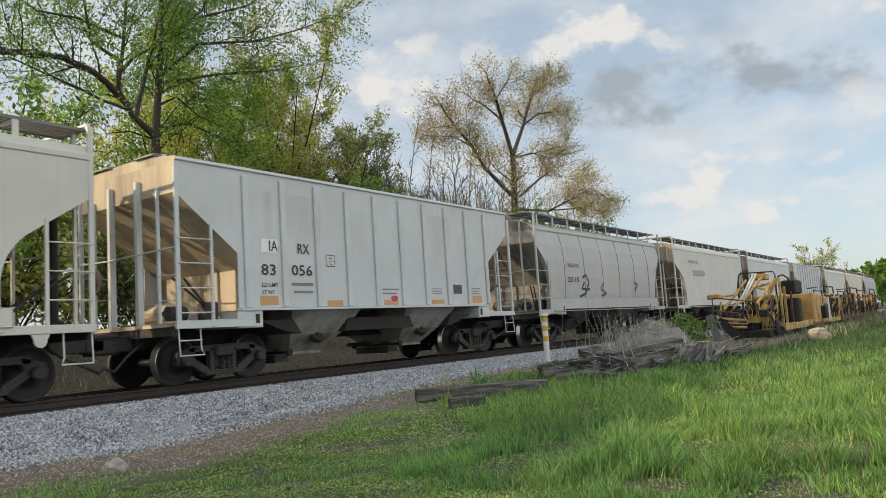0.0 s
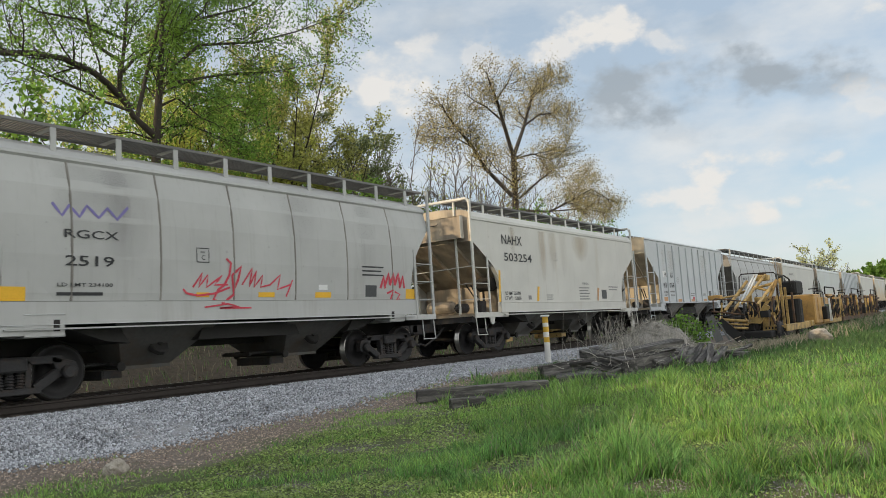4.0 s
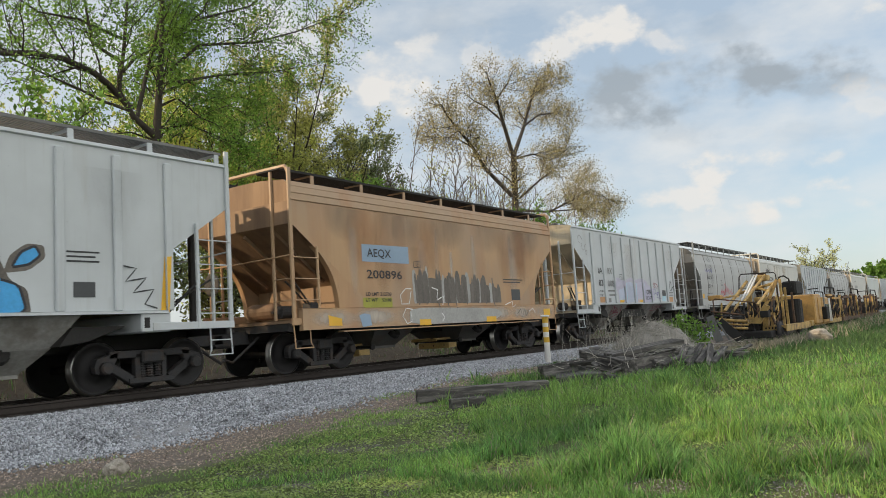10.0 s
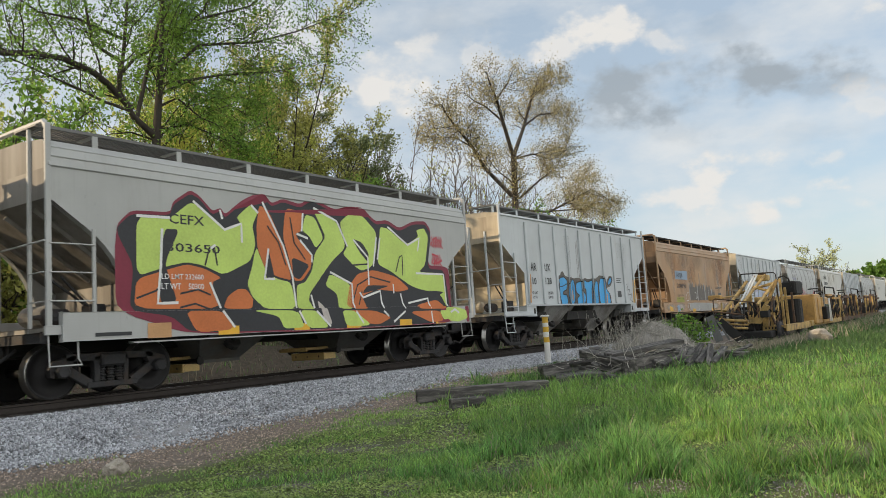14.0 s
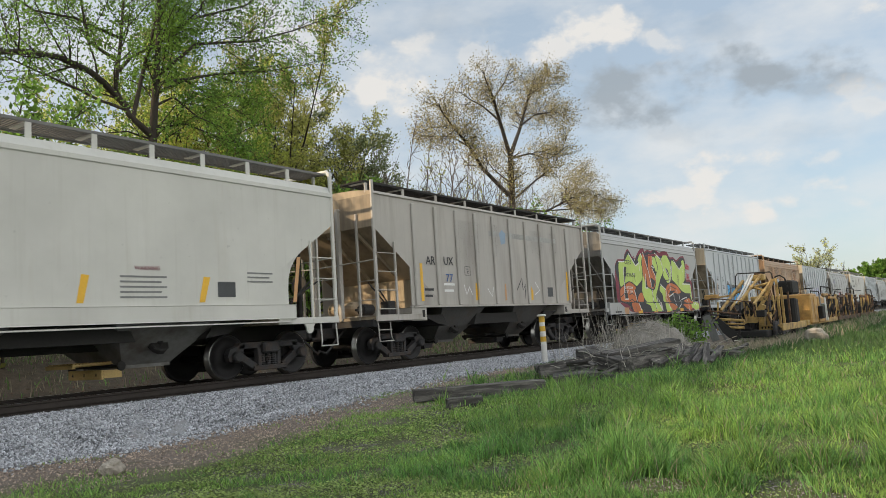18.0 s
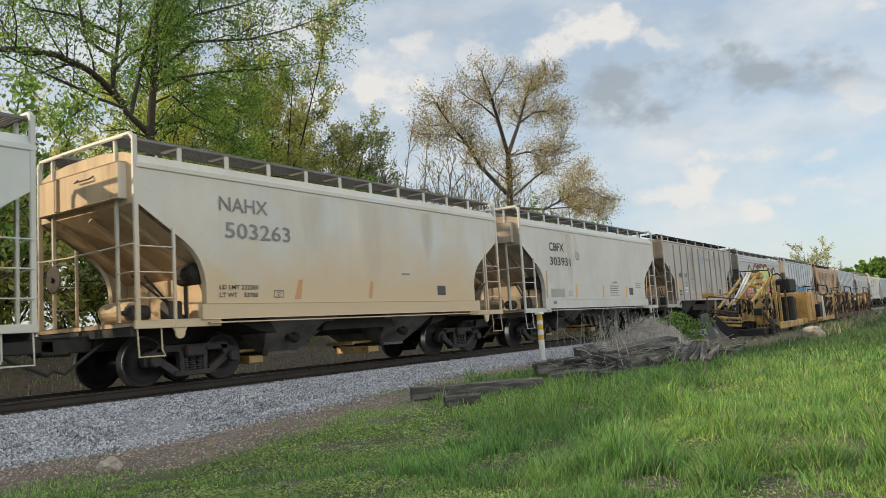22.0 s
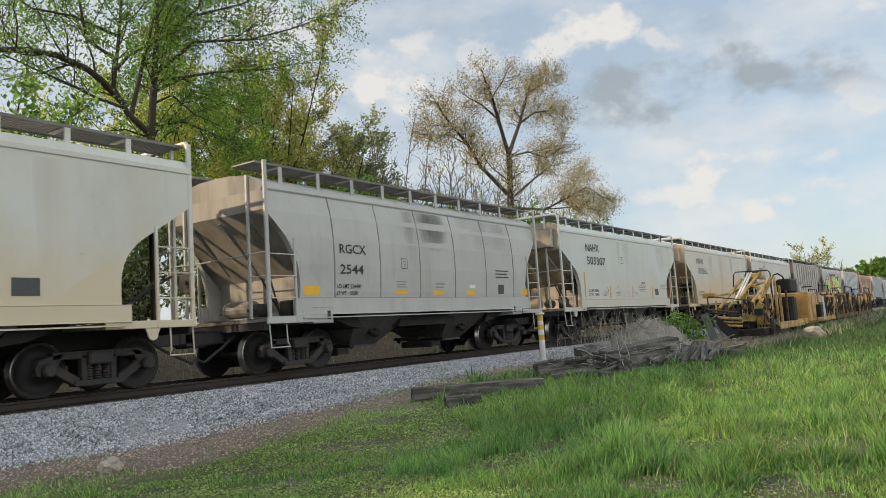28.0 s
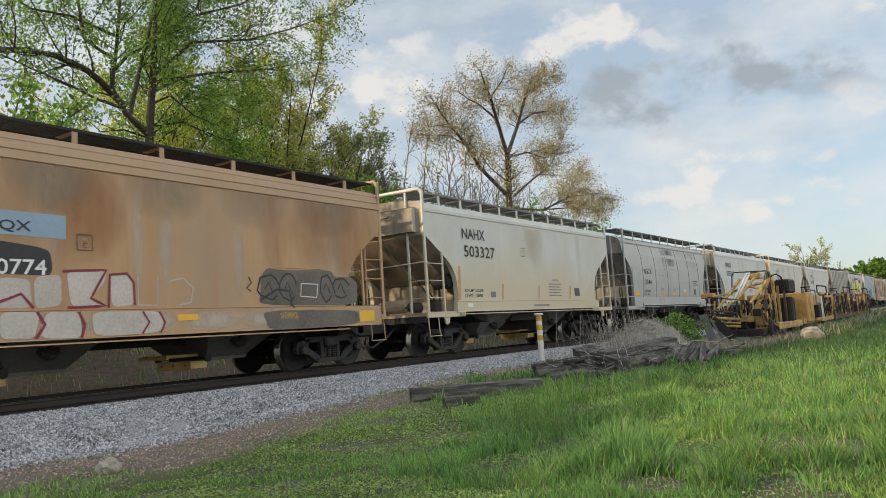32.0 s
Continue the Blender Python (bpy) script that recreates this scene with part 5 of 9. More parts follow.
def blades(name, x, y, h, w, rng, mat, label, lean=0.35):
    n = len(x)
    z = ground_z(x, y)
    a = rng.uniform(0, 2 * math.pi, n)
    side = np.stack([np.cos(a), np.sin(a), 0 * a], -1) * w[:, None]
    tip = np.stack([rng.normal(0, lean, n) * h, rng.normal(0, lean, n) * h, h], -1)
    base = np.stack([x, y, z - 0.02], -1)
    mid = base + tip * np.array([0.35, 0.35, 0.55])
    co = np.stack([base - side, base + side, mid + side * 0.75, mid - side * 0.75, base + tip], 1).reshape(-1, 3)
    i = np.arange(n)[:, None] * 5
    loops = (i + np.array([0, 1, 2, 3, 3, 2, 4])).ravel()
    sizes = np.tile([4, 3], n)
    return tagged(new(name, raw_mesh(name, co, loops, sizes, mat)), label, "grass", kind="stuff")


BARE_SPOTS = [(6.3, 3.67, 0.42), (5.9, 2.25, 0.22), (6.0, 1.3, 0.3), (8.2, 5.8, 0.28), (5.0, 5.4, 0.25), (7.6, 1.0, 0.35), (7.0, 6.4, 0.3), (5.6, 6.5, 0.35), (9.4, 6.9, 0.3), (4.4, 6.2, 0.25), (5.2, 4.3, 0.2)]
TUFTS = [(6.9, 2.6, 0.20, 0.27), (6.0, 1.75, 0.22, 0.25), (7.4, 3.35, 0.25, 0.22), (8.4, 3.9, 0.3, 0.24), (7.2, 5.0, 0.16, 0.13), (8.9, 5.3, 0.2, 0.18), (9.6, 5.0, 0.3, 0.24), (10.6, 5.2, 0.3, 0.30), (11.2, 5.7, 0.35, 0.28), (6.6, 4.4, 0.16, 0.13),
         (5.6, 3.0, 0.18, 0.16), (8.0, 2.2, 0.3, 0.26), (9.3, 2.8, 0.35, 0.26), (10.4, 3.6, 0.4, 0.28), (6.9, 1.2, 0.25, 0.22), (9.9, 1.6, 0.4, 0.25), (8.6, 0.9, 0.3, 0.24), (12.4, 4.4, 0.4, 0.26), (9.0, 6.2, 0.2, 0.15), (5.4, 4.9, 0.12, 0.10)]


def more_tufts():
    rng = np.random.RandomState(19)
    res = []
    for _ in range(95):
        a, r = math.radians(rng.uniform(3, 36)), rng.uniform(6.0, 17.0)
        res.append((r * math.cos(a), r * math.sin(a), rng.uniform(0.12, 0.34), rng.uniform(0.14, 0.30)))
    for _ in range(35):
        a, r = math.radians(rng.uniform(34, 60)), rng.uniform(5.0, 9.5)
        res.append((r * math.cos(a), r * math.sin(a), rng.uniform(0.07, 0.16), rng.uniform(0.07, 0.13)))
    return res


def meadow():
    rng = np.random.RandomState(31)
    x, y = polar_spots(rng, 520000, 4.0, 75, power=1.25)
    edge = grass_limit(x) - y
    keep = edge > rng.normal(0, 0.35, len(x)) + 0.5 * wave(x, y, 2.2, 6.0)
    side = smooth(44.0, 24.0, np.degrees(np.arctan2(y, x)) + 7.0 * wave(x, y, 1.1, 8.8))          # the tall growth stands toward the siding
    bare = wave(x, y, 1.3, 2.0) + 0.7 * wave(x, y, 3.1, 5.0)
    keep &= ~((bare > 1.35 - 0.45 * (1 - side)) & (rng.rand(len(x)) < 0.75) & (np.hypot(x, y) < 12))
    for bx, by, br in BARE_SPOTS:
        d = np.hypot(x - bx, y - by) / (1.25 * br) + 0.25 * wave(x, y, 7.0, 3.0)
        keep &= ~((d < 1.0) & (rng.rand(len(x)) < 0.93))
    x, y, side, edge = x[keep], y[keep], side[keep], edge[keep]
    r = np.hypot(x, y)
    tall = side * smooth(5.0, 7.5, r) * smooth(0.0, 1.5, edge) * (1 - 0.35 * smooth(16, 30, r))
    clump = np.clip(0.5 + 0.6 * wave(x, y, 1.9, 1.0), 0, 1)
    small = np.clip(0.5 + 0.6 * wave(x, y, 5.5, 8.0), 0, 1)
    h = 0.022 + 0.03 * clump + 0.035 * small + tall * (0.012 + 0.06 * clump + 0.035 * small)
    tuft = np.zeros(len(x))
    for tx, ty, tr, th in TUFTS + more_tufts():
        d = np.hypot(x - tx, y - ty) / tr
        f = np.exp(-1.2 * d * d)
        h = np.maximum(h, f * th * 1.35)
        tuft = np.maximum(tuft, f)
    h = h * rng.uniform(0.35, 1.25, len(x))
    w = (0.0021 + 0.00040 * r) * rng.uniform(0.7, 1.3, len(x))
    near = smooth(9.5, 6.0, r)
    straw = rng.rand(len(x)) < 0.075 * (1 - 0.7 * smooth(12, 20, r)) + near * (1 - side) * 0.16 * (wave(x, y, 1.1, 4.0) > 0.4)
    lime = ~straw & (rng.rand(len(x)) < np.clip(0.50 + 0.28 * (1 - side) + 0.35 * wave(x, y, 0.8, 9.0) + 0.35 * wave(x, y, 3.0, 5.5) - 0.1 * tuft, 0.05, 0.95) * (1 - 0.95 * smooth(10, 22, r)))
    green = ~straw & ~lime
    # distant blades change to the green that has shade in it
    far = green & (rng.rand(len(x)) < smooth(13, 21, r))
    green &= ~far
    blades("grass", x[green], y[green], h[green], w[green], rng, M_GRASS, "lush green spring grass in tufts", 0.45)
    blades("tall_grass", x[far], y[far], h[far] * 1.2, w[far], rng, M_GRASS_SHADED, "dense tall grass of the rising field, shade put into its dark green")
    blades("bright_grass", x[lime], y[lime], h[lime], w[lime], rng, M_GRASS_LIME, "bright yellow-green young grass in patches", 0.45)
    blades("dry_grass", x[straw], y[straw], h[straw] * 0.9, w[straw], rng, M_STRAW, "scattered dry straw-coloured grass")


meadow()


def lawn_around():
    """Plain short grass on the near side, round and behind the standing place."""
    rng = np.random.RandomState(72)
    n = 60000
    a, r = rng.uniform(0, 2 * math.pi, n), 0.3 + 17.7 * np.sqrt(rng.rand(n))
    x, y = r * np.cos(a), r * np.sin(a)
    deg = np.degrees(a)
    keep = (y < 7.4) & ~((deg > 2) & (deg < 70) & (r > 4))
    x, y = x[keep], y[keep]
    h = rng.uniform(0.03, 0.09, len(x))
    blades("lawn_grass", x, y, h, np.full(len(x), 0.009), rng, M_GRASS, "short green grass of the field")


lawn_around()


def low_weeds():
    """Small flat leaves of moss and clover between the blades."""
    rng = np.random.RandomState(83)
    x, y = polar_spots(rng, 170000, 4.0, 13, 3.0, 68.0)
    patch = wave(x, y, 1.6, 3.5) + 0.8 * wave(x, y, 4.5, 1.5)
    keep = (y < grass_limit(x) - 0.2) & (patch + rng.normal(0, 0.4, len(x)) > -0.05) & (np.degrees(np.arctan2(y, x)) > 12 + 14 * rng.rand(len(x)))
    x, y = x[keep], y[keep]
    n = len(x)
    c = np.stack([x, y, ground_z(x, y) + rng.uniform(0.004, 0.035, n)], -1)
    u = rng.normal(0, 1, (n, 3)) * np.array([1, 1, 0.35])
    u /= np.linalg.norm(u, axis=1, keepdims=True)
    v = np.cross(u, np.array([0, 0, 1.0]) + rng.normal(0, 0.3, (n, 3)))
    v /= np.linalg.norm(v, axis=1, keepdims=True)
    s = rng.uniform(0.004, 0.011, (n, 1)) * (1 + 0.06 * np.hypot(x, y)[:, None])
    tagged(new("clover", quads_mesh("clover", c, u * s, v * s * 1.2, M_CLOVER)), "low yellow-green clover and moss between grass", "ground cover", kind="stuff")


low_weeds()


def stones(name, x, y, z, size, rng, mat, label, category="gravel"):
    n = len(x)
    octa = np.array([(1, 0, 0), (-1, 0, 0), (0, 1, 0), (0, -1, 0), (0, 0, 1), (0, 0, -1)], float)
    tri = np.array([(0, 2, 4), (2, 1, 4), (1, 3, 4), (3, 0, 4), (2, 0, 5), (1, 2, 5), (3, 1, 5), (0, 3, 5)])
    q = rng.normal(0, 1, (n, 3, 3))
    q, _ = np.linalg.qr(q)
    v = octa[None] * rng.uniform(0.55, 1.25, (n, 6, 1)) * size[:, None, None] * np.array([1.0, 0.8, 0.65])
    co = np.einsum("nij,nkj->nki", q, v) + np.stack([x, y, z], -1)[:, None]
    loops = (np.arange(n)[:, None, None] * 6 + tri[None]).ravel()
    return tagged(new(name, raw_mesh(name, co.reshape(-1, 3), loops, np.full(8 * n, 3), mat)), label, category, kind="stuff")


def ballast():
    rng = np.random.RandomState(8)
    n = 85000
    x = 3.0 + 42 * rng.rand(n) ** 2.0
    y = rng.uniform(10.0, 11.95, n)
    by, bz = [p[0] for p in BED], [p[1] for p in BED]
    lift = 0.30 * smooth(6, 17, x) * np.interp(y, [10.1, 10.5, 11.1, 11.7], [1, 0.75, 0.35, 0])
    z = np.interp(y, by, bz) + lift
    z = np.maximum(z, ground_z(x, y))
    stones("ballast_stones", x, y, z + 0.016, rng.uniform(0.013, 0.038, n), rng, M_STONE, "loose grey crushed stone along the track")
    n = 9000
    x = 3.0 + 22 * rng.rand(n)
    y = 10.15 - np.abs(rng.normal(0, 0.4, n))
    stones("ballast_spill", x, y, ground_z(x, y) + 0.008, rng.uniform(0.012, 0.04, n), rng, M_STONE, "stray ballast stones on the cinders")
    n = 26000
    x = 2.5 + 14 * rng.rand(n)
    y = rng.uniform(7.4, 10.4, n)
    stones("cinder_stones", x, y, ground_z(x, y), rng.uniform(0.006, 0.028, n) * rng.uniform(0.5, 1, n), rng, M_CINDER, "small reddish cinders on bare ground")
    spots = []
    for sx, sy, br in BARE_SPOTS:
        k = int(1500 * br)
        a, q = rng.uniform(0, 2 * math.pi, k), br * np.sqrt(rng.rand(k)) * 1.25
        spots.append(np.stack([sx + q * np.cos(a), sy + q * np.sin(a)], -1))
    x, y = np.concatenate(spots).T
    stones("loose_gravel", x, y, ground_z(x, y), rng.uniform(0.005, 0.016, len(x)), rng, M_GRIT, "loose grey gravel on bare spots in the grass")
    n = 5000
    x, y = rng.uniform(-3, 45, n), rng.uniform(15.2, 19.5, n)
    z = np.maximum(ground_z(x, y), np.interp(y, by, bz))
    stones("far_bank_litter", x, y, z, rng.uniform(0.015, 0.06, n), rng, M_EARTH, "brown litter on the bank behind the track")


ballast()


def siding_weeds():
    """Dry growth along the weedy siding, and green sprigs on the cinders."""
    rng = np.random.RandomState(47)
    n = 9000
    x, y = rng.uniform(19, 44, n), rng.normal(5.3, 0.45, n)
    h = rng.uniform(0.08, 0.36, n)
    blades("siding_weeds", x, y, h, np.full(n, 0.010), rng, M_STRAW, "dry tan weeds along the siding", 0.45)
    n = 22000
    x, y = rng.uniform(26, 75, n), rng.uniform(3.6, 9.4, n)
    x, y = x[y < 5.6 + 0.05 * x], y[y < 5.6 + 0.05 * x]
    h = rng.uniform(0.12, 0.5, len(x))
    dry = rng.rand(len(x)) < 0.45
    blades("siding_weeds", x[dry], y[dry], h[dry], np.full(dry.sum(), 0.014), rng, M_STRAW, "tall dry weeds between the siding rails", 0.4)
    blades("siding_weeds", x[~dry], y[~dry], h[~dry], np.full((~dry).sum(), 0.014), rng, M_GRASS_SHADED, "tall green weeds along the siding", 0.4)
    n = 5000
    x, y = rng.uniform(3, 14, n), rng.uniform(7.2, 9.6, n)
    keep = wave(x, y, 2.6, 7.7) + 0.6 * wave(x, y, 6.0, 1.1) > 0.9
    x, y = x[keep], y[keep]
    blades("cinder_weeds", x, y, rng.uniform(0.02, 0.09, len(x)), np.full(len(x), 0.005), rng, M_GRASS_LIME, "small green sprigs on the bare cinders", 0.5)


siding_weeds()


def bank_weeds():
    rng = np.random.RandomState(17)
    n = 26000
    x, y = -4 + 60 * rng.rand(n) ** 1.3, rng.uniform(18.6, 24, n)
    h = rng.uniform(0.08, 0.4, n) * (0.5 + 0.5 * (wave(x, y, 0.7, 3.0) > 0))
    keep = (x > 26) | (y > 21.5) | (rng.rand(n) < 0.22)
    x, y, h = x[keep], y[keep], h[keep]
    n = len(x)
    dry = rng.rand(n) < 0.62
    w = np.full(n, 0.012)
    blades("bank_weeds", x[~dry], y[~dry], h[~dry], w[~dry], rng, M_GRASS, "rough green weeds on the bank behind the track")
    blades("dead_bank_weeds", x[dry], y[dry], h[dry], w[dry], rng, M_STRAW, "dead brown weeds on the bank behind the track")


bank_weeds()


# ---- things beside the track ----
def rock(name, x, y, z, s, label, seed, mat=M_ROCK):
    bm = bmesh.new()
    bmesh.ops.create_icosphere(bm, subdivisions=3, radius=1.0)
    for v in bm.verts:
        n = noise.noise(v.co * 1.3 + Vector((seed, 0, 0))) * 0.35 + noise.noise(v.co * 3.1 + Vector((seed, 5, 0))) * 0.13
        v.co *= 1 + n
        v.co = Vector((v.co.x * s[0], v.co.y * s[1], max(v.co.z, -0.6) * s[2]))
    ob = new(name, finish(name, bm, mat))
    ob.matrix_world = pose(x, y, z, 0, 0, seed * 40)
    return tagged(ob, label, "rock")


rock("boulder", 4.90, 7.95, -0.55, (0.17, 0.12, 0.10), "pale sandy rock at the edge of the grass", 1.0)
rock("boulder", 24.8, 4.1, -0.12, (0.31, 0.24, 0.26), "large pale boulder in the grass", 2.0)


def timber(x, y, z, length, w, h, rz, ry=0.0, rx=0.0, label="weathered discarded railway sleeper", seed=0, worn=0.014):
    bm = box(bmesh.new(), -length / 2, length / 2, -w / 2, w / 2, -h / 2, h / 2, 0.012)
    bmesh.ops.subdivide_edges(bm, edges=[e for e in bm.edges if e.calc_length() > length * 0.7], cuts=9)
    for v in bm.verts:
        k = noise.noise(v.co * 3.0 + Vector((seed * 3.7, 0, 0)))
        v.co.y += worn * k
        v.co.z += worn * noise.noise(v.co * 2.2 + Vector((0, seed * 2.1, 0)))
        if abs(v.co.x) > length * 0.48:
            v.co.x += 0.05 * k
    ob = new("old_sleeper", finish("old_sleeper", bm, M_OLDTIE))
    ob.matrix_world = pose(x, y, z, rx, ry, rz)
    return tagged(ob, label, "timber", "discarded sleepers")


timber(11.55, 7.40, -0.37, 2.4, 0.24, 0.21, -42, 0, label="dark old sleeper lying in grass beside the ballast", seed=1)
timber(10.05, 6.75, -0.42, 0.55, 0.24, 0.19, -36, 0, label="short cut end of an old sleeper in grass", seed=2)
rngT = random.Random(4)
HEAP = [  # x, y, z, length, width, depth, heading, tilt, roll
    (14.25, 6.22, -0.08, 2.1, 0.28, 0.30, -132.6, 4.8, 3), (14.80, 5.63, 0.13, 1.9, 0.32, 0.09, -24.6, -5, 6), (13.8, 6.96, -0.19, 0.85, 0.32, 0.26, -51.7, -6, -14),
    (13.15, 6.3, -0.34, 0.85, 0.30, 0.26, -61.3, -3, 10), (15.2, 6.69, 0.04, 1.2, 0.26, 0.2, -137.8, 3.4, 0), (13.5, 6.05, -0.30, 1.6, 0.26, 0.16, -129.2, 4.5, -20),
    (14.7, 5.6, -0.14, 1.5, 0.25, 0.22, -18, -4, 0), (15.1, 5.35, -0.18, 0.8, 0.25, 0.2, -3, -7, 25), (16.0, 6.35, -0.12, 2.2, 0.25, 0.2, -40, 2, 0), (15.3, 6.0, -0.18, 2.2, 0.25, 0.2, -62, 0, 0),
    (14.4, 6.7, -0.25, 2.0, 0.25, 0.2, -75, 2, 0), (16.7, 5.7, -0.10, 2.1, 0.25, 0.2, -84, 4, 5), (17.3, 5.3, -0.14, 1.9, 0.25, 0.2, -78, 6, 0), (13.9, 5.7, -0.36, 1.6, 0.25, 0.2, -35, 0, 0), (16.3, 5.3, -0.26, 1.9, 0.25, 0.2, -20, 0, 0)]
for k, (x, y, z, ln, w, h, rz, ry, rx) in enumerate(HEAP):
    timber(x, y, z, ln, w, h, rz, ry, rx, "pale split sleeper on top of the heap" if k == 1 else "dark weathered sleeper in a heap of discarded timber", 10 + k, 0.008)
for k, y in enumerate((5.26, 5.12, 4.98, 4.83, 4.68, 4.52)):
    timber(15.85 + 0.1 * (k % 2), y, -0.10, 1.35, 0.13, 0.05, -172 + 5 * math.sin(2.0 * k), 13 + 4 * math.cos(3.0 * k), rngT.uniform(-25, 25), "grey split plank leaning on the heap", 30 + k, 0.006)
for k in range(15):
    a = rngT.uniform(13.0, 18.5)
    q = 6.9 - 0.28 * (a - 13.0) + rngT.uniform(-1.1, 0.5)
    timber(a, q, -0.28 + rngT.uniform(0, 0.28), rngT.uniform(0.25, 0.8), rngT.uniform(0.04, 0.13), rngT.uniform(0.03, 0.08), rngT.uniform(-120, 40), rngT.uniform(-26, 26), rngT.uniform(-40, 40), "splintered piece of old sleeper in the heap", 40 + k)


def dead_sticks():
    rng = np.random.RandomState(33)
    heap = thing("dead_branches", pose(15.2, 5.9, -0.3), "pale dead branches strewn over the timber heap", "branches")
    limbs = []
    for k in range(110):
        x = rng.uniform(-1.9, 2.7)
        s = np.array([x, 0.55 - 0.28 * (x + 1.9) + rng.normal(0, 0.45), rng.uniform(0.12, 0.42)])
        w = np.array([rng.normal(0, 1), rng.normal(0, 0.8), rng.uniform(-0.05, 0.6)])
        limbs.append((branch(rng, s, w, rng.uniform(0.25, 0.9), 0.10, 0.10, 4), rng.uniform(0.004, 0.009), 0.003, 4))
    tagged(part("stick_growth", tubes_mesh("stick_growth", limbs, M_DEADWOOD), None, heap), kind="stuff")


dead_sticks()


def marker_post():
    post = thing("marker_post", pose(17.45, 9.18, -0.22, 0, -0.5, 0), "white and yellow banded marker post beside the track", "post")
    z = 0.0
    for h, m, lab in ((0.50, M_POSTW, ""), (0.13, M_POSTY, "yellow reflective band"), (0.13, M_POSTW, ""), (0.13, M_POSTY, "yellow reflective band"), (0.10, M_POSTW, ""), (0.15, M_POSTY, "yellow reflective band")):
        part("post_band", lathe(bmesh.new(), [(0.072, 0), (0.075, 0.004), (0.075, h - 0.004), (0.072, h)], 14, Matrix.Translation((0, 0, z)) @ Matrix.Rotation(math.pi / 2, 4, "X")), m, post, lab)
        z += h
    part("cap", lathe(bmesh.new(), [(0.11, 0), (0.12, 0.01), (0.12, 0.035), (0.09, 0.05)], 14, Matrix.Translation((0, 0, z)) @ Matrix.Rotation(math.pi / 2, 4, "X")), M_POSTW, post, "weathered flat metal cap")


marker_post()


def straw_heap():
    """A mound of dead stalks and brush with standing dry weeds."""
    rng = np.random.RandomState(14)
    heap = thing("brush_heap", pose(20.0, 7.35, -0.30), "grey heap of cut dead brush and dry stalks", "brush heap")
    n = 11000
    a, r = rng.uniform(0, 2 * math.pi, n), np.sqrt(rng.rand(n))
    x, y = r * np.cos(a) * 1.75, r * np.sin(a) * 1.1
    top = 1.0 * np.clip(1 - r ** 1.6, 0, 1)
    c = np.stack([x, y, top * rng.uniform(0.15, 1.0, n)], -1)
    d = rng.normal(0, 1, (n, 3)) * np.array([1, 1, 0.55])
    d /= np.linalg.norm(d, axis=1, keepdims=True)
    u = np.cross(d, rng.normal(0, 1, (n, 3)))
    u /= np.linalg.norm(u, axis=1, keepdims=True)
    tagged(part("dead_growth", quads_mesh("dead_growth", c, u * 0.007, d * rng.uniform(0.10, 0.34, (n, 1)), M_DEADWOOD), None, heap), kind="stuff")
    bm = bmesh.new()
    bmesh.ops.create_icosphere(bm, subdivisions=3, radius=1.0)
    for v in bm.verts:
        v.co = Vector((v.co.x * 1.55, v.co.y * 0.95, max(v.co.z, 0) * 0.84 * (1 + 0.3 * noise.noise(v.co * 2))))
    part("packed_core", bm, material("packed_dead_brush", (0.25, 0.235, 0.21), 0.4, 14, 0.95, 0, 0.9), heap)
    stalks = thing("dry_weeds", pose(18.0, 7.3, -0.28), "stand of tall pale dead weed stalks", "weeds")
    limbs = []
    for k in range(170):
        s = np.array([rng.normal(0, 0.95), rng.normal(0, 0.5), 0])
        w = np.array([rng.normal(0, 0.22), rng.normal(0, 0.15), 1.0])
        limbs.append((branch(rng, s, w, rng.uniform(0.4, 1.35), 0.10, 0.0, 3), 0.006, 0.003, 3))
    tagged(part("dead_growth", tubes_mesh("dead_growth", limbs, M_DEADWOOD), None, stalks), kind="stuff")
    sh = thing("green_shrub", pose(23.4, 7.55, -0.42), "leafy green shrub beside the heap", "shrub")
    limbs, lv = [], []
    for k in range(46):
        s = np.array([rng.normal(0, 0.35), rng.normal(0, 0.25), 0])
        w = np.array([rng.normal(0, 0.5), rng.normal(0, 0.35), 1.0])
        q = branch(rng, s, w, rng.uniform(0.5, 1.35), 0.15, 0.0, 4)
        limbs.append((q, 0.012, 0.004, 4))
        m = 42
        j = rng.randint(1, 4, m)
        lv.append(q[j] + (q[j + 1] - q[j]) * rng.rand(m, 1) + rng.normal(0, 0.10, (m, 3)))
    c = np.concatenate(lv)
    n = len(c)
    u = rng.normal(0, 1, (n, 3))
    u /= np.linalg.norm(u, axis=1, keepdims=True)
    v = np.cross(u, rng.normal(0, 1, (n, 3)))
    v /= np.linalg.norm(v, axis=1, keepdims=True)
    tagged(part("stem_growth", tubes_mesh("stem_growth", limbs, M_BARK), None, sh), kind="stuff")
    tagged(part("foliage", quads_mesh("foliage", c, u * 0.036, v * 0.062, M_LEAF), None, sh), kind="stuff")


straw_heap()
build_track("siding_track", 6.8, -0.40, 23.5, 160, "weedy siding track with the work machines on it", near=(23.8, 34))


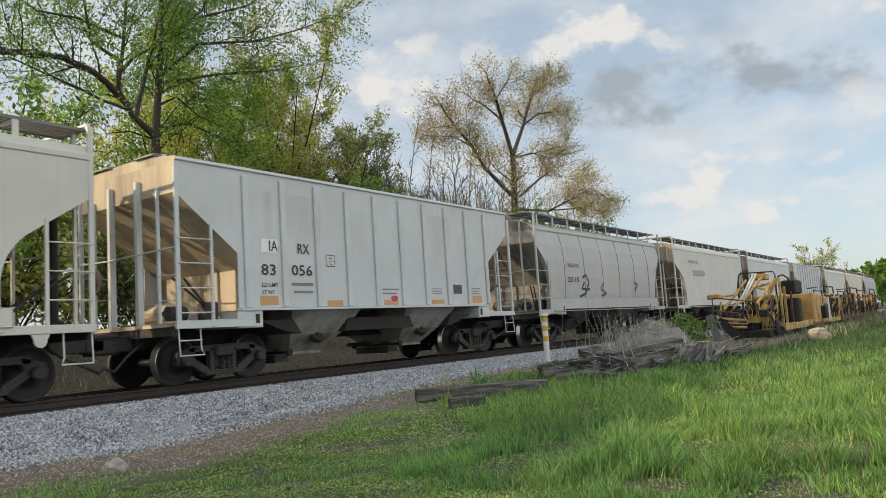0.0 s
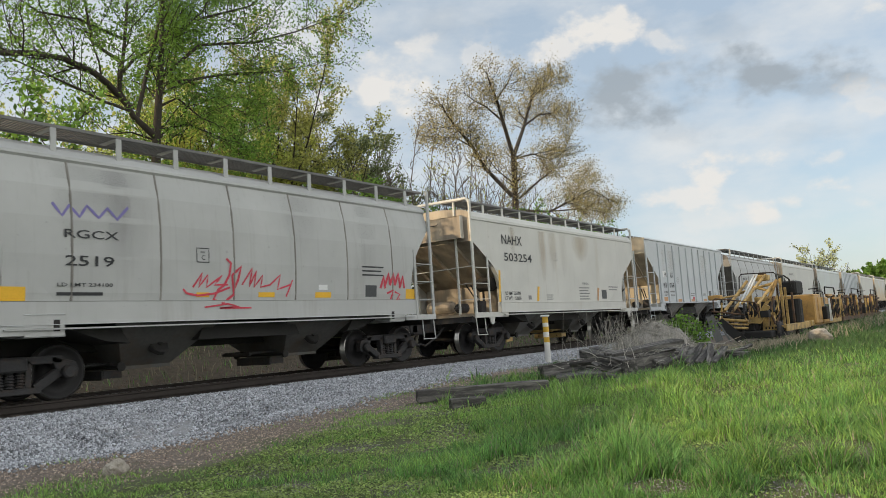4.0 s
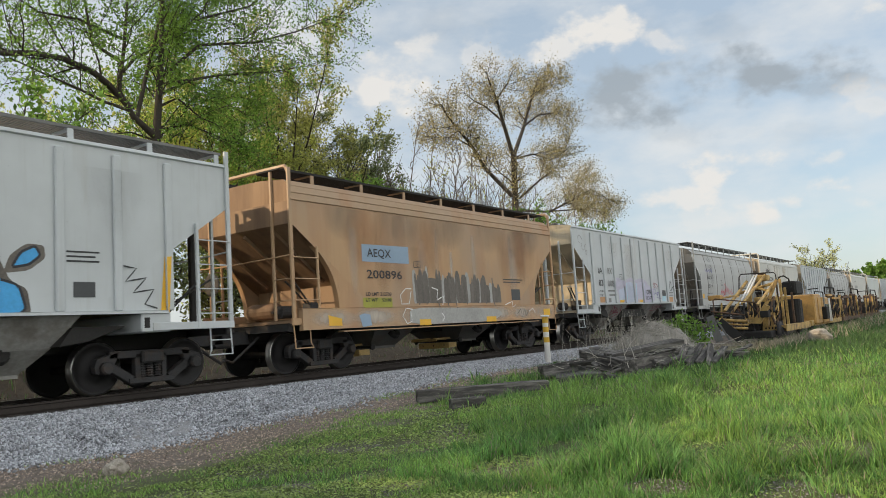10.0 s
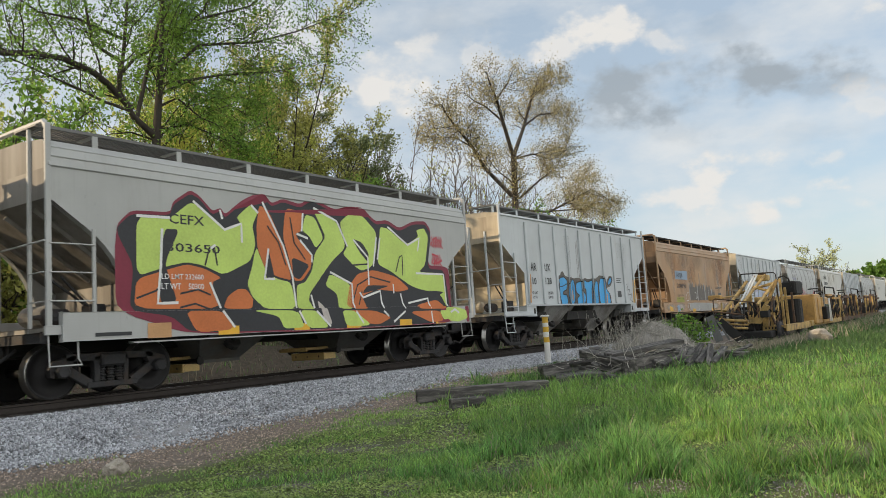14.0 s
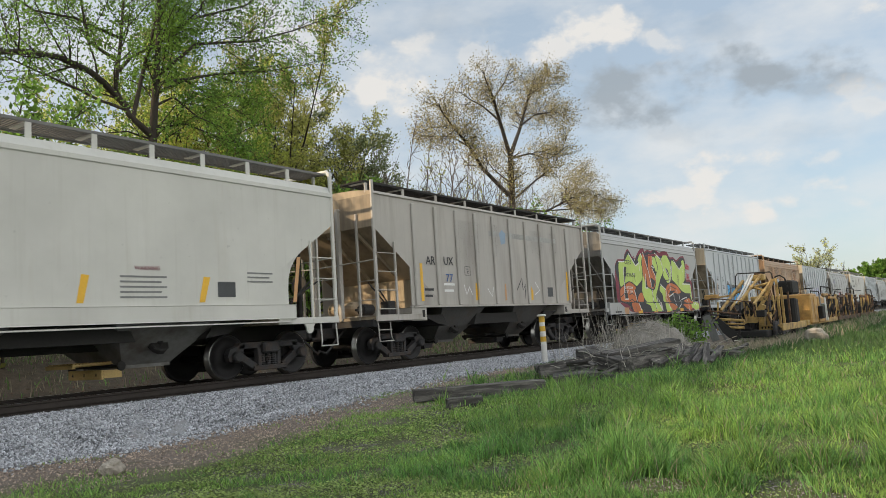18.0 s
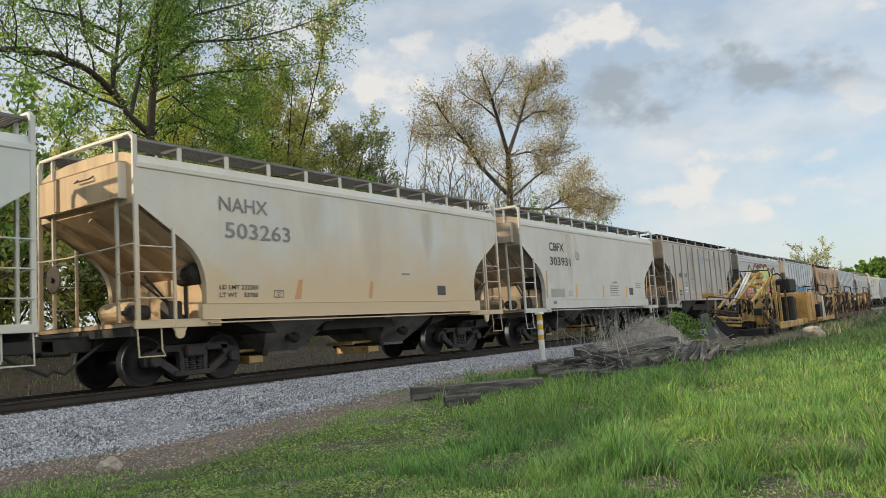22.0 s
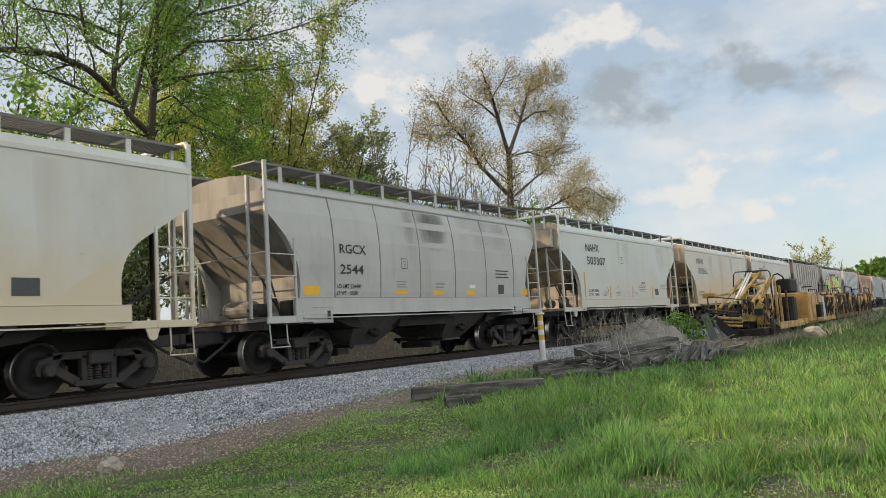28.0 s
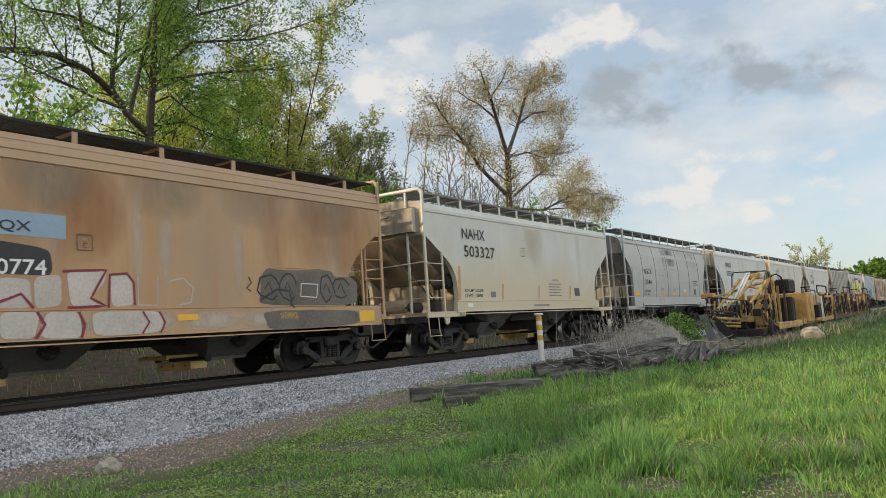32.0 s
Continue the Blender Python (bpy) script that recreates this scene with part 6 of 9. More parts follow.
# ---- track machines on the siding ----
def ballast_tamper():
    """The yellow work machine: a raked tube frame over front rails and a plough, masts and engine housing behind."""
    m = thing("track_machine", pose(30.6, 6.8, -0.40), "worn yellow track work machine with raked tube frame", "track machine")
    P = lambda name, bm, mat=M_YELLOW, lab="", own=None: part(name, bm, mat, own or m, lab)
    rod = lambda pts, r, n=7: tube(bmesh.new(), pts, r, n)
    # chassis and wheels
    for s in (-1, 1):
        P("side_beam", box(bmesh.new(), -1.5, 2.9, s * 0.92 - 0.06, s * 0.92 + 0.06, 0.36, 0.60, 0.015))
        for x in (-1.3, 1.9):
            P("wheel", lathe(bmesh.new(), [(0.10, -0.07), (0.30, -0.07), (0.36, -0.02), (0.36, 0.07), (0.10, 0.07)], 16, Matrix.Translation((x, s * 0.72, 0.36))), M_TRUCK)
        P("axle_box", box(bmesh.new(), -1.5, -1.1, s * 0.86 - 0.1, s * 0.86 + 0.1, 0.22, 0.5, 0.02), M_TRUCK)
    beam = P("front_beam", box(bmesh.new(), -1.46, -1.36, -0.92, -0.15, 0.40, 0.58, 0.012))
    for k in range(6):
        P("beam_slot", box(bmesh.new(), -1.466, -1.461, -0.84 + 0.11 * k, -0.79 + 0.11 * k, 0.46, 0.53), M_DARK, own=beam)
    # guard hoop, boom and raked frame
    P("guard_hoop", rod([(-0.4, 0.79, 1.95), (-0.4, 0.74, 2.45), (-0.4, 0.66, 2.55), (-0.4, -0.5, 2.51), (-0.4, -0.56, 2.42), (-0.4, -0.57, 2.0)], 0.022), M_DARK, "bent black guard hoop")
    P("boom", bar(bar(bmesh.new(), (-2.0, 0.40, 1.42), (-0.2, 0.24, 2.48), 0.06, 0.05), (-2.0, 0.30, 1.42), (-0.2, 0.14, 2.48), 0.06, 0.05), M_POSTW, "pale bare metal boom")
    P("raked_tube", rod([(-2.4, 0.86, 1.2), (-0.4, 0.48, 2.26)], 0.055, 8))
    P("raked_tube", rod([(-2.3, 0.62, 1.15), (-0.4, 0.30, 2.1)], 0.045, 8))
    P("raked_tube", rod([(-2.2, 0.28, 1.42), (-0.2, -0.14, 2.44)], 0.05, 8))
    P("raked_tube", rod([(-2.5, -0.30, 1.35), (-0.9, -0.62, 2.15)], 0.05, 8))
    P("cross_brace", rod([(-0.6, 0.80, 1.82), (-0.6, -0.54, 2.12)], 0.05, 8))
    P("cross_brace", rod([(-0.62, 0.40, 2.10), (-0.62, -0.40, 1.80)], 0.045, 8))
    P("swing_arm", bar(bar(bmesh.new(), (-1.3, -0.77, 2.2), (-1.3, -0.41, 1.49), 0.12, 0.10), (-1.3, -0.41, 1.49), (-1.4, 0.11, 0.76), 0.14, 0.12))
    P("pivot_block", box(bmesh.new(), -1.3, -0.9, -0.40, 0.08, 1.45, 1.63, 0.03))
    P("top_block", box(bmesh.new(), -0.3, 0.15, -0.24, 0.24, 2.24, 2.46, 0.03))
    P("top_cap", box(bmesh.new(), -0.2, 0.1, -0.12, 0.12, 2.46, 2.56, 0.02), M_RUST)
    P("signal_arm", box(bmesh.new(), -2.0, -1.6, 1.08, 1.52, 1.62, 1.80, 0.03), M_CAB, "orange end box on an arm")
    P("arm_tube", rod([(-1.8, 1.15, 1.68), (-1.2, 0.6, 1.75)], 0.035))
    # front rails
    P("front_rail", rod([(-2.8, 1.10, 0.9), (-2.6, 1.17, 1.6), (-2.6, 1.10, 1.66), (-2.6, -0.24, 1.43), (-2.6, -0.3, 1.35), (-2.5, -0.3, 0.9)], 0.022), M_RUST)
    P("front_rail", rod([(-2.8, 1.22, 1.22), (-2.8, 0.08, 1.03)], 0.028), M_RUST)
    P("front_rail", rod([(-2.85, 1.18, 1.10), (-2.85, 0.06, 0.93)], 0.022), M_TRUCK)
    P("front_rail", rod([(-2.8, 0.95, 0.92), (-2.8, 0.0, 0.80)], 0.05, 8))
    P("front_rail", rod([(-2.8, 0.90, 0.76), (-2.8, 0.0, 0.68)], 0.03, 8))
    P("front_rail", rod([(-2.8, 0.85, 0.62), (-2.8, 0.02, 0.56)], 0.045, 8))
    P("front_post", bar(bmesh.new(), (-2.7, 0.09, 1.45), (-2.7, 0.23, 0.36), 0.06), M_TRUCK)
    P("front_post", bar(bmesh.new(), (-2.7, 0.85, 1.5), (-2.7, 0.95, 0.5), 0.05), M_YELLOW)
    P("front_post", bar(bmesh.new(), (-2.6, 0.5, 1.3), (-2.6, 0.55, 0.6), 0.045), M_RUST)
    P("wedge_arm", prism(bmesh.new(), [(0.19, 0.72), (-0.19, 0.68), (-0.30, 0.85), (-0.55, 1.27), (-0.42, 1.34), (-0.12, 0.98)], 0, -1.95, -1.75))
    for y0, y1 in ((-0.41, -0.20), (-0.62, -0.47)):
        P("tool_holder", prism(bmesh.new(), [(y0 + 0.02, 0.56), (y1 - 0.02, 0.56), (y1, 0.94), (y0, 0.94)], 0, -1.65, -1.45))
    P("plough_wing", bar(bmesh.new(), (-3.0, 0.92, 0.86), (-2.9, 0.22, 0.14), 0.05, 0.30), M_DARK, "dark steel plough wing")
    P("plough_edge", bar(bmesh.new(), (-3.05, 0.98, 0.92), (-2.95, 0.60, 0.12), 0.05, 0.07), M_GALV, "grey worn plough edge")
    P("plough_plate", bar(bmesh.new(), (-3.1, 1.2, 1.06), (-3.05, 0.95, 0.16), 0.05, 0.26), M_GALV, "grey steel plough plate")
    # masts, cylinders and tangle between
    for x, y, z0, z1, w in ((-0.2, -0.30, 0.5, 1.55, 0.10), (0.0, -0.60, 0.5, 2.28, 0.09), (0.1, -0.45, 0.5, 2.1, 0.06), (0.4, -0.66, 0.5, 1.95, 0.09), (0.5, -0.86, 0.5, 1.75, 0.07), (0.2, 0.55, 0.5, 2.0, 0.10), (0.6, 0.75, 0.5, 1.9, 0.09)):
        P("mast", box(bmesh.new(), x - w / 2, x + w / 2, y - w / 2, y + w / 2, z0, z1, 0.012), M_YELLOW if w > 0.08 else M_RUST)
    rng = random.Random(71)
    for k in range(26):
        x, y = rng.uniform(-2.3, 0.3), rng.uniform(-0.75, 0.85)
        z = rng.uniform(0.5, 1.25)
        mat = (M_YELLOW, M_RUST, M_YELLOW, M_TRUCK)[k % 4]
        P("cylinder", rod([(x, y, z), (x + rng.uniform(0.1, 0.6), y + rng.uniform(-0.3, 0.3), z + rng.uniform(0.15, 0.6))], rng.uniform(0.018, 0.045)), mat)
    for k in range(14):
        x, y, z = rng.uniform(-2.2, 0.3), rng.uniform(-0.7, 0.8), rng.uniform(0.40, 1.15)
        a, b, c = rng.uniform(0.06, 0.2), rng.uniform(0.06, 0.18), rng.uniform(0.06, 0.22)
        P("tool_head", box(bmesh.new(), x - a, x + a, y - b, y + b, z - c, z + c, 0.02), M_TRUCK if k % 3 else M_DARK)
    for k in range(10):
        x, y, z = rng.uniform(-2.0, 0.4), rng.uniform(-0.8, 0.6), rng.uniform(0.8, 1.6)
        P("hose", rod([(x, y, z), (x + 0.15, y - 0.12, z + 0.22), (x + 0.35, y - 0.08, z + 0.12), (x + 0.45, y, z - 0.25)], 0.016, 5), M_DARK)
    P("under_tool", box(bmesh.new(), -2.3, 0.4, -0.6, 0.7, 0.18, 0.42, 0.03), M_DARK)
    # engine end
    P("engine", box(bmesh.new(), 0.7, 2.7, -0.80, 0.80, 0.5, 1.5, 0.05), M_DARK, "black grimy engine block")
    P("engine_cowl", box(bmesh.new(), 0.6, 1.9, -1.02, -0.52, 1.66, 2.18, 0.06), M_DARK, "blue-black engine cowl")
    P("muffler", rod([(0.9, -0.88, 0.6), (0.9, -0.88, 1.5)], 0.17, 10), M_DARK)
    P("hose", rod([(0.2, -0.48, 2.2), (0.2, -0.55, 2.34), (0.2, -0.71, 2.38), (0.25, -0.86, 2.25), (0.4, -0.9, 1.9)], 0.03), M_DARK)


ballast_tamper()


def cab_machine(x0, label, cab):
    m = thing("track_machine", pose(x0, 6.8, -0.40), label, "track machine")
    P = lambda name, bm, mat=M_YELLOW, lab="", own=None: part(name, bm, mat, own or m, lab)
    P("frame", box(bmesh.new(), -0.2, 7.6, -1.0, 1.0, 0.4, 0.62, 0.02), M_YELLOW if cab else M_RUST)
    if cab:
        cab_body = P("cab", box(box(bmesh.new(), 0.3, 1.7, -1.1, 1.1, 0.45, 1.68, 0.05), 2.0, 3.6, -1.1, 1.1, 0.45, 1.56, 0.05), M_CAB)
        P("cab_link", box(bmesh.new(), 1.7, 2.0, -0.9, 0.9, 0.5, 1.3, 0.02), M_DARK)
        P("a_frame", bar(bar(bmesh.new(), (3.75, -1.05, 0.5), (3.95, -1.05, 1.5), 0.09), (4.25, -1.05, 0.5), (4.0, -1.05, 1.5), 0.09), M_POSTW, "pale grey steel frame")
        P("cab_door", box(bmesh.new(), 0.9, 1.6, -1.125, -1.095, 0.65, 1.55, 0.01), M_CAB, own=cab_body)
        P("cab_window", box(bmesh.new(), 2.6, 3.4, -1.13, -1.095, 0.7, 1.25, 0.01), M_GLASS, own=cab_body)
        P("cab_panel", box(bmesh.new(), 2.3, 2.55, -1.125, -1.095, 0.6, 1.7, 0.01), M_GALV, own=cab_body)
        P("side_tank", box(bmesh.new(), 1.7, 2.25, -1.3, -1.1, 0.62, 1.15, 0.03), M_DARK)
    for k in range(5 if cab else 8):
        x = (3.9 if cab else 0.2) + 0.85 * k + 0.3 * math.sin(5.0 * k + x0)
        for s in (-1, 1):
            P("upright", bar(bmesh.new(), (x, s * 1.0, 0.6), (x + 0.5 * math.sin(3.0 * k + x0), s * 1.0, 1.66), 0.08), M_RUST if k % 2 else M_YELLOW)
        P("work_head", box(bmesh.new(), x - 0.12, x + 0.12, -0.5, 0.5, 0.62, 0.85 + 0.2 * (k % 3), 0.03), M_RUST if k % 2 else M_TRUCK)
        P("hose", tube(bmesh.new(), [(x, -0.98, 0.7), (x + 0.25, -1.12, 1.0 + 0.2 * math.sin(k)), (x + 0.5, -1.0, 0.75)], 0.03, 5), M_DARK)
        P("work_head", box(bmesh.new(), x - 0.2, x + 0.15, -0.98, -0.6, 0.62, 1.0 + 0.22 * math.sin(2.2 * k), 0.03), M_RUST if k % 3 else M_DARK)
        P("cylinder", tube(bmesh.new(), [(x + 0.3, -0.95, 0.7), (x + 0.15, -0.95, 1.65)], 0.045, 8), M_TRUCK)
    for s in (-1, 1):
        for xa, xb, zt in ((3.9, 5.2, 1.70), (5.6, 7.4, 1.56)) if cab else ((0.1, 2.4, 1.62), (3.0, 4.6, 1.74), (5.3, 7.3, 1.54)):
            P("top_rail", box(bmesh.new(), xa, xb, s * 1.0 - 0.05, s * 1.0 + 0.05, zt - 0.1, zt, 0.01), M_CAB if cab else M_RUST)
        P("grab_rail", tube(bmesh.new(), [(4.2, s * 0.9, 1.7), (4.3, s * 0.9, 2.02), (6.8, s * 0.9, 2.0), (6.9, s * 0.9, 1.7)], 0.03, 6), M_DARK)
        for x in (1.0, 6.2):
            P("wheel", lathe(bmesh.new(), [(0.10, -0.07), (0.30, -0.07), (0.36, -0.02), (0.36, 0.07), (0.10, 0.07)], 16, Matrix.Translation((x, s * 0.72, 0.36))), M_TRUCK)
    P("steering_wheel", tube(bmesh.new(), [(4.4 + 0.2 * math.cos(a), -0.4 + 0.2 * math.sin(a), 1.98) for a in np.linspace(0, 6.28, 13)], 0.02, 5), M_DARK)


cab_machine(33.9, "yellow track machine with boxy cab and open frame", True)
cab_machine(42.2, "rusty yellow track machine with open work frame", False)
cab_machine(50.6, "rusty yellow track machine with open work frame", False)


# ---- lettering, reflectors and graffiti on the near sides ----
def paint_mat(name, base, vary=0.18):
    return material(name, base, vary, 5, 0.55, bump=0.05)


M_RED = paint_mat("red_spray", (0.52, 0.04, 0.07))
M_MAROON = paint_mat("maroon_spray", (0.20, 0.02, 0.045))
M_VIOLET = paint_mat("violet_spray", (0.17, 0.15, 0.38))
M_PINKISH = paint_mat("faded_pink_paint", (0.46, 0.45, 0.55))
M_PASTEL = paint_mat("faded_blue_paint", (0.46, 0.51, 0.63))
M_LILAC = paint_mat("faded_lilac_paint", (0.49, 0.48, 0.60))
M_AQUA = paint_mat("faded_aqua_paint", (0.40, 0.60, 0.70))
M_YGREEN = paint_mat("dull_green_paint", (0.33, 0.33, 0.05))
M_SOOT = paint_mat("sooty_black_paint", (0.125, 0.11, 0.095), 0.5)
M_GREYPAINT = paint_mat("grey_cover_paint", (0.36, 0.36, 0.345), 0.3)
M_BLUE = paint_mat("bright_blue_spray", (0.06, 0.36, 0.72))
M_BLACKP = paint_mat("black_spray", (0.022, 0.024, 0.03), 0.3)
M_LIME = paint_mat("lime_spray", (0.50, 0.66, 0.15))
M_ORANGEP = paint_mat("orange_spray", (0.56, 0.16, 0.045))
M_PALEP = paint_mat("pale_grey_spray", (0.50, 0.46, 0.43), 0.25)
M_BLUEINK = paint_mat("blue_stencil", (0.06, 0.12, 0.32))
ALL_STYLES = [s[0] for s in SPECS] + [s[0] for s in AHEAD]


def T(i, text, x0, x1, z0, z1, mat):
    lettering(CARS[i], ALL_STYLES[i], text, x0, x1, min(z0, z1), max(z0, z1), mat)


def R(i, x0, x1, z0, z1, mat, name):
    decal(CARS[i], ALL_STYLES[i], rect(x0, x1, min(z0, z1), max(z0, z1)), mat, name, 0.006)


def B(i, x0, x1, z0, z1, n, mat):
    """Lines of small writing as bars."""
    h = abs(z1 - z0) / (2 * n - 1)
    for k in range(n):
        z = max(z0, z1) - 2 * k * h
        decal(CARS[i], ALL_STYLES[i], rect(x0, x1 - (0.12 * (x1 - x0) if k % 2 else 0), z - h * 0.75, z), mat, "stencil_line", 0.006)


def F(i, x0, x1, z0, z1, mat):
    """A thin square stencil frame with a mark inside."""
    z0, z1, w = min(z0, z1), max(z0, z1), 0.018
    S(i, [(x0, z0), (x1, z0), (x1, z1), (x0, z1), (x0, z0)], mat, w, 0.006)
    R(i, x0 + 0.3 * (x1 - x0), x0 + 0.7 * (x1 - x0), z0 + 0.65 * (z1 - z0), z0 + 0.78 * (z1 - z0), M_FADED_INK, "stencil_line")
    T(i, "C", x0 + 0.36 * (x1 - x0), x0 + 0.66 * (x1 - x0), z0 + 0.15 * (z1 - z0), z0 + 0.5 * (z1 - z0), mat)


def round_off(pts, passes=2):
    """Corner cutting, which softens a painted outline."""
    for _ in range(passes):
        q = []
        for (ax, az), (bx, bz) in zip(pts, pts[1:] + pts[:1]):
            q += [(0.86 * ax + 0.14 * bx, 0.86 * az + 0.14 * bz), (0.14 * ax + 0.86 * bx, 0.14 * az + 0.86 * bz)]
        pts = q
    return pts


def P(i, pts, mat, lift):
    soft = mat not in (M_STRIPE_Y, M_STRIPE_O, M_BLUEPATCH)
    shape = round_off(pts) if soft else pts
    decal(CARS[i], ALL_STYLES[i], shape, mat, "graffiti_shape" if soft else "reflector", lift)
    if mat is M_BLUE:
        S(i, shape + shape[:1], M_BLACKP, 0.04, lift + 0.003)


def S(i, pts, mat, w, lift):
    """A sprayed or stencilled line."""
    style, st = ALL_STYLES[i], STYLE[ALL_STYLES[i]]
    bm = bmesh.new()
    fine = [pts[0]]
    for (ax, az), (bx, bz) in zip(pts, pts[1:]):
        n = max(1, int(math.hypot(bx - ax, bz - az) / 0.12))
        fine += [(ax + (bx - ax) * k / n, az + (bz - az) * k / n) for k in range(1, n + 1)]
    prev = None
    for k, (x, z) in enumerate(fine):
        (ax, az), (bx, bz) = fine[max(k - 1, 0)], fine[min(k + 1, len(fine) - 1)]
        d = math.hypot(bx - ax, bz - az) or 1.0
        nx, nz = -(bz - az) / d * w / 2, (bx - ax) / d * w / 2
        y = side_y(style, max(z, st["prof"][0][1]))
        if style.startswith("ribbed") and any(abs(x - r) < RIB_HALF + 0.01 for r in RIBS):
            y = 1.612
        if not style.startswith("ribbed") and z < st["sill"][1]:
            y = 1.655 if style != "round" else 1.61
        cur = [bm.verts.new((x + nx, -y - lift, z + nz)), bm.verts.new((x - nx, -y - lift, z - nz))]
        if prev:
            bm.faces.new((prev[0], prev[1], cur[1], cur[0]))
        prev = cur
    part("spray_line", bm, mat, CARS[i])


SMUDGE, STAINS = {}, []


def smudge_mat(colour, alpha, fall):
    key = (colour, alpha, fall)
    if key not in SMUDGE:
        m = bpy.data.materials.new("stain")
        m.use_nodes = True
        nt = m.node_tree
        gen = nt.nodes.new("ShaderNodeTexCoord").outputs["Generated"]
        sep = nt.nodes.new("ShaderNodeSeparateXYZ")
        nt.links.new(gen, sep.inputs[0])

        def mth(op, a, b):
            n = nt.nodes.new("ShaderNodeMath")
            n.operation = op
            for k, v in enumerate((a, b)):
                if isinstance(v, (int, float)):
                    n.inputs[k].default_value = v
                else:
                    nt.links.new(v, n.inputs[k])
            return n.outputs[0]
        dx = mth("MULTIPLY", mth("ABSOLUTE", mth("SUBTRACT", sep.outputs["X"], 0.5), 0), 2.0)
        dz = mth("MULTIPLY", mth("ABSOLUTE", mth("SUBTRACT", sep.outputs["Z"], 1.0 - fall), 0), 1.0 / max(fall, 1 - fall))
        soft = mth("SUBTRACT", 1.0, mth("ADD", mth("MULTIPLY", dx, dx), mth("MULTIPLY", dz, dz)))
        grain = noise_node(nt, coords(nt), 1.0, 6, 0.65, stretch=(5.0, 1.0, 1.6))
        f = mth("MULTIPLY", mth("MULTIPLY", soft, alpha), mth("MULTIPLY", grain, 2.0))
        f = mth("MINIMUM", mth("MAXIMUM", f, 0.0), 0.92)
        b = nt.nodes["Principled BSDF"]
        b.inputs["Base Color"].default_value = (*colour, 1)
        b.inputs["Roughness"].default_value = 0.75
        nt.links.new(f, b.inputs["Alpha"])
        SMUDGE[key] = m
    return SMUDGE[key]


def G(i, x0, x1, z0, z1, colour, alpha, fall=0.5):
    """A soft-edged stain on the side sheet."""
    decal(CARS[i], ALL_STYLES[i], rect(x0, x1, z0, z1), smudge_mat(colour, round(alpha, 1), fall), "stain", 0.0015 + 0.0003 * (len(STAINS) % 9))
    STAINS.append(i)


def H(i, pts, mat, w):
    """A sprayed line on the sloping flank of a hopper."""
    top = STYLE[ALL_STYLES[i]]["sill"][0] + 0.03
    bm = bmesh.new()
    for (ax, az), (bx, bz) in zip(pts, pts[1:]):
        ya, yb = (-float(np.interp(z, [0.46, 0.84, top], [0.62, 1.05, 1.46])) - 0.012 for z in (az, bz))
        d = math.hypot(bx - ax, bz - az) or 1.0
        nx, nz = -(bz - az) / d * w / 2, (bx - ax) / d * w / 2
        bm.faces.new([bm.verts.new(v) for v in ((ax + nx, ya - nz, az + nz), (ax - nx, ya + nz, az - nz), (bx - nx, yb + nz, bz - nz), (bx + nx, yb - nz, bz + nz))])
    part("spray_line", bm, mat, CARS[i])


# light grey ribbed car at the start
R(0, -3.96, -3.5, 2.53, 2.81, M_WHITE, "painted_patch")
T(0, "IA", -3.74, -3.5, 2.56, 2.78, M_INK)
T(0, "RX", -2.94, -2.59, 2.54, 2.76, M_INK)
T(0, "83", -3.97, -3.58, 2.06, 2.29, M_INK)
T(0, "056", -3.14, -2.53, 2.07, 2.3, M_INK)
T(0, "LD LMT", -3.96, -3.53, 1.82, 1.91, M_INK)
T(0, "LT WT", -3.96, -3.63, 1.68, 1.76, M_INK)
B(0, -3.15, -2.52, 1.83, 1.92, 1, M_FADED_INK)
B(0, -3.1, -2.53, 1.68, 1.75, 1, M_FADED_INK)
R(0, -4.02, -3.53, 1.45, 1.64, M_STRIPE_O, "reflector")
F(0, -2.08, -1.81, 2.3, 2.55, M_INK)
R(0, -2.1, -1.59, 1.41, 1.54, M_STRIPE_O, "reflector")
R(0, -0.14, 0.41, 1.42, 1.54, M_STRIPE_O, "reflector")
R(0, 1.82, 2.39, 1.43, 1.54, M_STRIPE_O, "reflector")
R(0, 3.78, 4.27, 1.44, 1.65, M_STRIPE_O, "reflector")
B(0, -0.19, 0.46, 1.67, 1.82, 2, M_FADED_INK)
B(0, 1.85, 2.33, 1.68, 1.84, 3, M_FADED_INK)
R(0, 2.85, 3.27, 1.7, 1.95, M_PLATE, "data_panel")
B(0, 3.73, 4.22, 1.69, 1.86, 3, M_FADED_INK)
P(0, [(0.12, 1.6), (0.21, 1.65), (0.36, 1.65), (0.41, 1.59), (0.35, 1.51), (0.17, 1.5)], M_RED, 0.0083)
# white car
T(1, "NAHX", -4.45, -3.21, 3.25, 3.54, M_INK)
T(1, "503254", -4.37, -2.64, 2.73, 2.99, M_INK)
P(1, [(-4.75, 2.44), (-4.64, 2.43), (-4.72, 1.48), (-4.83, 1.49)], M_STRIPE_Y, 0.0056)
P(1, [(-2.37, 1.97), (-2.24, 1.97), (-2.32, 1.52), (-2.47, 1.49)], M_STRIPE_Y, 0.0059)
P(1, [(2.32, 1.98), (2.48, 1.96), (2.34, 1.5), (2.23, 1.5)], M_STRIPE_O, 0.0062)
T(1, "LD LMT 232700", -4.44, -3.49, 1.7, 1.8, M_INK)
T(1, "LT WT    53300", -4.47, -3.5, 1.54, 1.65, M_INK)
F(1, -1.03, -0.8, 2.88, 3.12, M_FADED_INK)
R(1, -3.02, -2.82, 1.55, 1.68, M_FADED_INK, "data_panel")
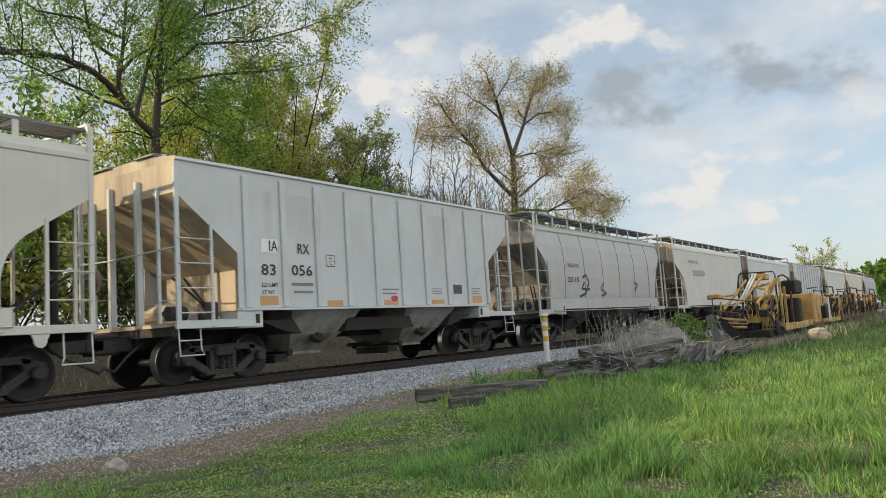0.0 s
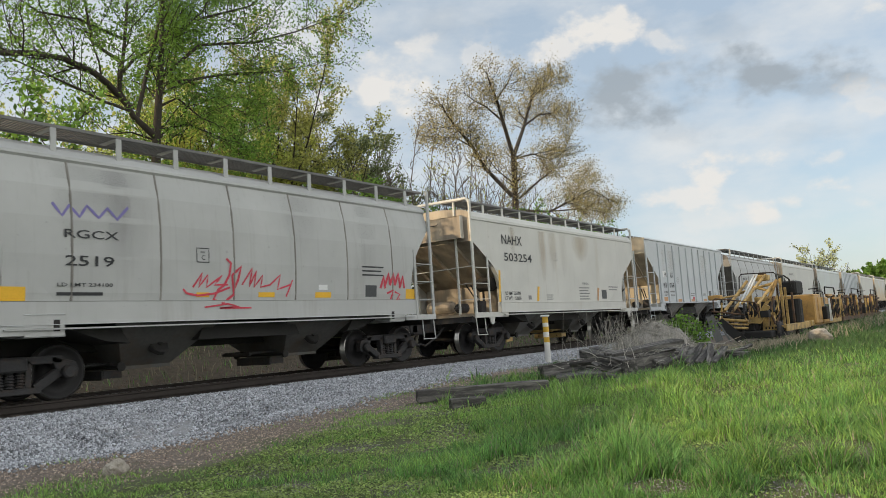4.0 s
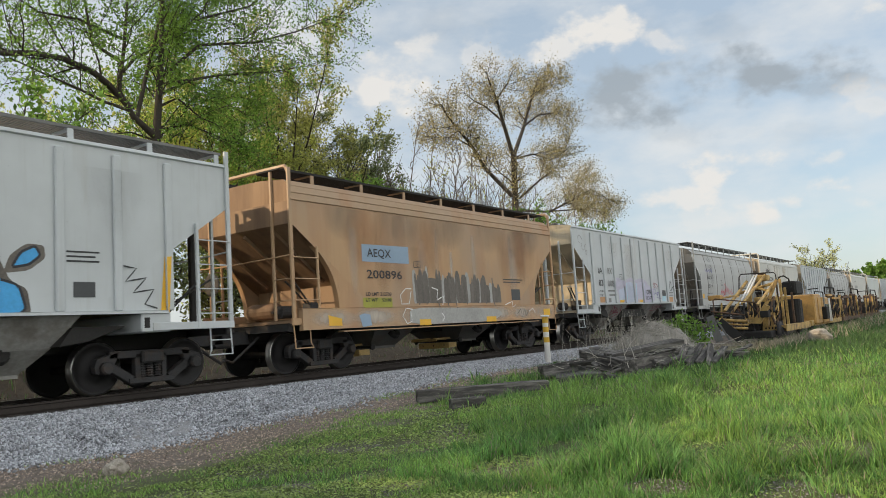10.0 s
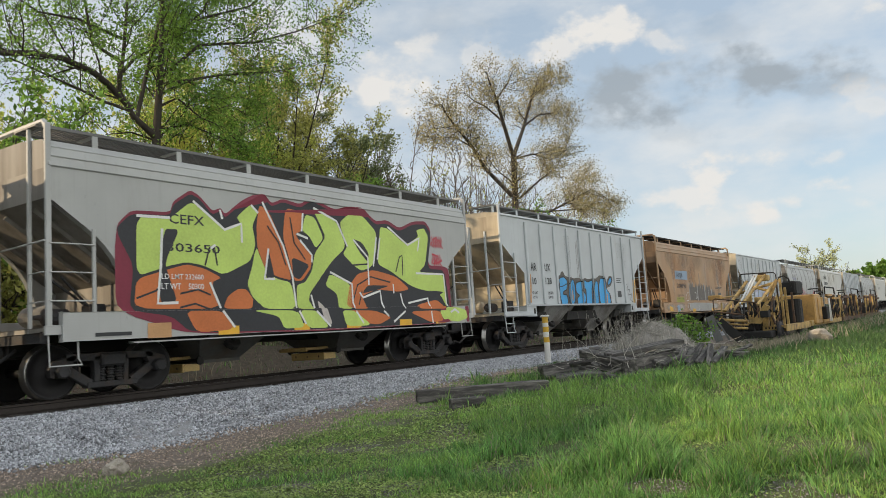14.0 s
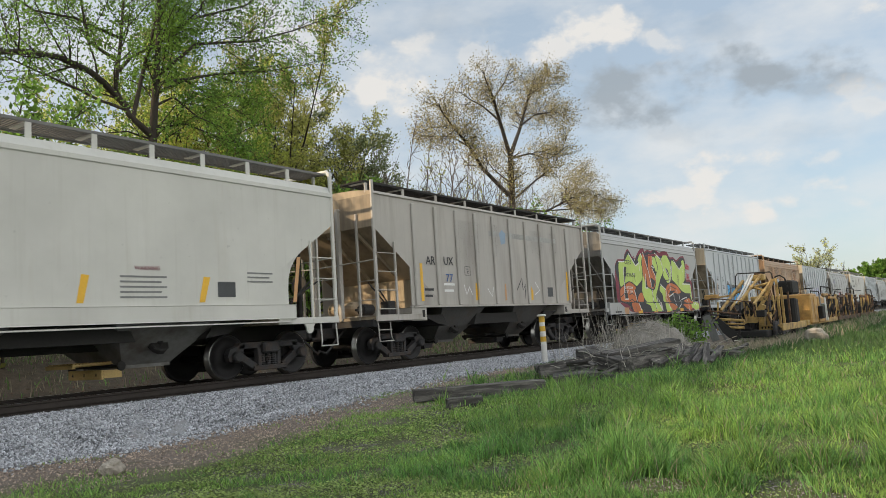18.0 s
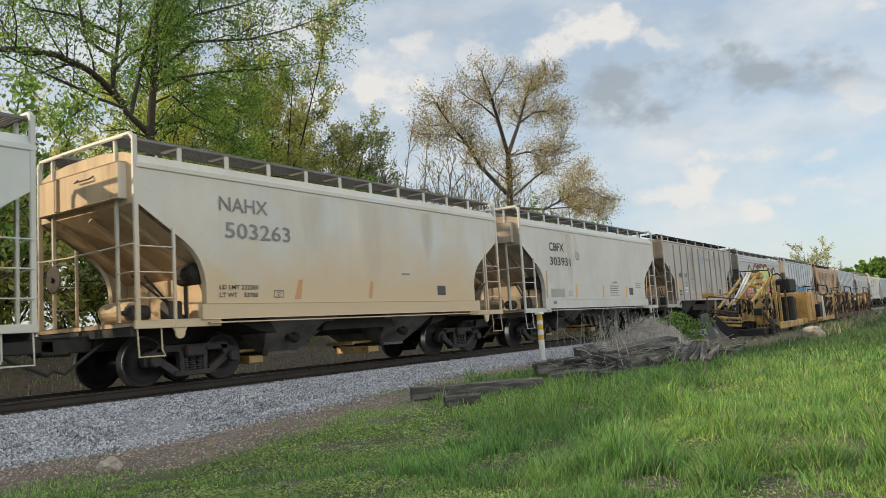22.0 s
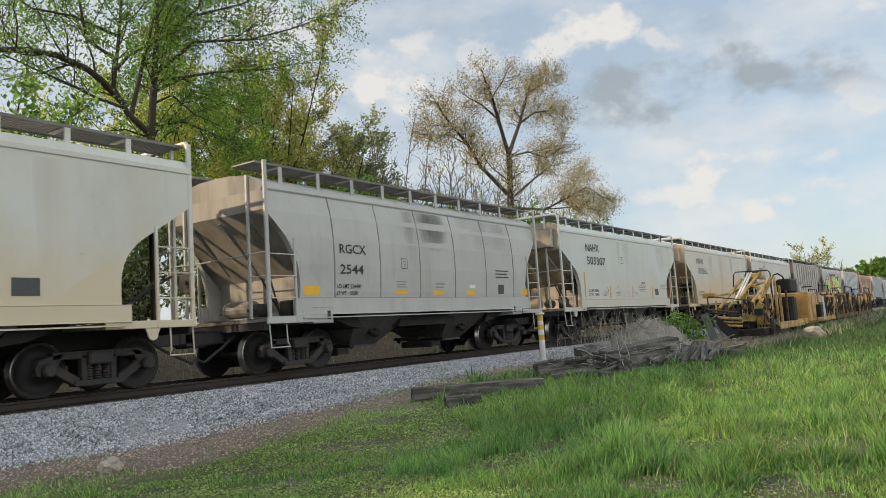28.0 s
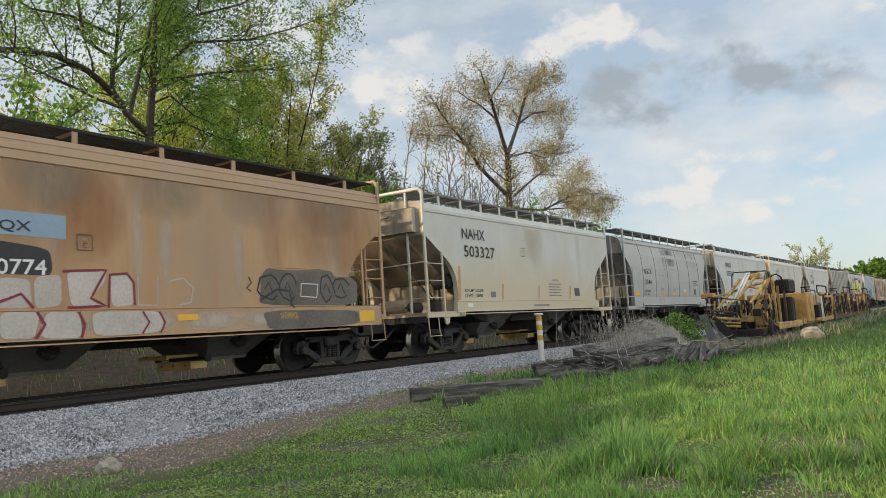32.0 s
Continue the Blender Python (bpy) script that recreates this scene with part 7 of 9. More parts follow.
B(1, -1.79, -1.31, 1.54, 1.71, 3, M_FADED_INK)
T(1, "WARNING", 0.99, 1.54, 2.07, 2.16, M_FADED_INK)
B(1, 0.74, 1.6, 1.53, 1.98, 5, M_FADED_INK)
R(1, 2.68, 3.13, 1.57, 1.9, M_PLATE, "data_panel")
B(1, 3.37, 4.25, 1.88, 2.04, 2, M_FADED_INK)
# grey round car with red scrawls
F(2, -1.51, -1.24, 2.28, 2.54, M_INK)
R(2, -1.52, -1.23, 1.63, 1.72, M_STRIPE_Y, "reflector")
R(2, -0.04, 0.39, 1.63, 1.73, M_STRIPE_Y, "reflector")
R(2, 1.55, 2.04, 1.62, 1.74, M_STRIPE_Y, "reflector")
R(2, 4.73, 5.18, 1.59, 1.83, M_STRIPE_Y, "reflector")
B(2, 3.08, 3.87, 2.12, 2.36, 3, M_INK)
R(2, 3.2, 3.6, 1.64, 1.91, M_PLATE, "data_panel")
R(2, 1.66, 1.93, 1.79, 1.9, M_WHITE, "data_panel")
S(2, [(-1.81, 1.78), (-1.73, 1.7), (-1.48, 1.66), (-1.12, 1.7), (-0.75, 1.82)], M_RED, 0.04, 0.009)
S(2, [(-1.6, 1.81), (-1.39, 2.08), (-1.48, 1.81), (-1.26, 2.05), (-1.3, 1.81), (-0.94, 2.04), (-1.12, 1.86), (-0.8, 1.87)], M_RED, 0.035, 0.009)
S(2, [(-0.84, 2.37), (-0.73, 2.28), (-0.77, 2.05), (-0.89, 1.86), (-1.03, 1.77), (-1.13, 1.59), (-0.94, 1.5), (-0.66, 1.68), (-0.7, 2.05), (-0.48, 2.23), (-0.56, 1.96), (-0.66, 1.78)], M_RED, 0.05, 0.009)
S(2, [(-0.46, 1.87), (-0.2, 2.21), (-0.28, 1.83), (-0.1, 2.16), (-0.16, 1.83), (0.07, 2.07), (0.01, 1.83), (0.26, 1.88), (0.54, 2.09), (0.46, 1.79), (0.82, 1.89), (0.88, 1.99), (0.7, 1.64)], M_RED, 0.035, 0.009)
S(2, [(-1.38, 1.44), (-0.85, 1.5), (-0.57, 1.45), (-1.04, 1.42), (-0.27, 1.42)], M_RED, 0.03, 0.009)
S(2, [(3.74, 1.84), (3.87, 2.13), (3.92, 1.84)], M_RED, 0.07, 0.009)
S(2, [(3.92, 1.92), (4.06, 2.21), (4.1, 1.92)], M_RED, 0.07, 0.009)
S(2, [(4.1, 1.92), (4.24, 2.21), (4.29, 1.92)], M_RED, 0.07, 0.009)
S(2, [(4.29, 1.92), (4.43, 2.22), (4.48, 1.92)], M_RED, 0.07, 0.009)
S(2, [(4.47, 1.85), (4.61, 2.15), (4.66, 1.85)], M_RED, 0.07, 0.009)
S(2, [(3.98, 1.72), (4.23, 1.8), (4.13, 1.58)], M_RED, 0.05, 0.009)
S(2, [(4.28, 1.76), (4.48, 1.7), (4.3, 1.56), (4.5, 1.58)], M_RED, 0.05, 0.009)
T(2, "RGCX", -4.01, -3.07, 2.58, 2.72, M_INK)
T(2, "2519", -4.0, -3.16, 2.13, 2.3, M_INK)
T(2, "LD LMT 234100", -4.12, -3.18, 1.8, 1.86, M_INK)
B(2, -4.13, -3.35, 1.64, 1.71, 1, M_INK)
S(2, [(-4.19, 3.13), (-4.04, 2.93), (-3.91, 3.11), (-3.75, 2.93), (-3.61, 3.13), (-3.42, 2.94), (-3.25, 3.12), (-3.09, 2.94), (-2.87, 3.17)], M_VIOLET, 0.05, 0.009)
R(2, -5.06, -4.6, 1.57, 1.79, M_STRIPE_Y, "reflector")
# light grey ribbed car with pastel graffiti
T(3, "IA", -3.87, -3.47, 2.53, 2.76, M_INK)
T(3, "RX", -2.97, -2.55, 2.53, 2.77, M_FADED_INK)
T(3, "83", -3.89, -3.49, 2.06, 2.3, M_INK)
T(3, "008", -3.04, -2.43, 2.04, 2.29, M_FADED_INK)
T(3, "LD LMT", -3.9, -3.51, 1.83, 1.9, M_INK)
T(3, "LT WT", -3.91, -3.57, 1.66, 1.75, M_INK)
B(3, -3.05, -2.4, 1.83, 1.91, 1, M_FADED_INK)
B(3, -2.98, -2.4, 1.66, 1.75, 1, M_FADED_INK)
R(3, -3.88, -3.4, 1.43, 1.64, M_STRIPE_O, "reflector")
R(3, -3.06, -2.82, 1.43, 1.59, M_FADED_INK, "data_panel")
F(3, -1.81, -1.55, 2.28, 2.54, M_INK)
R(3, -2.0, -1.5, 1.42, 1.52, M_STRIPE_Y, "reflector")
R(3, 0.01, 0.55, 1.42, 1.53, M_STRIPE_Y, "reflector")
R(3, 2.97, 3.42, 1.69, 1.94, M_PLATE, "data_panel")
R(3, 3.87, 4.36, 1.42, 1.65, M_STRIPE_O, "reflector")
B(3, 3.89, 4.43, 1.69, 1.86, 3, M_FADED_INK)
P(3, [(-2.35, 2.21), (-2.13, 2.35), (-1.88, 2.31), (-1.43, 2.24), (-1.37, 2.03), (-1.84, 1.86), (-2.21, 1.9), (-2.38, 2.0)], M_PINKISH, 0.005)
P(3, [(-2.09, 1.91), (-1.44, 2.0), (-1.32, 2.19), (-0.87, 2.28), (-0.44, 2.22), (-0.36, 1.42), (-1.98, 1.41)], M_PASTEL, 0.0053)
P(3, [(-0.23, 2.19), (0.34, 2.3), (1.01, 2.23), (1.35, 2.15), (1.7, 1.97), (1.77, 1.42), (-0.24, 1.42)], M_LILAC, 0.0056)
P(3, [(-1.38, 2.18), (-1.19, 2.21), (-1.19, 1.43), (-1.41, 1.43)], M_AQUA, 0.0079)
P(3, [(-0.23, 2.22), (-0.04, 2.24), (-0.09, 1.43), (-0.27, 1.43)], M_AQUA, 0.0082)
P(3, [(0.75, 2.27), (0.91, 2.27), (0.87, 1.43), (0.72, 1.43)], M_AQUA, 0.007)
T(3, "I DRINK", 0.92, 1.7, 1.75, 1.95, M_INK)
T(3, "ACTAVN", 0.9, 1.67, 1.52, 1.68, M_INK)
S(3, [(1.91, 2.2), (2.14, 2.23), (1.93, 2.03), (2.24, 2.1)], M_MAROON, 0.03, 0.009)
S(3, [(2.19, 2.23), (2.48, 2.14), (2.31, 2.0)], M_MAROON, 0.03, 0.009)
S(3, [(1.91, 1.71), (2.11, 1.91), (2.25, 1.71), (2.46, 1.87), (2.6, 1.58)], M_VIOLET, 0.03, 0.009)
S(3, [(4.08, 2.36), (3.95, 2.0), (4.31, 2.44), (4.22, 1.93), (4.55, 2.16), (4.08, 1.93)], M_INK, 0.03, 0.009)
P(3, [(2.93, 1.68), (3.44, 1.7), (3.39, 1.44), (2.89, 1.45)], M_AQUA, 0.0053)
H(3, [(-2.24, 1.31), (-2.27, 1.13), (-2.18, 1.04), (-2.05, 1.18), (-2.2, 1.31)], M_MAROON, 0.045)
H(3, [(-2.0, 1.26), (-2.08, 1.12), (-1.91, 1.03), (-1.87, 1.24)], M_MAROON, 0.045)
H(3, [(-1.85, 1.24), (-1.83, 1.05), (-1.7, 1.19), (-1.73, 1.02), (-1.62, 1.06)], M_MAROON, 0.045)
H(3, [(-1.57, 1.04), (-1.48, 1.28), (-1.36, 1.16), (-1.28, 1.03), (-1.12, 0.98), (-0.95, 1.02), (-0.76, 1.37)], M_MAROON, 0.04)
H(3, [(-2.26, 0.94), (-1.84, 1.03), (-1.44, 1.04)], M_MAROON, 0.04)
H(3, [(-1.89, 0.86), (-1.44, 0.99)], M_MAROON, 0.035)
H(3, [(-1.82, 1.37), (-1.48, 1.36)], M_MAROON, 0.03)
H(3, [(1.91, 1.33), (1.59, 0.91), (1.81, 1.0)], M_INK, 0.03)
H(3, [(1.95, 1.28), (1.69, 0.85), (1.97, 1.05)], M_INK, 0.03)
H(3, [(2.01, 1.12), (2.17, 1.28), (2.24, 1.12), (2.4, 1.27)], M_MAROON, 0.035)
H(3, [(2.48, 1.27), (2.55, 1.14), (2.68, 1.27), (2.75, 1.13), (2.92, 1.29)], M_MAROON, 0.035)
H(3, [(2.95, 1.13), (3.09, 1.3), (3.16, 1.12), (3.34, 1.31)], M_MAROON, 0.035)
H(3, [(2.01, 1.07), (2.61, 1.08), (3.22, 1.12)], M_MAROON, 0.025)
S(3, [(-5.28, 3.6), (-5.4, 3.69), (-5.42, 3.81), (-5.3, 3.91), (-5.09, 3.8), (-5.03, 3.7)], M_FADED_INK, 0.022, 0.009)
S(3, [(-5.13, 3.61), (-5.16, 3.48), (-5.05, 3.36), (-4.92, 3.39), (-4.88, 3.54), (-4.75, 3.6)], M_FADED_INK, 0.022, 0.009)
S(3, [(-4.86, 3.24), (-4.89, 3.29), (-4.79, 3.38), (-4.7, 3.34), (-4.75, 3.21), (-4.85, 3.22)], M_FADED_INK, 0.022, 0.009)
S(3, [(-2.33, 1.95), (-2.35, 2.23), (-2.17, 2.35), (-1.8, 2.3), (-1.4, 2.2)], M_PINKISH, 0.14, 0.0085)
S(3, [(-1.36, 2.24), (-0.99, 2.32), (-0.58, 2.36), (-0.32, 2.28)], M_PINKISH, 0.14, 0.0085)
S(3, [(-0.23, 2.26), (0.34, 2.35), (0.87, 2.32), (1.21, 2.18)], M_PINKISH, 0.14, 0.0085)
S(3, [(-2.21, 1.9), (-1.93, 2.01), (-1.43, 2.13)], M_PINKISH, 0.14, 0.0085)
S(3, [(-2.06, 1.91), (-2.01, 1.44)], M_LILAC, 0.08, 0.0085)
S(3, [(-1.37, 2.16), (-1.41, 1.43)], M_LILAC, 0.08, 0.0085)
S(3, [(-1.16, 2.14), (-1.12, 1.43)], M_LILAC, 0.08, 0.0085)
S(3, [(-0.33, 2.28), (-0.36, 1.42)], M_LILAC, 0.08, 0.0085)
S(3, [(-0.01, 2.2), (0.13, 1.41)], M_LILAC, 0.08, 0.0085)
S(3, [(0.67, 2.26), (0.61, 1.41)], M_LILAC, 0.08, 0.0085)
S(3, [(1.7, 1.97), (1.73, 1.39)], M_LILAC, 0.08, 0.0085)
S(3, [(1.94, 2.1), (2.1, 2.21), (1.99, 2.28), (1.87, 2.17)], M_MAROON, 0.025, 0.009)
S(3, [(1.79, 1.97), (2.18, 2.0), (1.97, 1.78), (2.46, 1.85), (2.24, 1.61), (2.6, 1.58)], M_VIOLET, 0.025, 0.009)
# rusty tan car
P(4, [(-3.71, 2.88), (-1.93, 2.9), (-1.93, 2.47), (-3.72, 2.47)], M_BLUEPATCH, 0.0056)
T(4, "AEQX", -3.54, -2.64, 2.55, 2.79, M_INK)
T(4, "200896", -3.58, -2.25, 2.07, 2.28, M_INK)
T(4, "LD LMT 212700", -3.64, -2.71, 1.66, 1.75, M_INK)
T(4, "LT WT    53100", -3.65, -2.72, 1.52, 1.6, M_INK)
R(4, -3.75, -2.68, 1.38, 1.62, M_YGREEN, "painted_patch")
P(4, [(-4.99, 1.23), (-4.57, 1.15), (-4.55, 0.99), (-4.97, 1.0)], M_STRIPE_Y, 0.0069)
F(4, -1.74, -1.46, 2.39, 2.55, M_INK)
R(4, -1.69, -1.2, 0.91, 1.06, M_STRIPE_Y, "reflector")
R(4, 1.49, 2.03, 0.92, 1.07, M_STRIPE_Y, "reflector")
R(4, 4.99, 5.44, 1.03, 1.25, M_STRIPE_Y, "reflector")
B(4, 2.65, 3.82, 2.06, 2.18, 2, M_INK)
R(4, 3.1, 3.63, 1.54, 1.87, M_PLATE, "data_panel")
rd = random.Random(44)
P(4, [(-1.8, 1.47), (2.4, 1.47), (2.35, 1.9), (1.2, 2.05), (0.5, 1.95), (-0.2, 2.05), (-1.1, 2.15), (-1.78, 2.05)], M_SOOT, 0.0047)
for k in range(34):
    xa, wd = -1.8 + 0.122 * k + rd.uniform(-0.05, 0.05), rd.uniform(0.10, 0.26)
    zt = 2.28 + 0.10 * math.sin(1.7 * k) + rd.uniform(-0.16, 0.10) - 0.02 * max(0, k - 20)
    lean = rd.uniform(-0.05, 0.05)
    P(4, [(xa, 1.47), (xa + lean, zt - 0.14), (xa + lean + 0.3 * wd, zt), (xa + lean + 0.7 * wd, zt - 0.02), (xa + lean + wd, zt - 0.2), (xa + wd, 1.47)], M_SOOT if k % 5 else M_GREYPAINT, 0.005 + 0.0004 * (k % 5))
for k in range(9):
    xa = -1.7 + 0.47 * k + rd.uniform(-0.1, 0.1)
    S(4, [(xa, 2.2), (xa + rd.uniform(-0.05, 0.05), rd.uniform(1.3, 1.5))], M_SOOT, 0.05, 0.0075)
P(4, [(-2.07, 1.37), (2.06, 1.31), (2.44, 1.14), (1.83, 0.93), (-2.09, 0.93)], M_GREYPAINT, 0.0046)
S(4, [(-1.02, 1.88), (-0.76, 1.83), (-0.82, 1.55), (-0.51, 1.66), (-0.56, 1.43)], M_WHITE, 0.03, 0.009)
S(4, [(2.67, 1.4), (3.1, 1.5), (3.03, 1.33), (3.31, 1.4)], M_WHITE, 0.03, 0.009)
S(4, [(3.28, 1.12), (3.51, 1.26), (3.58, 1.02), (3.74, 1.25), (3.83, 1.04), (4.02, 1.25)], M_INK, 0.025, 0.009)
S(4, [(4.02, 1.18), (4.26, 1.28), (4.42, 1.14)], M_WHITE, 0.025, 0.009)
S(4, [(-0.72, 1.21), (-0.58, 1.1), (-0.7, 0.99)], M_WHITE, 0.03, 0.009)
S(4, [(-1.9, 1.84), (-2.14, 1.84), (-2.36, 1.68), (-2.32, 1.46), (-2.02, 1.46), (-1.91, 1.79)], M_WHITE, 0.025, 0.009)
S(4, [(-1.96, 1.32), (-2.23, 1.35), (-2.37, 1.16), (-2.21, 0.97), (-2.01, 1.02), (-2.03, 1.24)], M_WHITE, 0.025, 0.009)
P(4, [(-3.97, 1.21), (-3.81, 1.25), (-3.59, 1.22), (-3.55, 0.97), (-3.87, 0.93)], M_BLUEPATCH, 0.0069)
# light grey ribbed car with blue graffiti
T(5, "AR", -4.14, -3.75, 2.49, 2.75, M_INK)
T(5, "UX", -3.18, -2.77, 2.49, 2.75, M_INK)
T(5, "10", -4.07, -3.81, 2.04, 2.27, M_INK)
T(5, "128", -3.18, -2.74, 2.06, 2.28, M_INK)
T(5, "LD LMT", -4.14, -3.76, 1.73, 1.82, M_INK)
T(5, "LT WT", -4.1, -3.78, 1.58, 1.67, M_INK)
P(5, [(-4.3, 2.38), (-4.21, 2.37), (-4.33, 1.44), (-4.42, 1.46)], M_STRIPE_O, 0.0062)
P(5, [(-2.35, 2.01), (-2.27, 2.34), (-2.06, 2.4), (-1.98, 2.51), (-1.83, 2.53), (-1.69, 2.37), (-1.41, 2.33), (-0.98, 2.3), (-0.62, 2.33), (-0.35, 2.27), (-0.09, 2.33), (0.21, 2.29), (0.55, 2.33), (0.83, 2.31), (1.2, 2.46), (1.58, 2.44), (1.72, 2.23), (1.89, 1.88), (2.14, 1.76), (2.2, 1.4), (2.11, 1.31), (-2.18, 1.33), (-2.28, 1.69)], M_SOOT, 0.004)
P(5, [(1.78, 1.99), (1.88, 2.27), (2.13, 2.46), (2.4, 2.44), (2.42, 2.24), (2.16, 2.04)], M_SOOT, 0.0043)
P(5, [(-2.31, 1.94), (-2.25, 2.15), (-2.12, 2.3), (-1.81, 2.34), (-1.58, 2.22), (-1.57, 2.08), (-1.66, 1.88), (-1.92, 1.83), (-1.95, 1.73), (-1.66, 1.71), (-1.61, 1.54), (-1.64, 1.34), (-2.08, 1.33), (-2.18, 1.69)], M_BLUE, 0.0076)
P(5, [(-1.5, 1.69), (-1.46, 2.08), (-1.32, 2.25), (-1.04, 2.24), (-0.99, 1.99), (-1.0, 1.59), (-1.18, 1.34), (-1.43, 1.38)], M_BLUE, 0.0079)
P(5, [(-0.93, 1.99), (-0.84, 2.15), (-0.44, 2.21), (-0.38, 2.11), (-0.45, 1.85), (-0.27, 1.74), (-0.25, 1.54), (-0.41, 1.35), (-0.83, 1.36), (-0.86, 1.59), (-0.64, 1.69), (-0.88, 1.79)], M_BLUE, 0.0082)
P(5, [(-0.23, 2.14), (-0.12, 2.28), (0.07, 2.18), (0.52, 2.27), (0.54, 2.08), (0.42, 1.91), (0.39, 1.35), (-0.13, 1.34), (-0.06, 1.91), (-0.24, 1.96)], M_BLUE, 0.007)
P(5, [(0.52, 1.69), (0.61, 2.14), (0.9, 2.26), (1.03, 2.15), (0.97, 1.36), (0.57, 1.34), (0.48, 1.48)], M_BLUE, 0.0073)
P(5, [(1.07, 2.04), (1.27, 2.36), (1.6, 2.34), (1.64, 1.93), (2.01, 1.82), (2.12, 1.46), (1.98, 1.35), (1.1, 1.35)], M_BLUE, 0.0076)
P(5, [(1.9, 2.08), (2.04, 2.32), (2.26, 2.43), (2.34, 2.28), (2.16, 2.13)], M_BLUE, 0.0079)
S(5, [(-2.31, 1.98), (-1.97, 2.0), (-1.59, 2.1)], M_INK, 0.03, 0.009)
S(5, [(-1.3, 2.18), (-1.3, 1.49)], M_INK, 0.025, 0.009)
S(5, [(-1.1, 2.19), (-1.14, 1.54)], M_INK, 0.025, 0.009)
S(5, [(0.63, 1.7), (0.8, 1.83), (0.87, 1.64), (0.67, 1.47)], M_INK, 0.025, 0.009)
P(5, [(-1.35, 1.84), (-1.29, 1.86), (-1.28, 1.51), (-1.37, 1.51)], M_STRIPE_O, 0.0112)
P(5, [(1.63, 1.76), (1.71, 1.76), (1.67, 1.35), (1.58, 1.35)], M_STRIPE_O, 0.01)
R(5, -0.66, -0.64, 2.31, 3.67, M_SOOT, "painted_patch")
R(5, -0.54, -0.52, 2.29, 3.7, M_SOOT, "painted_patch")
R(5, 0.72, 0.74, 2.34, 3.7, M_SOOT, "painted_patch")
B(5, 2.75, 3.31, 2.19, 2.38, 3, M_INK)
R(5, 2.86, 3.23, 1.63, 1.88, M_PLATE, "data_panel")
P(5, [(4.54, 2.35), (4.65, 2.36), (4.58, 1.36), (4.44, 1.36)], M_STRIPE_Y, 0.0053)
S(5, [(3.7, 2.16), (3.98, 2.13), (3.77, 1.9), (4.17, 1.97), (3.91, 1.71), (4.31, 1.77), (4.13, 1.51), (4.37, 1.44)], M_INK, 0.025, 0.009)
T(5, "231300", -3.07, -2.69, 1.72, 1.82, M_INK)
T(5, "54700", -3.05, -2.71, 1.58, 1.67, M_INK)
# grey car under lime and orange graffiti
P(6, [(-4.77, 2.87), (-4.5, 3.13), (-3.73, 3.16), (-3.66, 3.37), (-3.29, 3.62), (-3.09, 3.54), (-2.8, 3.27), (-2.6, 3.35), (-2.5, 3.23), (-2.11, 3.53), (-1.82, 3.68), (-1.51, 3.74), (-1.3, 3.57), (-0.98, 3.7), (-0.5, 3.63), (-0.15, 3.81), (0.59, 3.61), (0.97, 3.72), (1.52, 3.75), (1.99, 3.46), (2.43, 3.53), (2.9, 3.36), (3.48, 3.58), (4.02, 3.63), (4.25, 3.39), (4.0, 2.46), (4.77, 2.46), (4.97, 2.37), (4.97, 0.93), (2.54, 0.92), (-0.17, 0.9), (-3.45, 0.96), (-4.82, 1.39), (-4.82, 2.45)], M_MAROON, 0.0036)
P(6, [(-4.78, 2.81), (-4.5, 3.07), (-3.74, 3.1), (-3.66, 3.31), (-3.29, 3.55), (-3.09, 3.48), (-2.81, 3.2), (-2.6, 3.29), (-2.5, 3.16), (-2.12, 3.47), (-1.82, 3.61), (-1.51, 3.67), (-1.31, 3.5), (-0.99, 3.63), (-0.5, 3.55), (-0.15, 3.74), (0.58, 3.53), (0.97, 3.64), (1.52, 3.67), (1.99, 3.38), (2.42, 3.44), (2.89, 3.28), (3.47, 3.5), (4.01, 3.54), (4.24, 3.3), (3.99, 2.37), (4.76, 2.36), (4.91, 1.34), (4.87, 0.97), (2.55, 0.94), (-0.16, 0.94), (-3.39, 0.98), (-3.79, 1.29), (-4.58, 1.4), (-4.48, 2.17), (-4.74, 2.64)], M_BLACKP, 0.0054)
P(6, [(-4.41, 3.03), (-3.74, 3.05), (-3.24, 3.43), (-2.53, 2.92), (-2.13, 3.08), (-2.23, 3.2), (-1.87, 3.49), (-1.68, 3.35), (-1.84, 3.06), (-1.77, 2.7), (-1.9, 2.35), (-2.59, 2.05), (-3.04, 2.22), (-3.41, 2.27), (-3.82, 2.18), (-4.43, 1.98)], M_LIME, 0.0082)
P(6, [(-1.77, 2.68), (-1.53, 2.16), (-1.23, 2.0), (-0.85, 1.94), (-0.73, 1.38), (-1.57, 1.39), (-1.89, 1.62), (-2.02, 1.89), (-1.87, 2.26)], M_LIME, 0.007)
P(6, [(-0.35, 3.42), (-0.07, 3.38), (0.18, 2.93), (-0.08, 2.69), (-0.24, 2.93), (-0.47, 3.07)], M_LIME, 0.0073)
P(6, [(-0.15, 3.59), (0.62, 3.35), (0.9, 2.78), (0.37, 2.4), (-0.32, 1.71), (-0.36, 1.56), (-0.2, 1.37), (-0.7, 1.37), (-0.7, 1.88), (-0.44, 1.95), (-0.22, 2.2), (-0.12, 2.59), (0.25, 2.96), (0.03, 3.33)], M_LIME, 0.0076)
P(6, [(0.71, 3.32), (1.02, 3.54), (1.51, 3.56), (1.99, 3.21), (1.98, 2.8), (1.78, 2.36), (1.4, 2.24), (1.12, 2.36), (0.78, 2.61), (0.94, 2.79)], M_LIME, 0.0079)
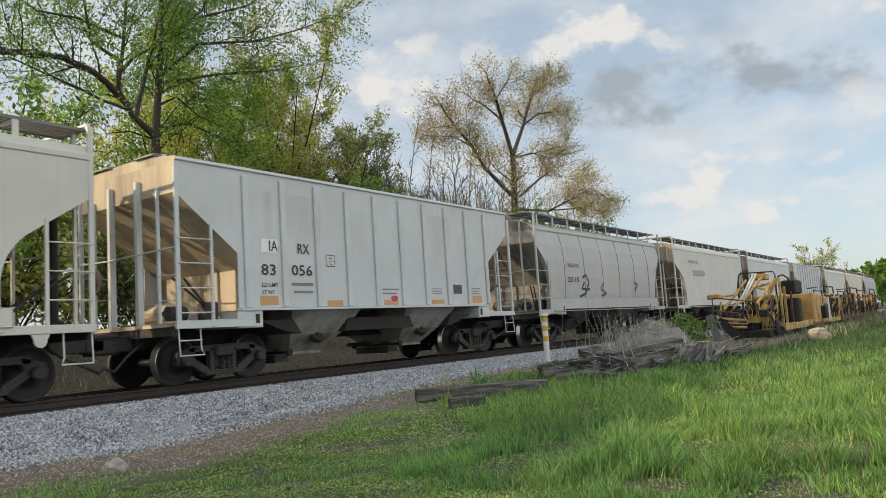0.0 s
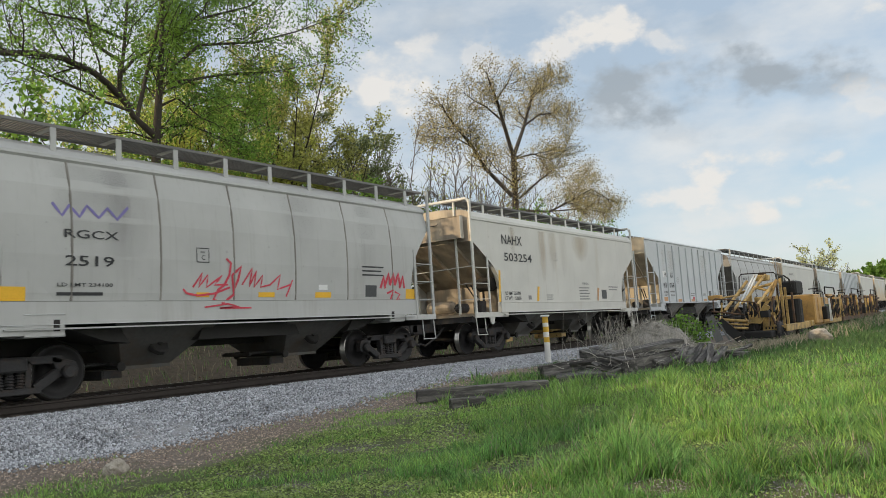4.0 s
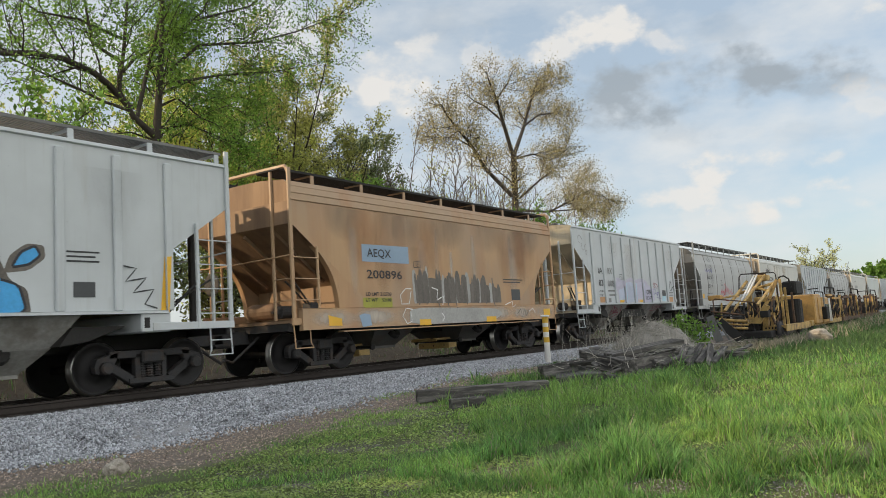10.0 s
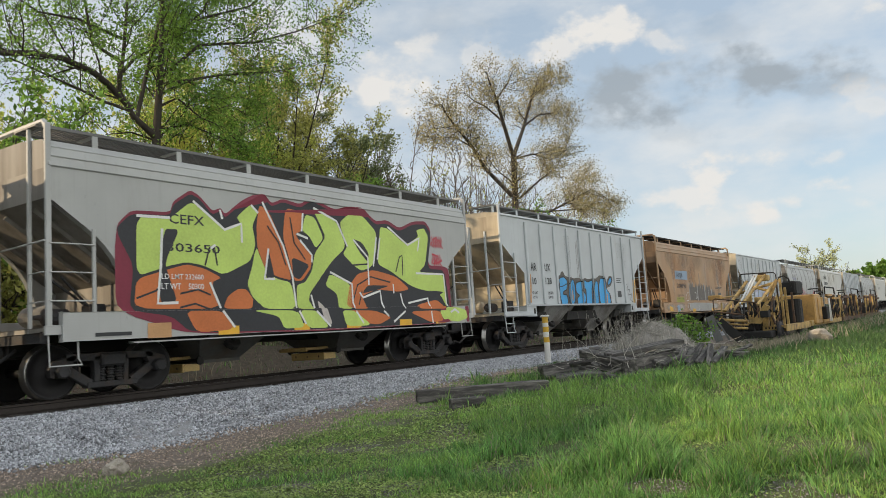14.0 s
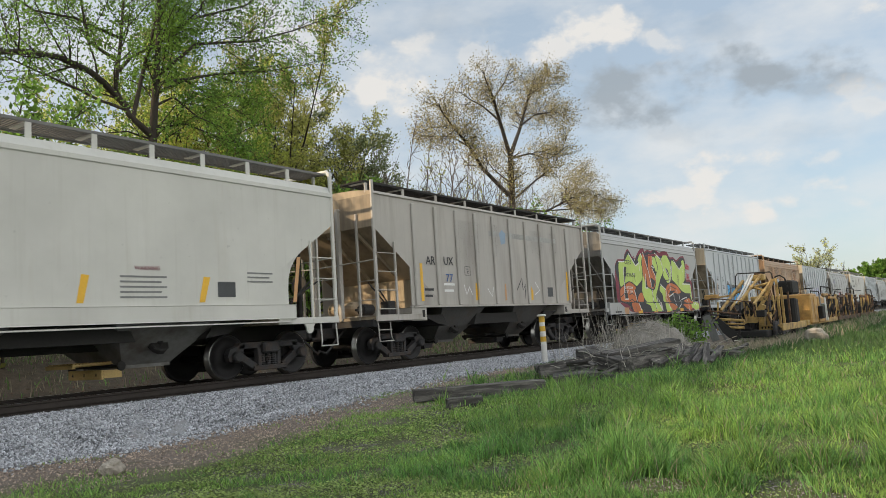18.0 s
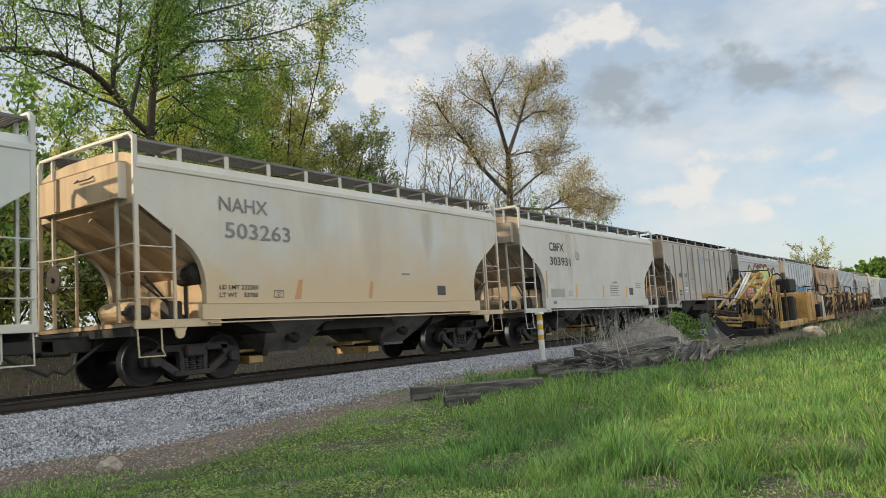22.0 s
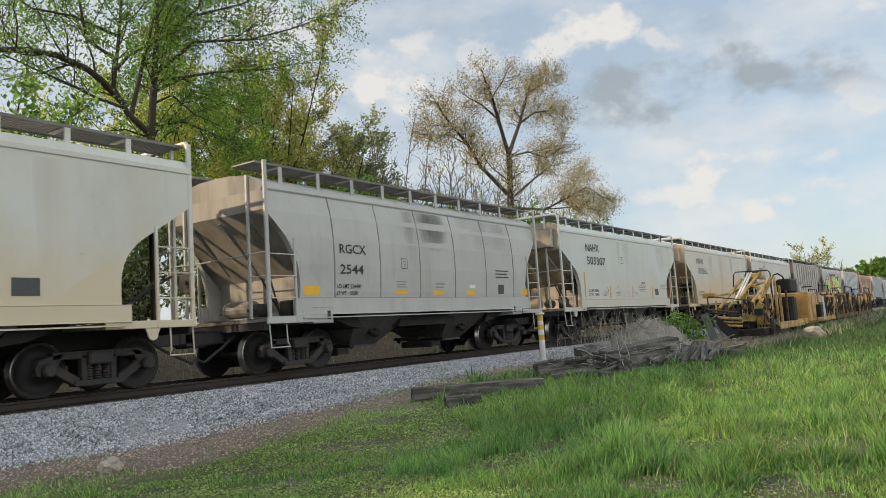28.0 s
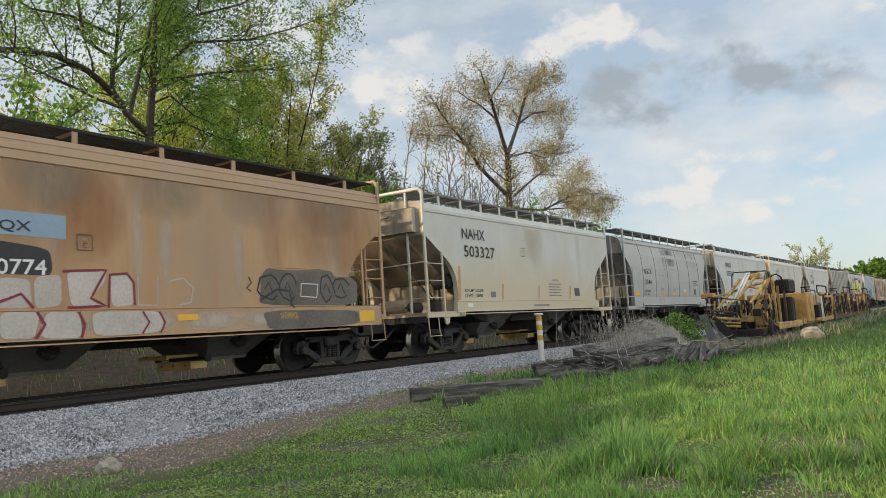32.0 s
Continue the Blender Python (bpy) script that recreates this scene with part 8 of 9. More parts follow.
P(6, [(0.32, 2.15), (0.99, 1.93), (0.98, 1.36), (0.57, 1.37), (0.52, 1.71), (0.16, 1.89)], M_LIME, 0.0082)
P(6, [(2.15, 3.34), (2.43, 3.32), (3.14, 2.95), (3.68, 3.19), (3.6, 3.36), (3.95, 3.44), (4.11, 3.21), (3.9, 2.46), (3.59, 2.27), (4.72, 2.27), (4.8, 1.31), (4.48, 1.72), (3.55, 1.84), (3.2, 1.93), (2.45, 2.27), (1.99, 2.42), (2.06, 2.81)], M_LIME, 0.007)
P(6, [(-2.0, 1.37), (-0.74, 1.35), (-0.56, 0.99), (-1.14, 0.98), (-1.28, 1.24)], M_LIME, 0.0068)
P(6, [(-0.69, 1.35), (-0.19, 1.34), (0.19, 0.96), (-0.46, 0.97)], M_LIME, 0.0071)
P(6, [(0.61, 1.33), (1.02, 1.32), (1.6, 0.97), (0.73, 0.97)], M_LIME, 0.0074)
P(6, [(4.35, 1.28), (4.85, 1.27), (4.88, 1.06), (4.51, 1.03)], M_LIME, 0.0077)
P(6, [(-4.43, 1.94), (-3.82, 2.12), (-3.41, 2.23), (-3.04, 2.17), (-2.63, 2.0), (-2.87, 1.91), (-2.68, 1.41), (-4.49, 1.43)], M_ORANGEP, 0.007)
P(6, [(-2.62, 1.41), (-2.51, 1.64), (-2.26, 1.79), (-2.05, 1.79), (-1.88, 1.59), (-1.92, 1.4)], M_ORANGEP, 0.0073)
P(6, [(-1.64, 3.51), (-1.39, 3.39), (-1.04, 2.76), (-0.88, 2.18), (-0.84, 1.98), (-1.23, 2.05), (-1.53, 2.18), (-1.73, 2.61), (-1.73, 3.07)], M_ORANGEP, 0.0076)
P(6, [(-0.93, 3.51), (-0.43, 3.47), (-0.5, 3.04), (-0.67, 2.98), (-0.58, 2.85), (-0.21, 2.54), (-0.25, 2.26), (-0.52, 1.98), (-0.76, 1.97), (-0.89, 2.47), (-1.03, 2.88)], M_ORANGEP, 0.0079)
P(6, [(0.82, 1.45), (0.95, 1.9), (1.24, 2.17), (1.81, 2.28), (2.65, 2.14), (3.19, 1.83), (2.73, 1.76), (1.88, 1.82), (1.36, 1.65), (1.53, 1.36), (1.04, 1.36)], M_ORANGEP, 0.0082)
P(6, [(3.46, 1.43), (4.31, 1.57), (4.75, 1.32), (3.5, 1.33)], M_ORANGEP, 0.007)
P(6, [(-3.5, 1.38), (-2.68, 1.37), (-2.41, 1.01), (-3.27, 0.98)], M_ORANGEP, 0.0068)
P(6, [(0.79, 1.33), (1.73, 1.31), (2.35, 1.14), (1.87, 0.98), (1.31, 1.03), (0.84, 1.17)], M_ORANGEP, 0.0071)
P(6, [(3.02, 1.27), (4.35, 1.28), (4.5, 1.0), (3.95, 0.97)], M_ORANGEP, 0.0074)
P(6, [(-3.88, 2.85), (-3.55, 2.86), (-3.81, 2.35), (-3.86, 2.19), (-3.62, 1.53), (-4.01, 1.52)], M_BLACKP, 0.0112)
P(6, [(-1.44, 2.62), (-1.55, 2.0), (-1.29, 2.0)], M_BLACKP, 0.01)
P(6, [(-0.81, 2.48), (-0.28, 2.32), (-0.6, 2.0), (-0.79, 2.06)], M_BLACKP, 0.0103)
P(6, [(1.11, 2.99), (1.46, 2.91), (1.68, 2.65), (1.62, 2.45), (1.34, 2.7)], M_BLACKP, 0.0106)
P(6, [(1.36, 1.71), (1.58, 1.91), (2.41, 1.91), (1.94, 1.81)], M_BLACKP, 0.0109)
P(6, [(2.62, 1.79), (4.75, 1.79), (4.0, 1.53), (3.04, 1.44)], M_BLACKP, 0.0112)
S(6, [(-3.01, 2.22), (-2.9, 2.55), (-2.79, 2.62), (-2.73, 2.23)], M_BLACKP, 0.035, 0.0125)
S(6, [(2.66, 2.25), (2.83, 2.62), (2.95, 2.68), (2.93, 2.17)], M_BLACKP, 0.035, 0.0125)
S(6, [(-4.44, 1.61), (-4.06, 1.74), (-3.89, 1.89)], M_BLACKP, 0.035, 0.0125)
S(6, [(-3.57, 1.69), (-3.18, 1.77), (-2.9, 1.67)], M_BLACKP, 0.035, 0.0125)
S(6, [(-3.58, 1.44), (-3.25, 1.51), (-2.94, 1.41)], M_BLACKP, 0.035, 0.0125)
S(6, [(-1.45, 3.09), (-1.16, 2.76), (-0.98, 2.29)], M_BLACKP, 0.035, 0.0125)
S(6, [(-0.81, 3.32), (-0.72, 2.78), (-0.41, 2.43)], M_BLACKP, 0.035, 0.0125)
S(6, [(1.06, 1.58), (1.22, 1.91), (1.7, 2.11), (2.42, 1.99)], M_BLACKP, 0.035, 0.0125)
S(6, [(1.24, 1.45), (1.37, 1.78)], M_BLACKP, 0.035, 0.0125)
S(6, [(1.02, 2.36), (1.62, 2.41)], M_BLACKP, 0.035, 0.0125)
S(6, [(-1.96, 2.26), (-1.77, 2.61), (-1.78, 3.06)], M_BLACKP, 0.035, 0.0125)
S(6, [(-4.41, 3.04), (-3.74, 3.06)], M_WHITE, 0.05, 0.0135)
S(6, [(-3.24, 3.42), (-2.53, 2.93), (-2.12, 3.08), (-2.12, 2.7)], M_WHITE, 0.05, 0.0135)
S(6, [(-2.63, 3.31), (-2.58, 3.13)], M_WHITE, 0.05, 0.0135)
S(6, [(-1.86, 3.48), (-1.68, 3.33)], M_WHITE, 0.05, 0.0135)
S(6, [(-0.11, 3.59), (0.62, 3.35), (0.94, 2.79)], M_WHITE, 0.05, 0.0135)
S(6, [(-0.43, 3.44), (-0.49, 3.04)], M_WHITE, 0.05, 0.0135)
S(6, [(-0.64, 2.98), (-0.31, 2.9)], M_WHITE, 0.05, 0.0135)
S(6, [(-0.55, 2.85), (-0.21, 2.54), (-0.22, 2.38)], M_WHITE, 0.05, 0.0135)
S(6, [(0.32, 2.19), (1.03, 1.93), (1.04, 1.37)], M_WHITE, 0.05, 0.0135)
S(6, [(-0.29, 1.68), (-0.2, 1.39)], M_WHITE, 0.05, 0.0135)
S(6, [(1.15, 2.96), (1.63, 2.57), (1.62, 1.91)], M_WHITE, 0.05, 0.0135)
S(6, [(1.98, 3.08), (1.82, 2.36)], M_WHITE, 0.05, 0.0135)
S(6, [(2.11, 3.06), (1.98, 2.53)], M_WHITE, 0.05, 0.0135)
S(6, [(2.43, 3.36), (3.19, 2.95), (3.7, 3.16), (3.6, 2.81)], M_WHITE, 0.05, 0.0135)
S(6, [(3.47, 2.24), (4.69, 2.24), (4.75, 1.35)], M_WHITE, 0.05, 0.0135)
S(6, [(1.28, 1.74), (1.39, 1.62), (2.02, 1.78), (2.07, 1.36)], M_WHITE, 0.05, 0.0135)
S(6, [(2.53, 1.95), (2.53, 1.72)], M_WHITE, 0.05, 0.0135)
S(6, [(2.79, 1.72), (2.9, 1.35)], M_WHITE, 0.05, 0.0135)
S(6, [(3.09, 1.48), (3.91, 1.6), (3.98, 1.34)], M_WHITE, 0.05, 0.0135)
S(6, [(-2.91, 1.91), (-2.68, 1.42)], M_WHITE, 0.05, 0.0135)
S(6, [(-1.56, 3.57), (-1.04, 2.7), (-0.81, 2.06), (-0.73, 1.4)], M_WHITE, 0.05, 0.0135)
S(6, [(-3.91, 2.85), (-3.95, 2.19), (-4.03, 1.52), (-3.61, 1.53)], M_WHITE, 0.05, 0.0135)
S(6, [(-1.44, 2.62), (-1.57, 2.0), (-1.29, 2.0)], M_WHITE, 0.05, 0.0135)
S(6, [(-2.87, 2.55), (-2.76, 2.62)], M_WHITE, 0.05, 0.0135)
S(6, [(-2.67, 1.37), (-2.4, 1.05)], M_WHITE, 0.05, 0.0095)
S(6, [(-0.19, 1.33), (0.22, 0.99)], M_WHITE, 0.05, 0.0095)
S(6, [(-0.7, 1.34), (-0.52, 1.06)], M_WHITE, 0.05, 0.0095)
S(6, [(1.08, 1.31), (1.31, 1.03)], M_WHITE, 0.05, 0.0095)
S(6, [(2.06, 1.3), (2.24, 1.17)], M_WHITE, 0.05, 0.0095)
S(6, [(2.89, 1.28), (2.42, 1.03)], M_WHITE, 0.05, 0.0095)
S(6, [(3.98, 1.27), (4.02, 0.96)], M_WHITE, 0.05, 0.0095)
P(6, [(-0.12, 1.58), (0.13, 1.4), (0.28, 1.02), (0.05, 1.09)], M_PALEP, 0.0085)
S(6, [(4.3, 3.15), (4.49, 3.24), (4.4, 2.93)], M_RED, 0.04, 0.009)
S(6, [(4.23, 2.77), (4.51, 2.71), (4.31, 2.5), (4.68, 2.61)], M_RED, 0.04, 0.009)
S(6, [(4.56, 3.17), (4.72, 2.95)], M_RED, 0.03, 0.009)
for k in range(9):
    zc = 3.1 if k < 5 else 2.62
    xa = 4.2 + 0.105 * (k % 5)
    S(6, [(xa, zc - 0.13), (xa + 0.05, zc + 0.15), (xa + 0.12, zc + 0.02), (xa + 0.02, zc - 0.05), (xa + 0.13, zc - 0.16)], M_RED, 0.032, 0.009)
P(6, [(4.62, 1.37), (5.2, 1.35), (5.6, 1.27), (5.66, 1.05), (5.2, 0.96), (4.75, 1.0)], M_LIME, 0.0071)
P(6, [(4.45, 1.37), (4.7, 1.36), (5.05, 1.0), (4.62, 0.95), (4.2, 0.95)], M_MAROON, 0.0061)
P(6, [(5.55, 1.38), (5.74, 1.38), (5.74, 0.95), (5.6, 0.95)], M_MAROON, 0.0065)
S(6, [(4.85, 1.22), (5.05, 1.3), (5.25, 1.2)], M_WHITE, 0.06, 0.0095)
T(6, "CEFX", -3.76, -3.0, 2.96, 3.14, M_INK)
T(6, "303650", -3.83, -2.66, 2.45, 2.61, M_INK)
T(6, "LD LMT 232600", -3.94, -3.05, 1.95, 2.05, M_WHITE)
T(6, "LT WT    50300", -3.95, -3.05, 1.77, 1.88, M_WHITE)
R(6, -2.79, -2.3, 0.92, 1.08, M_STRIPE_Y, "reflector")
R(6, -0.86, -0.42, 0.94, 1.08, M_STRIPE_Y, "reflector")
R(6, 0.74, 1.22, 0.93, 1.1, M_STRIPE_Y, "reflector")
R(6, 2.65, 3.13, 0.93, 1.08, M_STRIPE_Y, "reflector")
R(6, 4.14, 4.58, 0.94, 1.18, M_STRIPE_Y, "reflector")
R(6, -4.27, -3.8, 0.92, 1.18, M_STRIPE_O, "reflector")
B(6, -5.22, -4.57, 0.97, 1.05, 1, M_INK)
# dirty grey ribbed car
T(7, "AR", -3.87, -3.44, 2.48, 2.71, M_INK)
T(7, "UX", -3.04, -2.58, 2.49, 2.72, M_INK)
T(7, "77", -2.98, -2.64, 2.03, 2.25, M_BLUEINK)
P(7, [(-4.14, 2.5), (-4.03, 2.5), (-4.01, 1.52), (-4.14, 1.51)], M_STRIPE_Y, 0.0053)
P(7, [(-1.5, 2.02), (-1.4, 2.01), (-1.41, 1.53), (-1.53, 1.53)], M_STRIPE_Y, 0.0056)
P(7, [(0.15, 2.02), (0.23, 2.02), (0.24, 1.52), (0.13, 1.51)], M_STRIPE_O, 0.0059)
P(7, [(1.82, 1.97), (1.95, 1.81), (1.92, 1.53), (1.78, 1.51)], M_STRIPE_Y, 0.0062)
P(7, [(4.44, 2.49), (4.57, 2.5), (4.51, 1.5), (4.38, 1.49)], M_STRIPE_Y, 0.005)
B(7, -3.97, -3.58, 1.6, 1.85, 2, M_INK)
B(7, -3.08, -2.57, 1.74, 2.0, 2, M_WHITE)
F(7, -2.02, -1.74, 2.24, 2.48, M_INK)
R(7, -0.59, 3.81, 3.45, 3.61, M_GREYPAINT, "painted_patch")
P(7, [(0.02, 3.56), (0.2, 3.68), (0.41, 3.58), (0.36, 3.28), (0.1, 3.22)], M_BLUEPATCH, 0.0083)
R(7, 2.96, 3.34, 1.63, 1.94, M_PLATE, "data_panel")
S(7, [(0.88, 1.83), (1.25, 2.22), (1.26, 1.83), (1.48, 2.03), (1.36, 1.57)], M_INK, 0.03, 0.009)
S(7, [(-2.11, 1.97), (-1.99, 1.69), (-1.83, 1.91), (-1.7, 1.69)], M_WHITE, 0.03, 0.009)
S(7, [(-0.85, 1.87), (-0.62, 1.63), (-0.52, 1.93)], M_WHITE, 0.03, 0.009)
S(7, [(2.1, 2.11), (2.39, 1.84), (2.06, 1.7)], M_WHITE, 0.03, 0.009)
# clean white car
T(8, "CBFX", -4.18, -3.04, 3.14, 3.43, M_INK)
T(8, "303931", -4.17, -2.57, 2.64, 2.94, M_INK)
F(8, -2.09, -1.81, 2.91, 3.16, M_INK)
P(8, [(-2.21, 2.01), (-2.12, 2.0), (-2.19, 1.52), (-2.32, 1.52)], M_STRIPE_Y, 0.0056)
P(8, [(0.15, 1.99), (0.29, 1.98), (0.18, 1.52), (0.06, 1.52)], M_STRIPE_Y, 0.0059)
P(8, [(2.53, 2.0), (2.68, 1.99), (2.55, 1.52), (2.42, 1.52)], M_STRIPE_Y, 0.0062)
P(8, [(-4.54, 2.44), (-4.43, 2.44), (-4.5, 1.52), (-4.6, 1.53)], M_STRIPE_O, 0.005)
P(8, [(4.94, 2.47), (5.04, 2.47), (4.88, 1.51), (4.78, 1.51)], M_STRIPE_O, 0.0053)
R(8, -4.26, -3.2, 1.54, 1.84, M_GREYPAINT, "painted_patch")
F(8, -2.88, -2.62, 1.59, 1.76, M_INK)
T(8, "WARNING", 1.1, 1.6, 2.09, 2.16, M_MAROON)
B(8, 0.83, 1.74, 1.59, 1.99, 5, M_FADED_INK)
R(8, 2.85, 3.27, 1.62, 1.91, M_PLATE, "data_panel")
B(8, 3.57, 4.23, 1.9, 2.11, 3, M_FADED_INK)
R(8, -4.25, -3.99, 1.31, 1.41, M_FADED_INK, "data_panel")
# rust-streaked cream car
T(9, "NAHX", -4.31, -3.07, 3.26, 3.54, M_FADED_INK)
T(9, "503263", -4.18, -2.46, 2.73, 3.05, M_FADED_INK)
T(9, "LD LMT 232300", -4.36, -3.4, 1.73, 1.82, M_INK)
T(9, "LT WT    53700", -4.36, -3.42, 1.58, 1.67, M_INK)
F(9, -2.98, -2.72, 1.58, 1.71, M_INK)
P(9, [(-2.25, 1.95), (-2.14, 1.95), (-2.31, 1.53), (-2.42, 1.53)], M_STRIPE_O, 0.0056)
R(9, 2.82, 3.2, 1.62, 1.87, M_PLATE, "data_panel")
B(9, 1.31, 1.65, 2.11, 2.17, 1, M_FADED_INK)
P(9, [(-2.28, 1.95), (-2.15, 1.95), (-2.22, 1.54), (-2.33, 1.54)], M_STRIPE_O, 0.0059)
P(9, [(0.07, 1.95), (0.2, 1.95), (0.11, 1.54), (-0.02, 1.54)], M_STRIPE_O, 0.0062)
# streaked ivory car
T(10, "NAHX", -4.01, -2.79, 3.27, 3.56, M_INK)
T(10, "503307", -3.95, -2.27, 2.77, 3.07, M_INK)
F(10, -0.67, -0.4, 2.91, 3.16, M_INK)
P(10, [(-4.35, 2.48), (-4.23, 2.47), (-4.26, 1.89), (-4.37, 1.89)], M_STRIPE_O, 0.005)
P(10, [(-4.35, 2.06), (-4.25, 2.06), (-4.29, 1.54), (-4.38, 1.54)], M_STRIPE_O, 0.0053)
T(10, "LD LMT 232600", -4.03, -3.08, 1.75, 1.84, M_INK)
T(10, "LT WT    53400", -4.04, -3.1, 1.6, 1.69, M_INK)
F(10, -2.64, -2.4, 1.6, 1.74, M_INK)
P(10, [(-1.97, 1.99), (-1.87, 1.99), (-1.93, 1.52), (-2.05, 1.52)], M_STRIPE_O, 0.0056)
P(10, [(0.38, 1.99), (0.48, 1.99), (0.4, 1.52), (0.3, 1.52)], M_STRIPE_O, 0.0059)
B(10, -1.4, -0.93, 1.6, 1.74, 3, M_FADED_INK)
S(10, [(-2.32, 1.86), (-2.24, 1.92), (-2.2, 1.81), (-2.25, 1.64), (-2.32, 1.66)], M_FADED_INK, 0.02, 0.009)
for x0, z0 in ((-2.3, 1.75), (-1.25, 1.85), (-0.75, 1.62), (-0.2, 1.66), (0.55, 1.7), (0.75, 1.64)):
    S(10, [(x0, z0), (x0 + 0.08, z0 + 0.18), (x0 + 0.15, z0 - 0.02), (x0 + 0.02, z0 - 0.1), (x0 + 0.2, z0 - 0.08), (x0 + 0.12, z0 + 0.1)], M_FADED_INK, 0.012, 0.009)
T(10, "WARNING", 1.39, 1.89, 2.09, 2.18, M_INK)
B(10, 1.15, 1.97, 1.77, 2.03, 4, M_FADED_INK)
P(10, [(2.75, 1.97), (2.87, 1.97), (2.77, 1.51), (2.65, 1.51)], M_STRIPE_O, 0.0062)
R(10, 3.07, 3.51, 1.62, 1.9, M_PLATE, "data_panel")
B(10, 3.81, 4.54, 1.88, 2.09, 3, M_FADED_INK)
P(10, [(5.18, 2.45), (5.29, 2.45), (5.13, 1.51), (5.02, 1.52)], M_STRIPE_O, 0.005)
# grey round car with soot
T(11, "RGCX", -3.7, -2.79, 2.58, 2.8, M_INK)
T(11, "2544", -3.71, -2.9, 2.11, 2.33, M_INK)
T(11, "LD LMT 234400", -3.81, -3.0, 1.78, 1.88, M_INK)
T(11, "LT WT    51600", -3.82, -3.11, 1.63, 1.72, M_INK)
R(11, -4.84, -4.36, 1.63, 1.83, M_STRIPE_Y, "reflector")
F(11, -1.44, -1.19, 2.29, 2.54, M_INK)
R(11, -1.7, -1.18, 1.65, 1.75, M_STRIPE_Y, "reflector")
R(11, -0.07, 0.42, 1.64, 1.75, M_STRIPE_Y, "reflector")
R(11, 1.54, 2.0, 1.63, 1.76, M_STRIPE_Y, "reflector")
R(11, 4.75, 5.19, 1.62, 1.83, M_STRIPE_Y, "reflector")
B(11, -1.64, -1.25, 1.81, 1.97, 3, M_FADED_INK)
B(11, 0.02, 0.46, 1.81, 1.94, 2, M_FADED_INK)
B(11, 3.12, 3.9, 2.13, 2.37, 3, M_INK)
R(11, 3.27, 3.6, 1.66, 1.94, M_PLATE, "data_panel")
R(11, 1.69, 1.98, 1.82, 1.92, M_WHITE, "data_panel")
# streaked ivory car near the end
T(12, "NAHX", -4.29, -3.06, 3.25, 3.55, M_INK)
T(12, "503327", -4.22, -2.54, 2.73, 3.06, M_INK)
F(12, -0.89, -0.62, 2.88, 3.14, M_INK)
P(12, [(-4.58, 2.45), (-4.47, 2.44), (-4.54, 1.49), (-4.67, 1.5)], M_STRIPE_O, 0.0053)
P(12, [(-2.22, 1.98), (-2.12, 1.97), (-2.19, 1.51), (-2.29, 1.49)], M_STRIPE_O, 0.0056)
P(12, [(0.15, 1.96), (0.24, 1.95), (0.15, 1.5), (0.06, 1.5)], M_STRIPE_O, 0.0059)
P(12, [(2.49, 1.98), (2.63, 1.97), (2.49, 1.5), (2.4, 1.5)], M_STRIPE_O, 0.0062)
T(12, "LD LMT 232500", -4.3, -3.34, 1.73, 1.81, M_INK)
T(12, "LT WT    53500", -4.33, -3.38, 1.58, 1.67, M_INK)
R(12, -2.92, -2.63, 1.57, 1.74, M_FADED_INK, "data_panel")
T(12, "WARNING", 1.14, 1.66, 2.11, 2.18, M_FADED_INK)
B(12, 0.87, 1.81, 1.6, 2.03, 5, M_FADED_INK)
R(12, 2.86, 3.29, 1.61, 1.89, M_PLATE, "data_panel")
R(12, -4.28, -4.01, 1.3, 1.4, M_WHITE, "data_panel")
B(12, -0.37, 0.71, 1.26, 1.33, 1, M_FADED_INK)
# rusty tan car at the end
P(13, [(-3.47, 2.92), (-1.97, 2.9), (-1.97, 2.52), (-3.47, 2.56)], M_BLUEPATCH, 0.005)
T(13, "AEQX", -3.39, -2.52, 2.58, 2.77, M_INK)
P(13, [(-3.49, 2.5), (-2.24, 2.36), (-2.19, 2.05), (-2.24, 1.93), (-3.49, 1.97)], M_BLACKP, 0.0053)
T(13, "200774", -3.43, -2.29, 1.94, 2.18, M_WHITE)
F(13, -1.79, -1.53, 2.36, 2.61, M_INK)
P(13, [(-3.32, 1.81), (-2.88, 1.9), (-2.55, 1.87), (-2.51, 1.43), (-3.32, 1.44)], M_PALEP, 0.0056)
P(13, [(-2.49, 1.91), (-2.06, 1.96), (-2.05, 1.47), (-2.47, 1.42)], M_PALEP, 0.0059)
P(13, [(-1.98, 2.03), (-1.29, 2.03), (-1.33, 1.84), (-1.59, 1.56), (-1.34, 1.44), (-1.9, 1.43)], M_PALEP, 0.0062)
P(13, [(-1.23, 1.96), (-0.92, 1.99), (-0.81, 1.85), (-0.8, 1.46), (-1.2, 1.43)], M_PALEP, 0.005)
P(13, [(-3.01, 1.38), (-2.42, 1.37), (-2.51, 0.96), (-3.01, 0.98)], M_PALEP, 0.0053)
P(13, [(-2.33, 1.37), (-1.79, 1.36), (-1.75, 0.94), (-2.43, 0.96)], M_PALEP, 0.0056)
P(13, [(-1.6, 1.36), (-0.28, 1.35), (-0.25, 0.98), (-1.55, 0.95)], M_PALEP, 0.0059)
S(13, [(-2.04, 2.01), (-1.29, 2.05), (-1.57, 1.58), (-1.3, 1.45), (-1.96, 1.43)], M_MAROON, 0.045, 0.009)
S(13, [(-1.26, 1.42), (-1.23, 1.97), (-0.92, 2.0), (-0.79, 1.85), (-0.78, 1.46)], M_MAROON, 0.045, 0.009)
S(13, [(-3.01, 1.52), (-2.68, 1.65), (-2.49, 1.43)], M_MAROON, 0.045, 0.009)
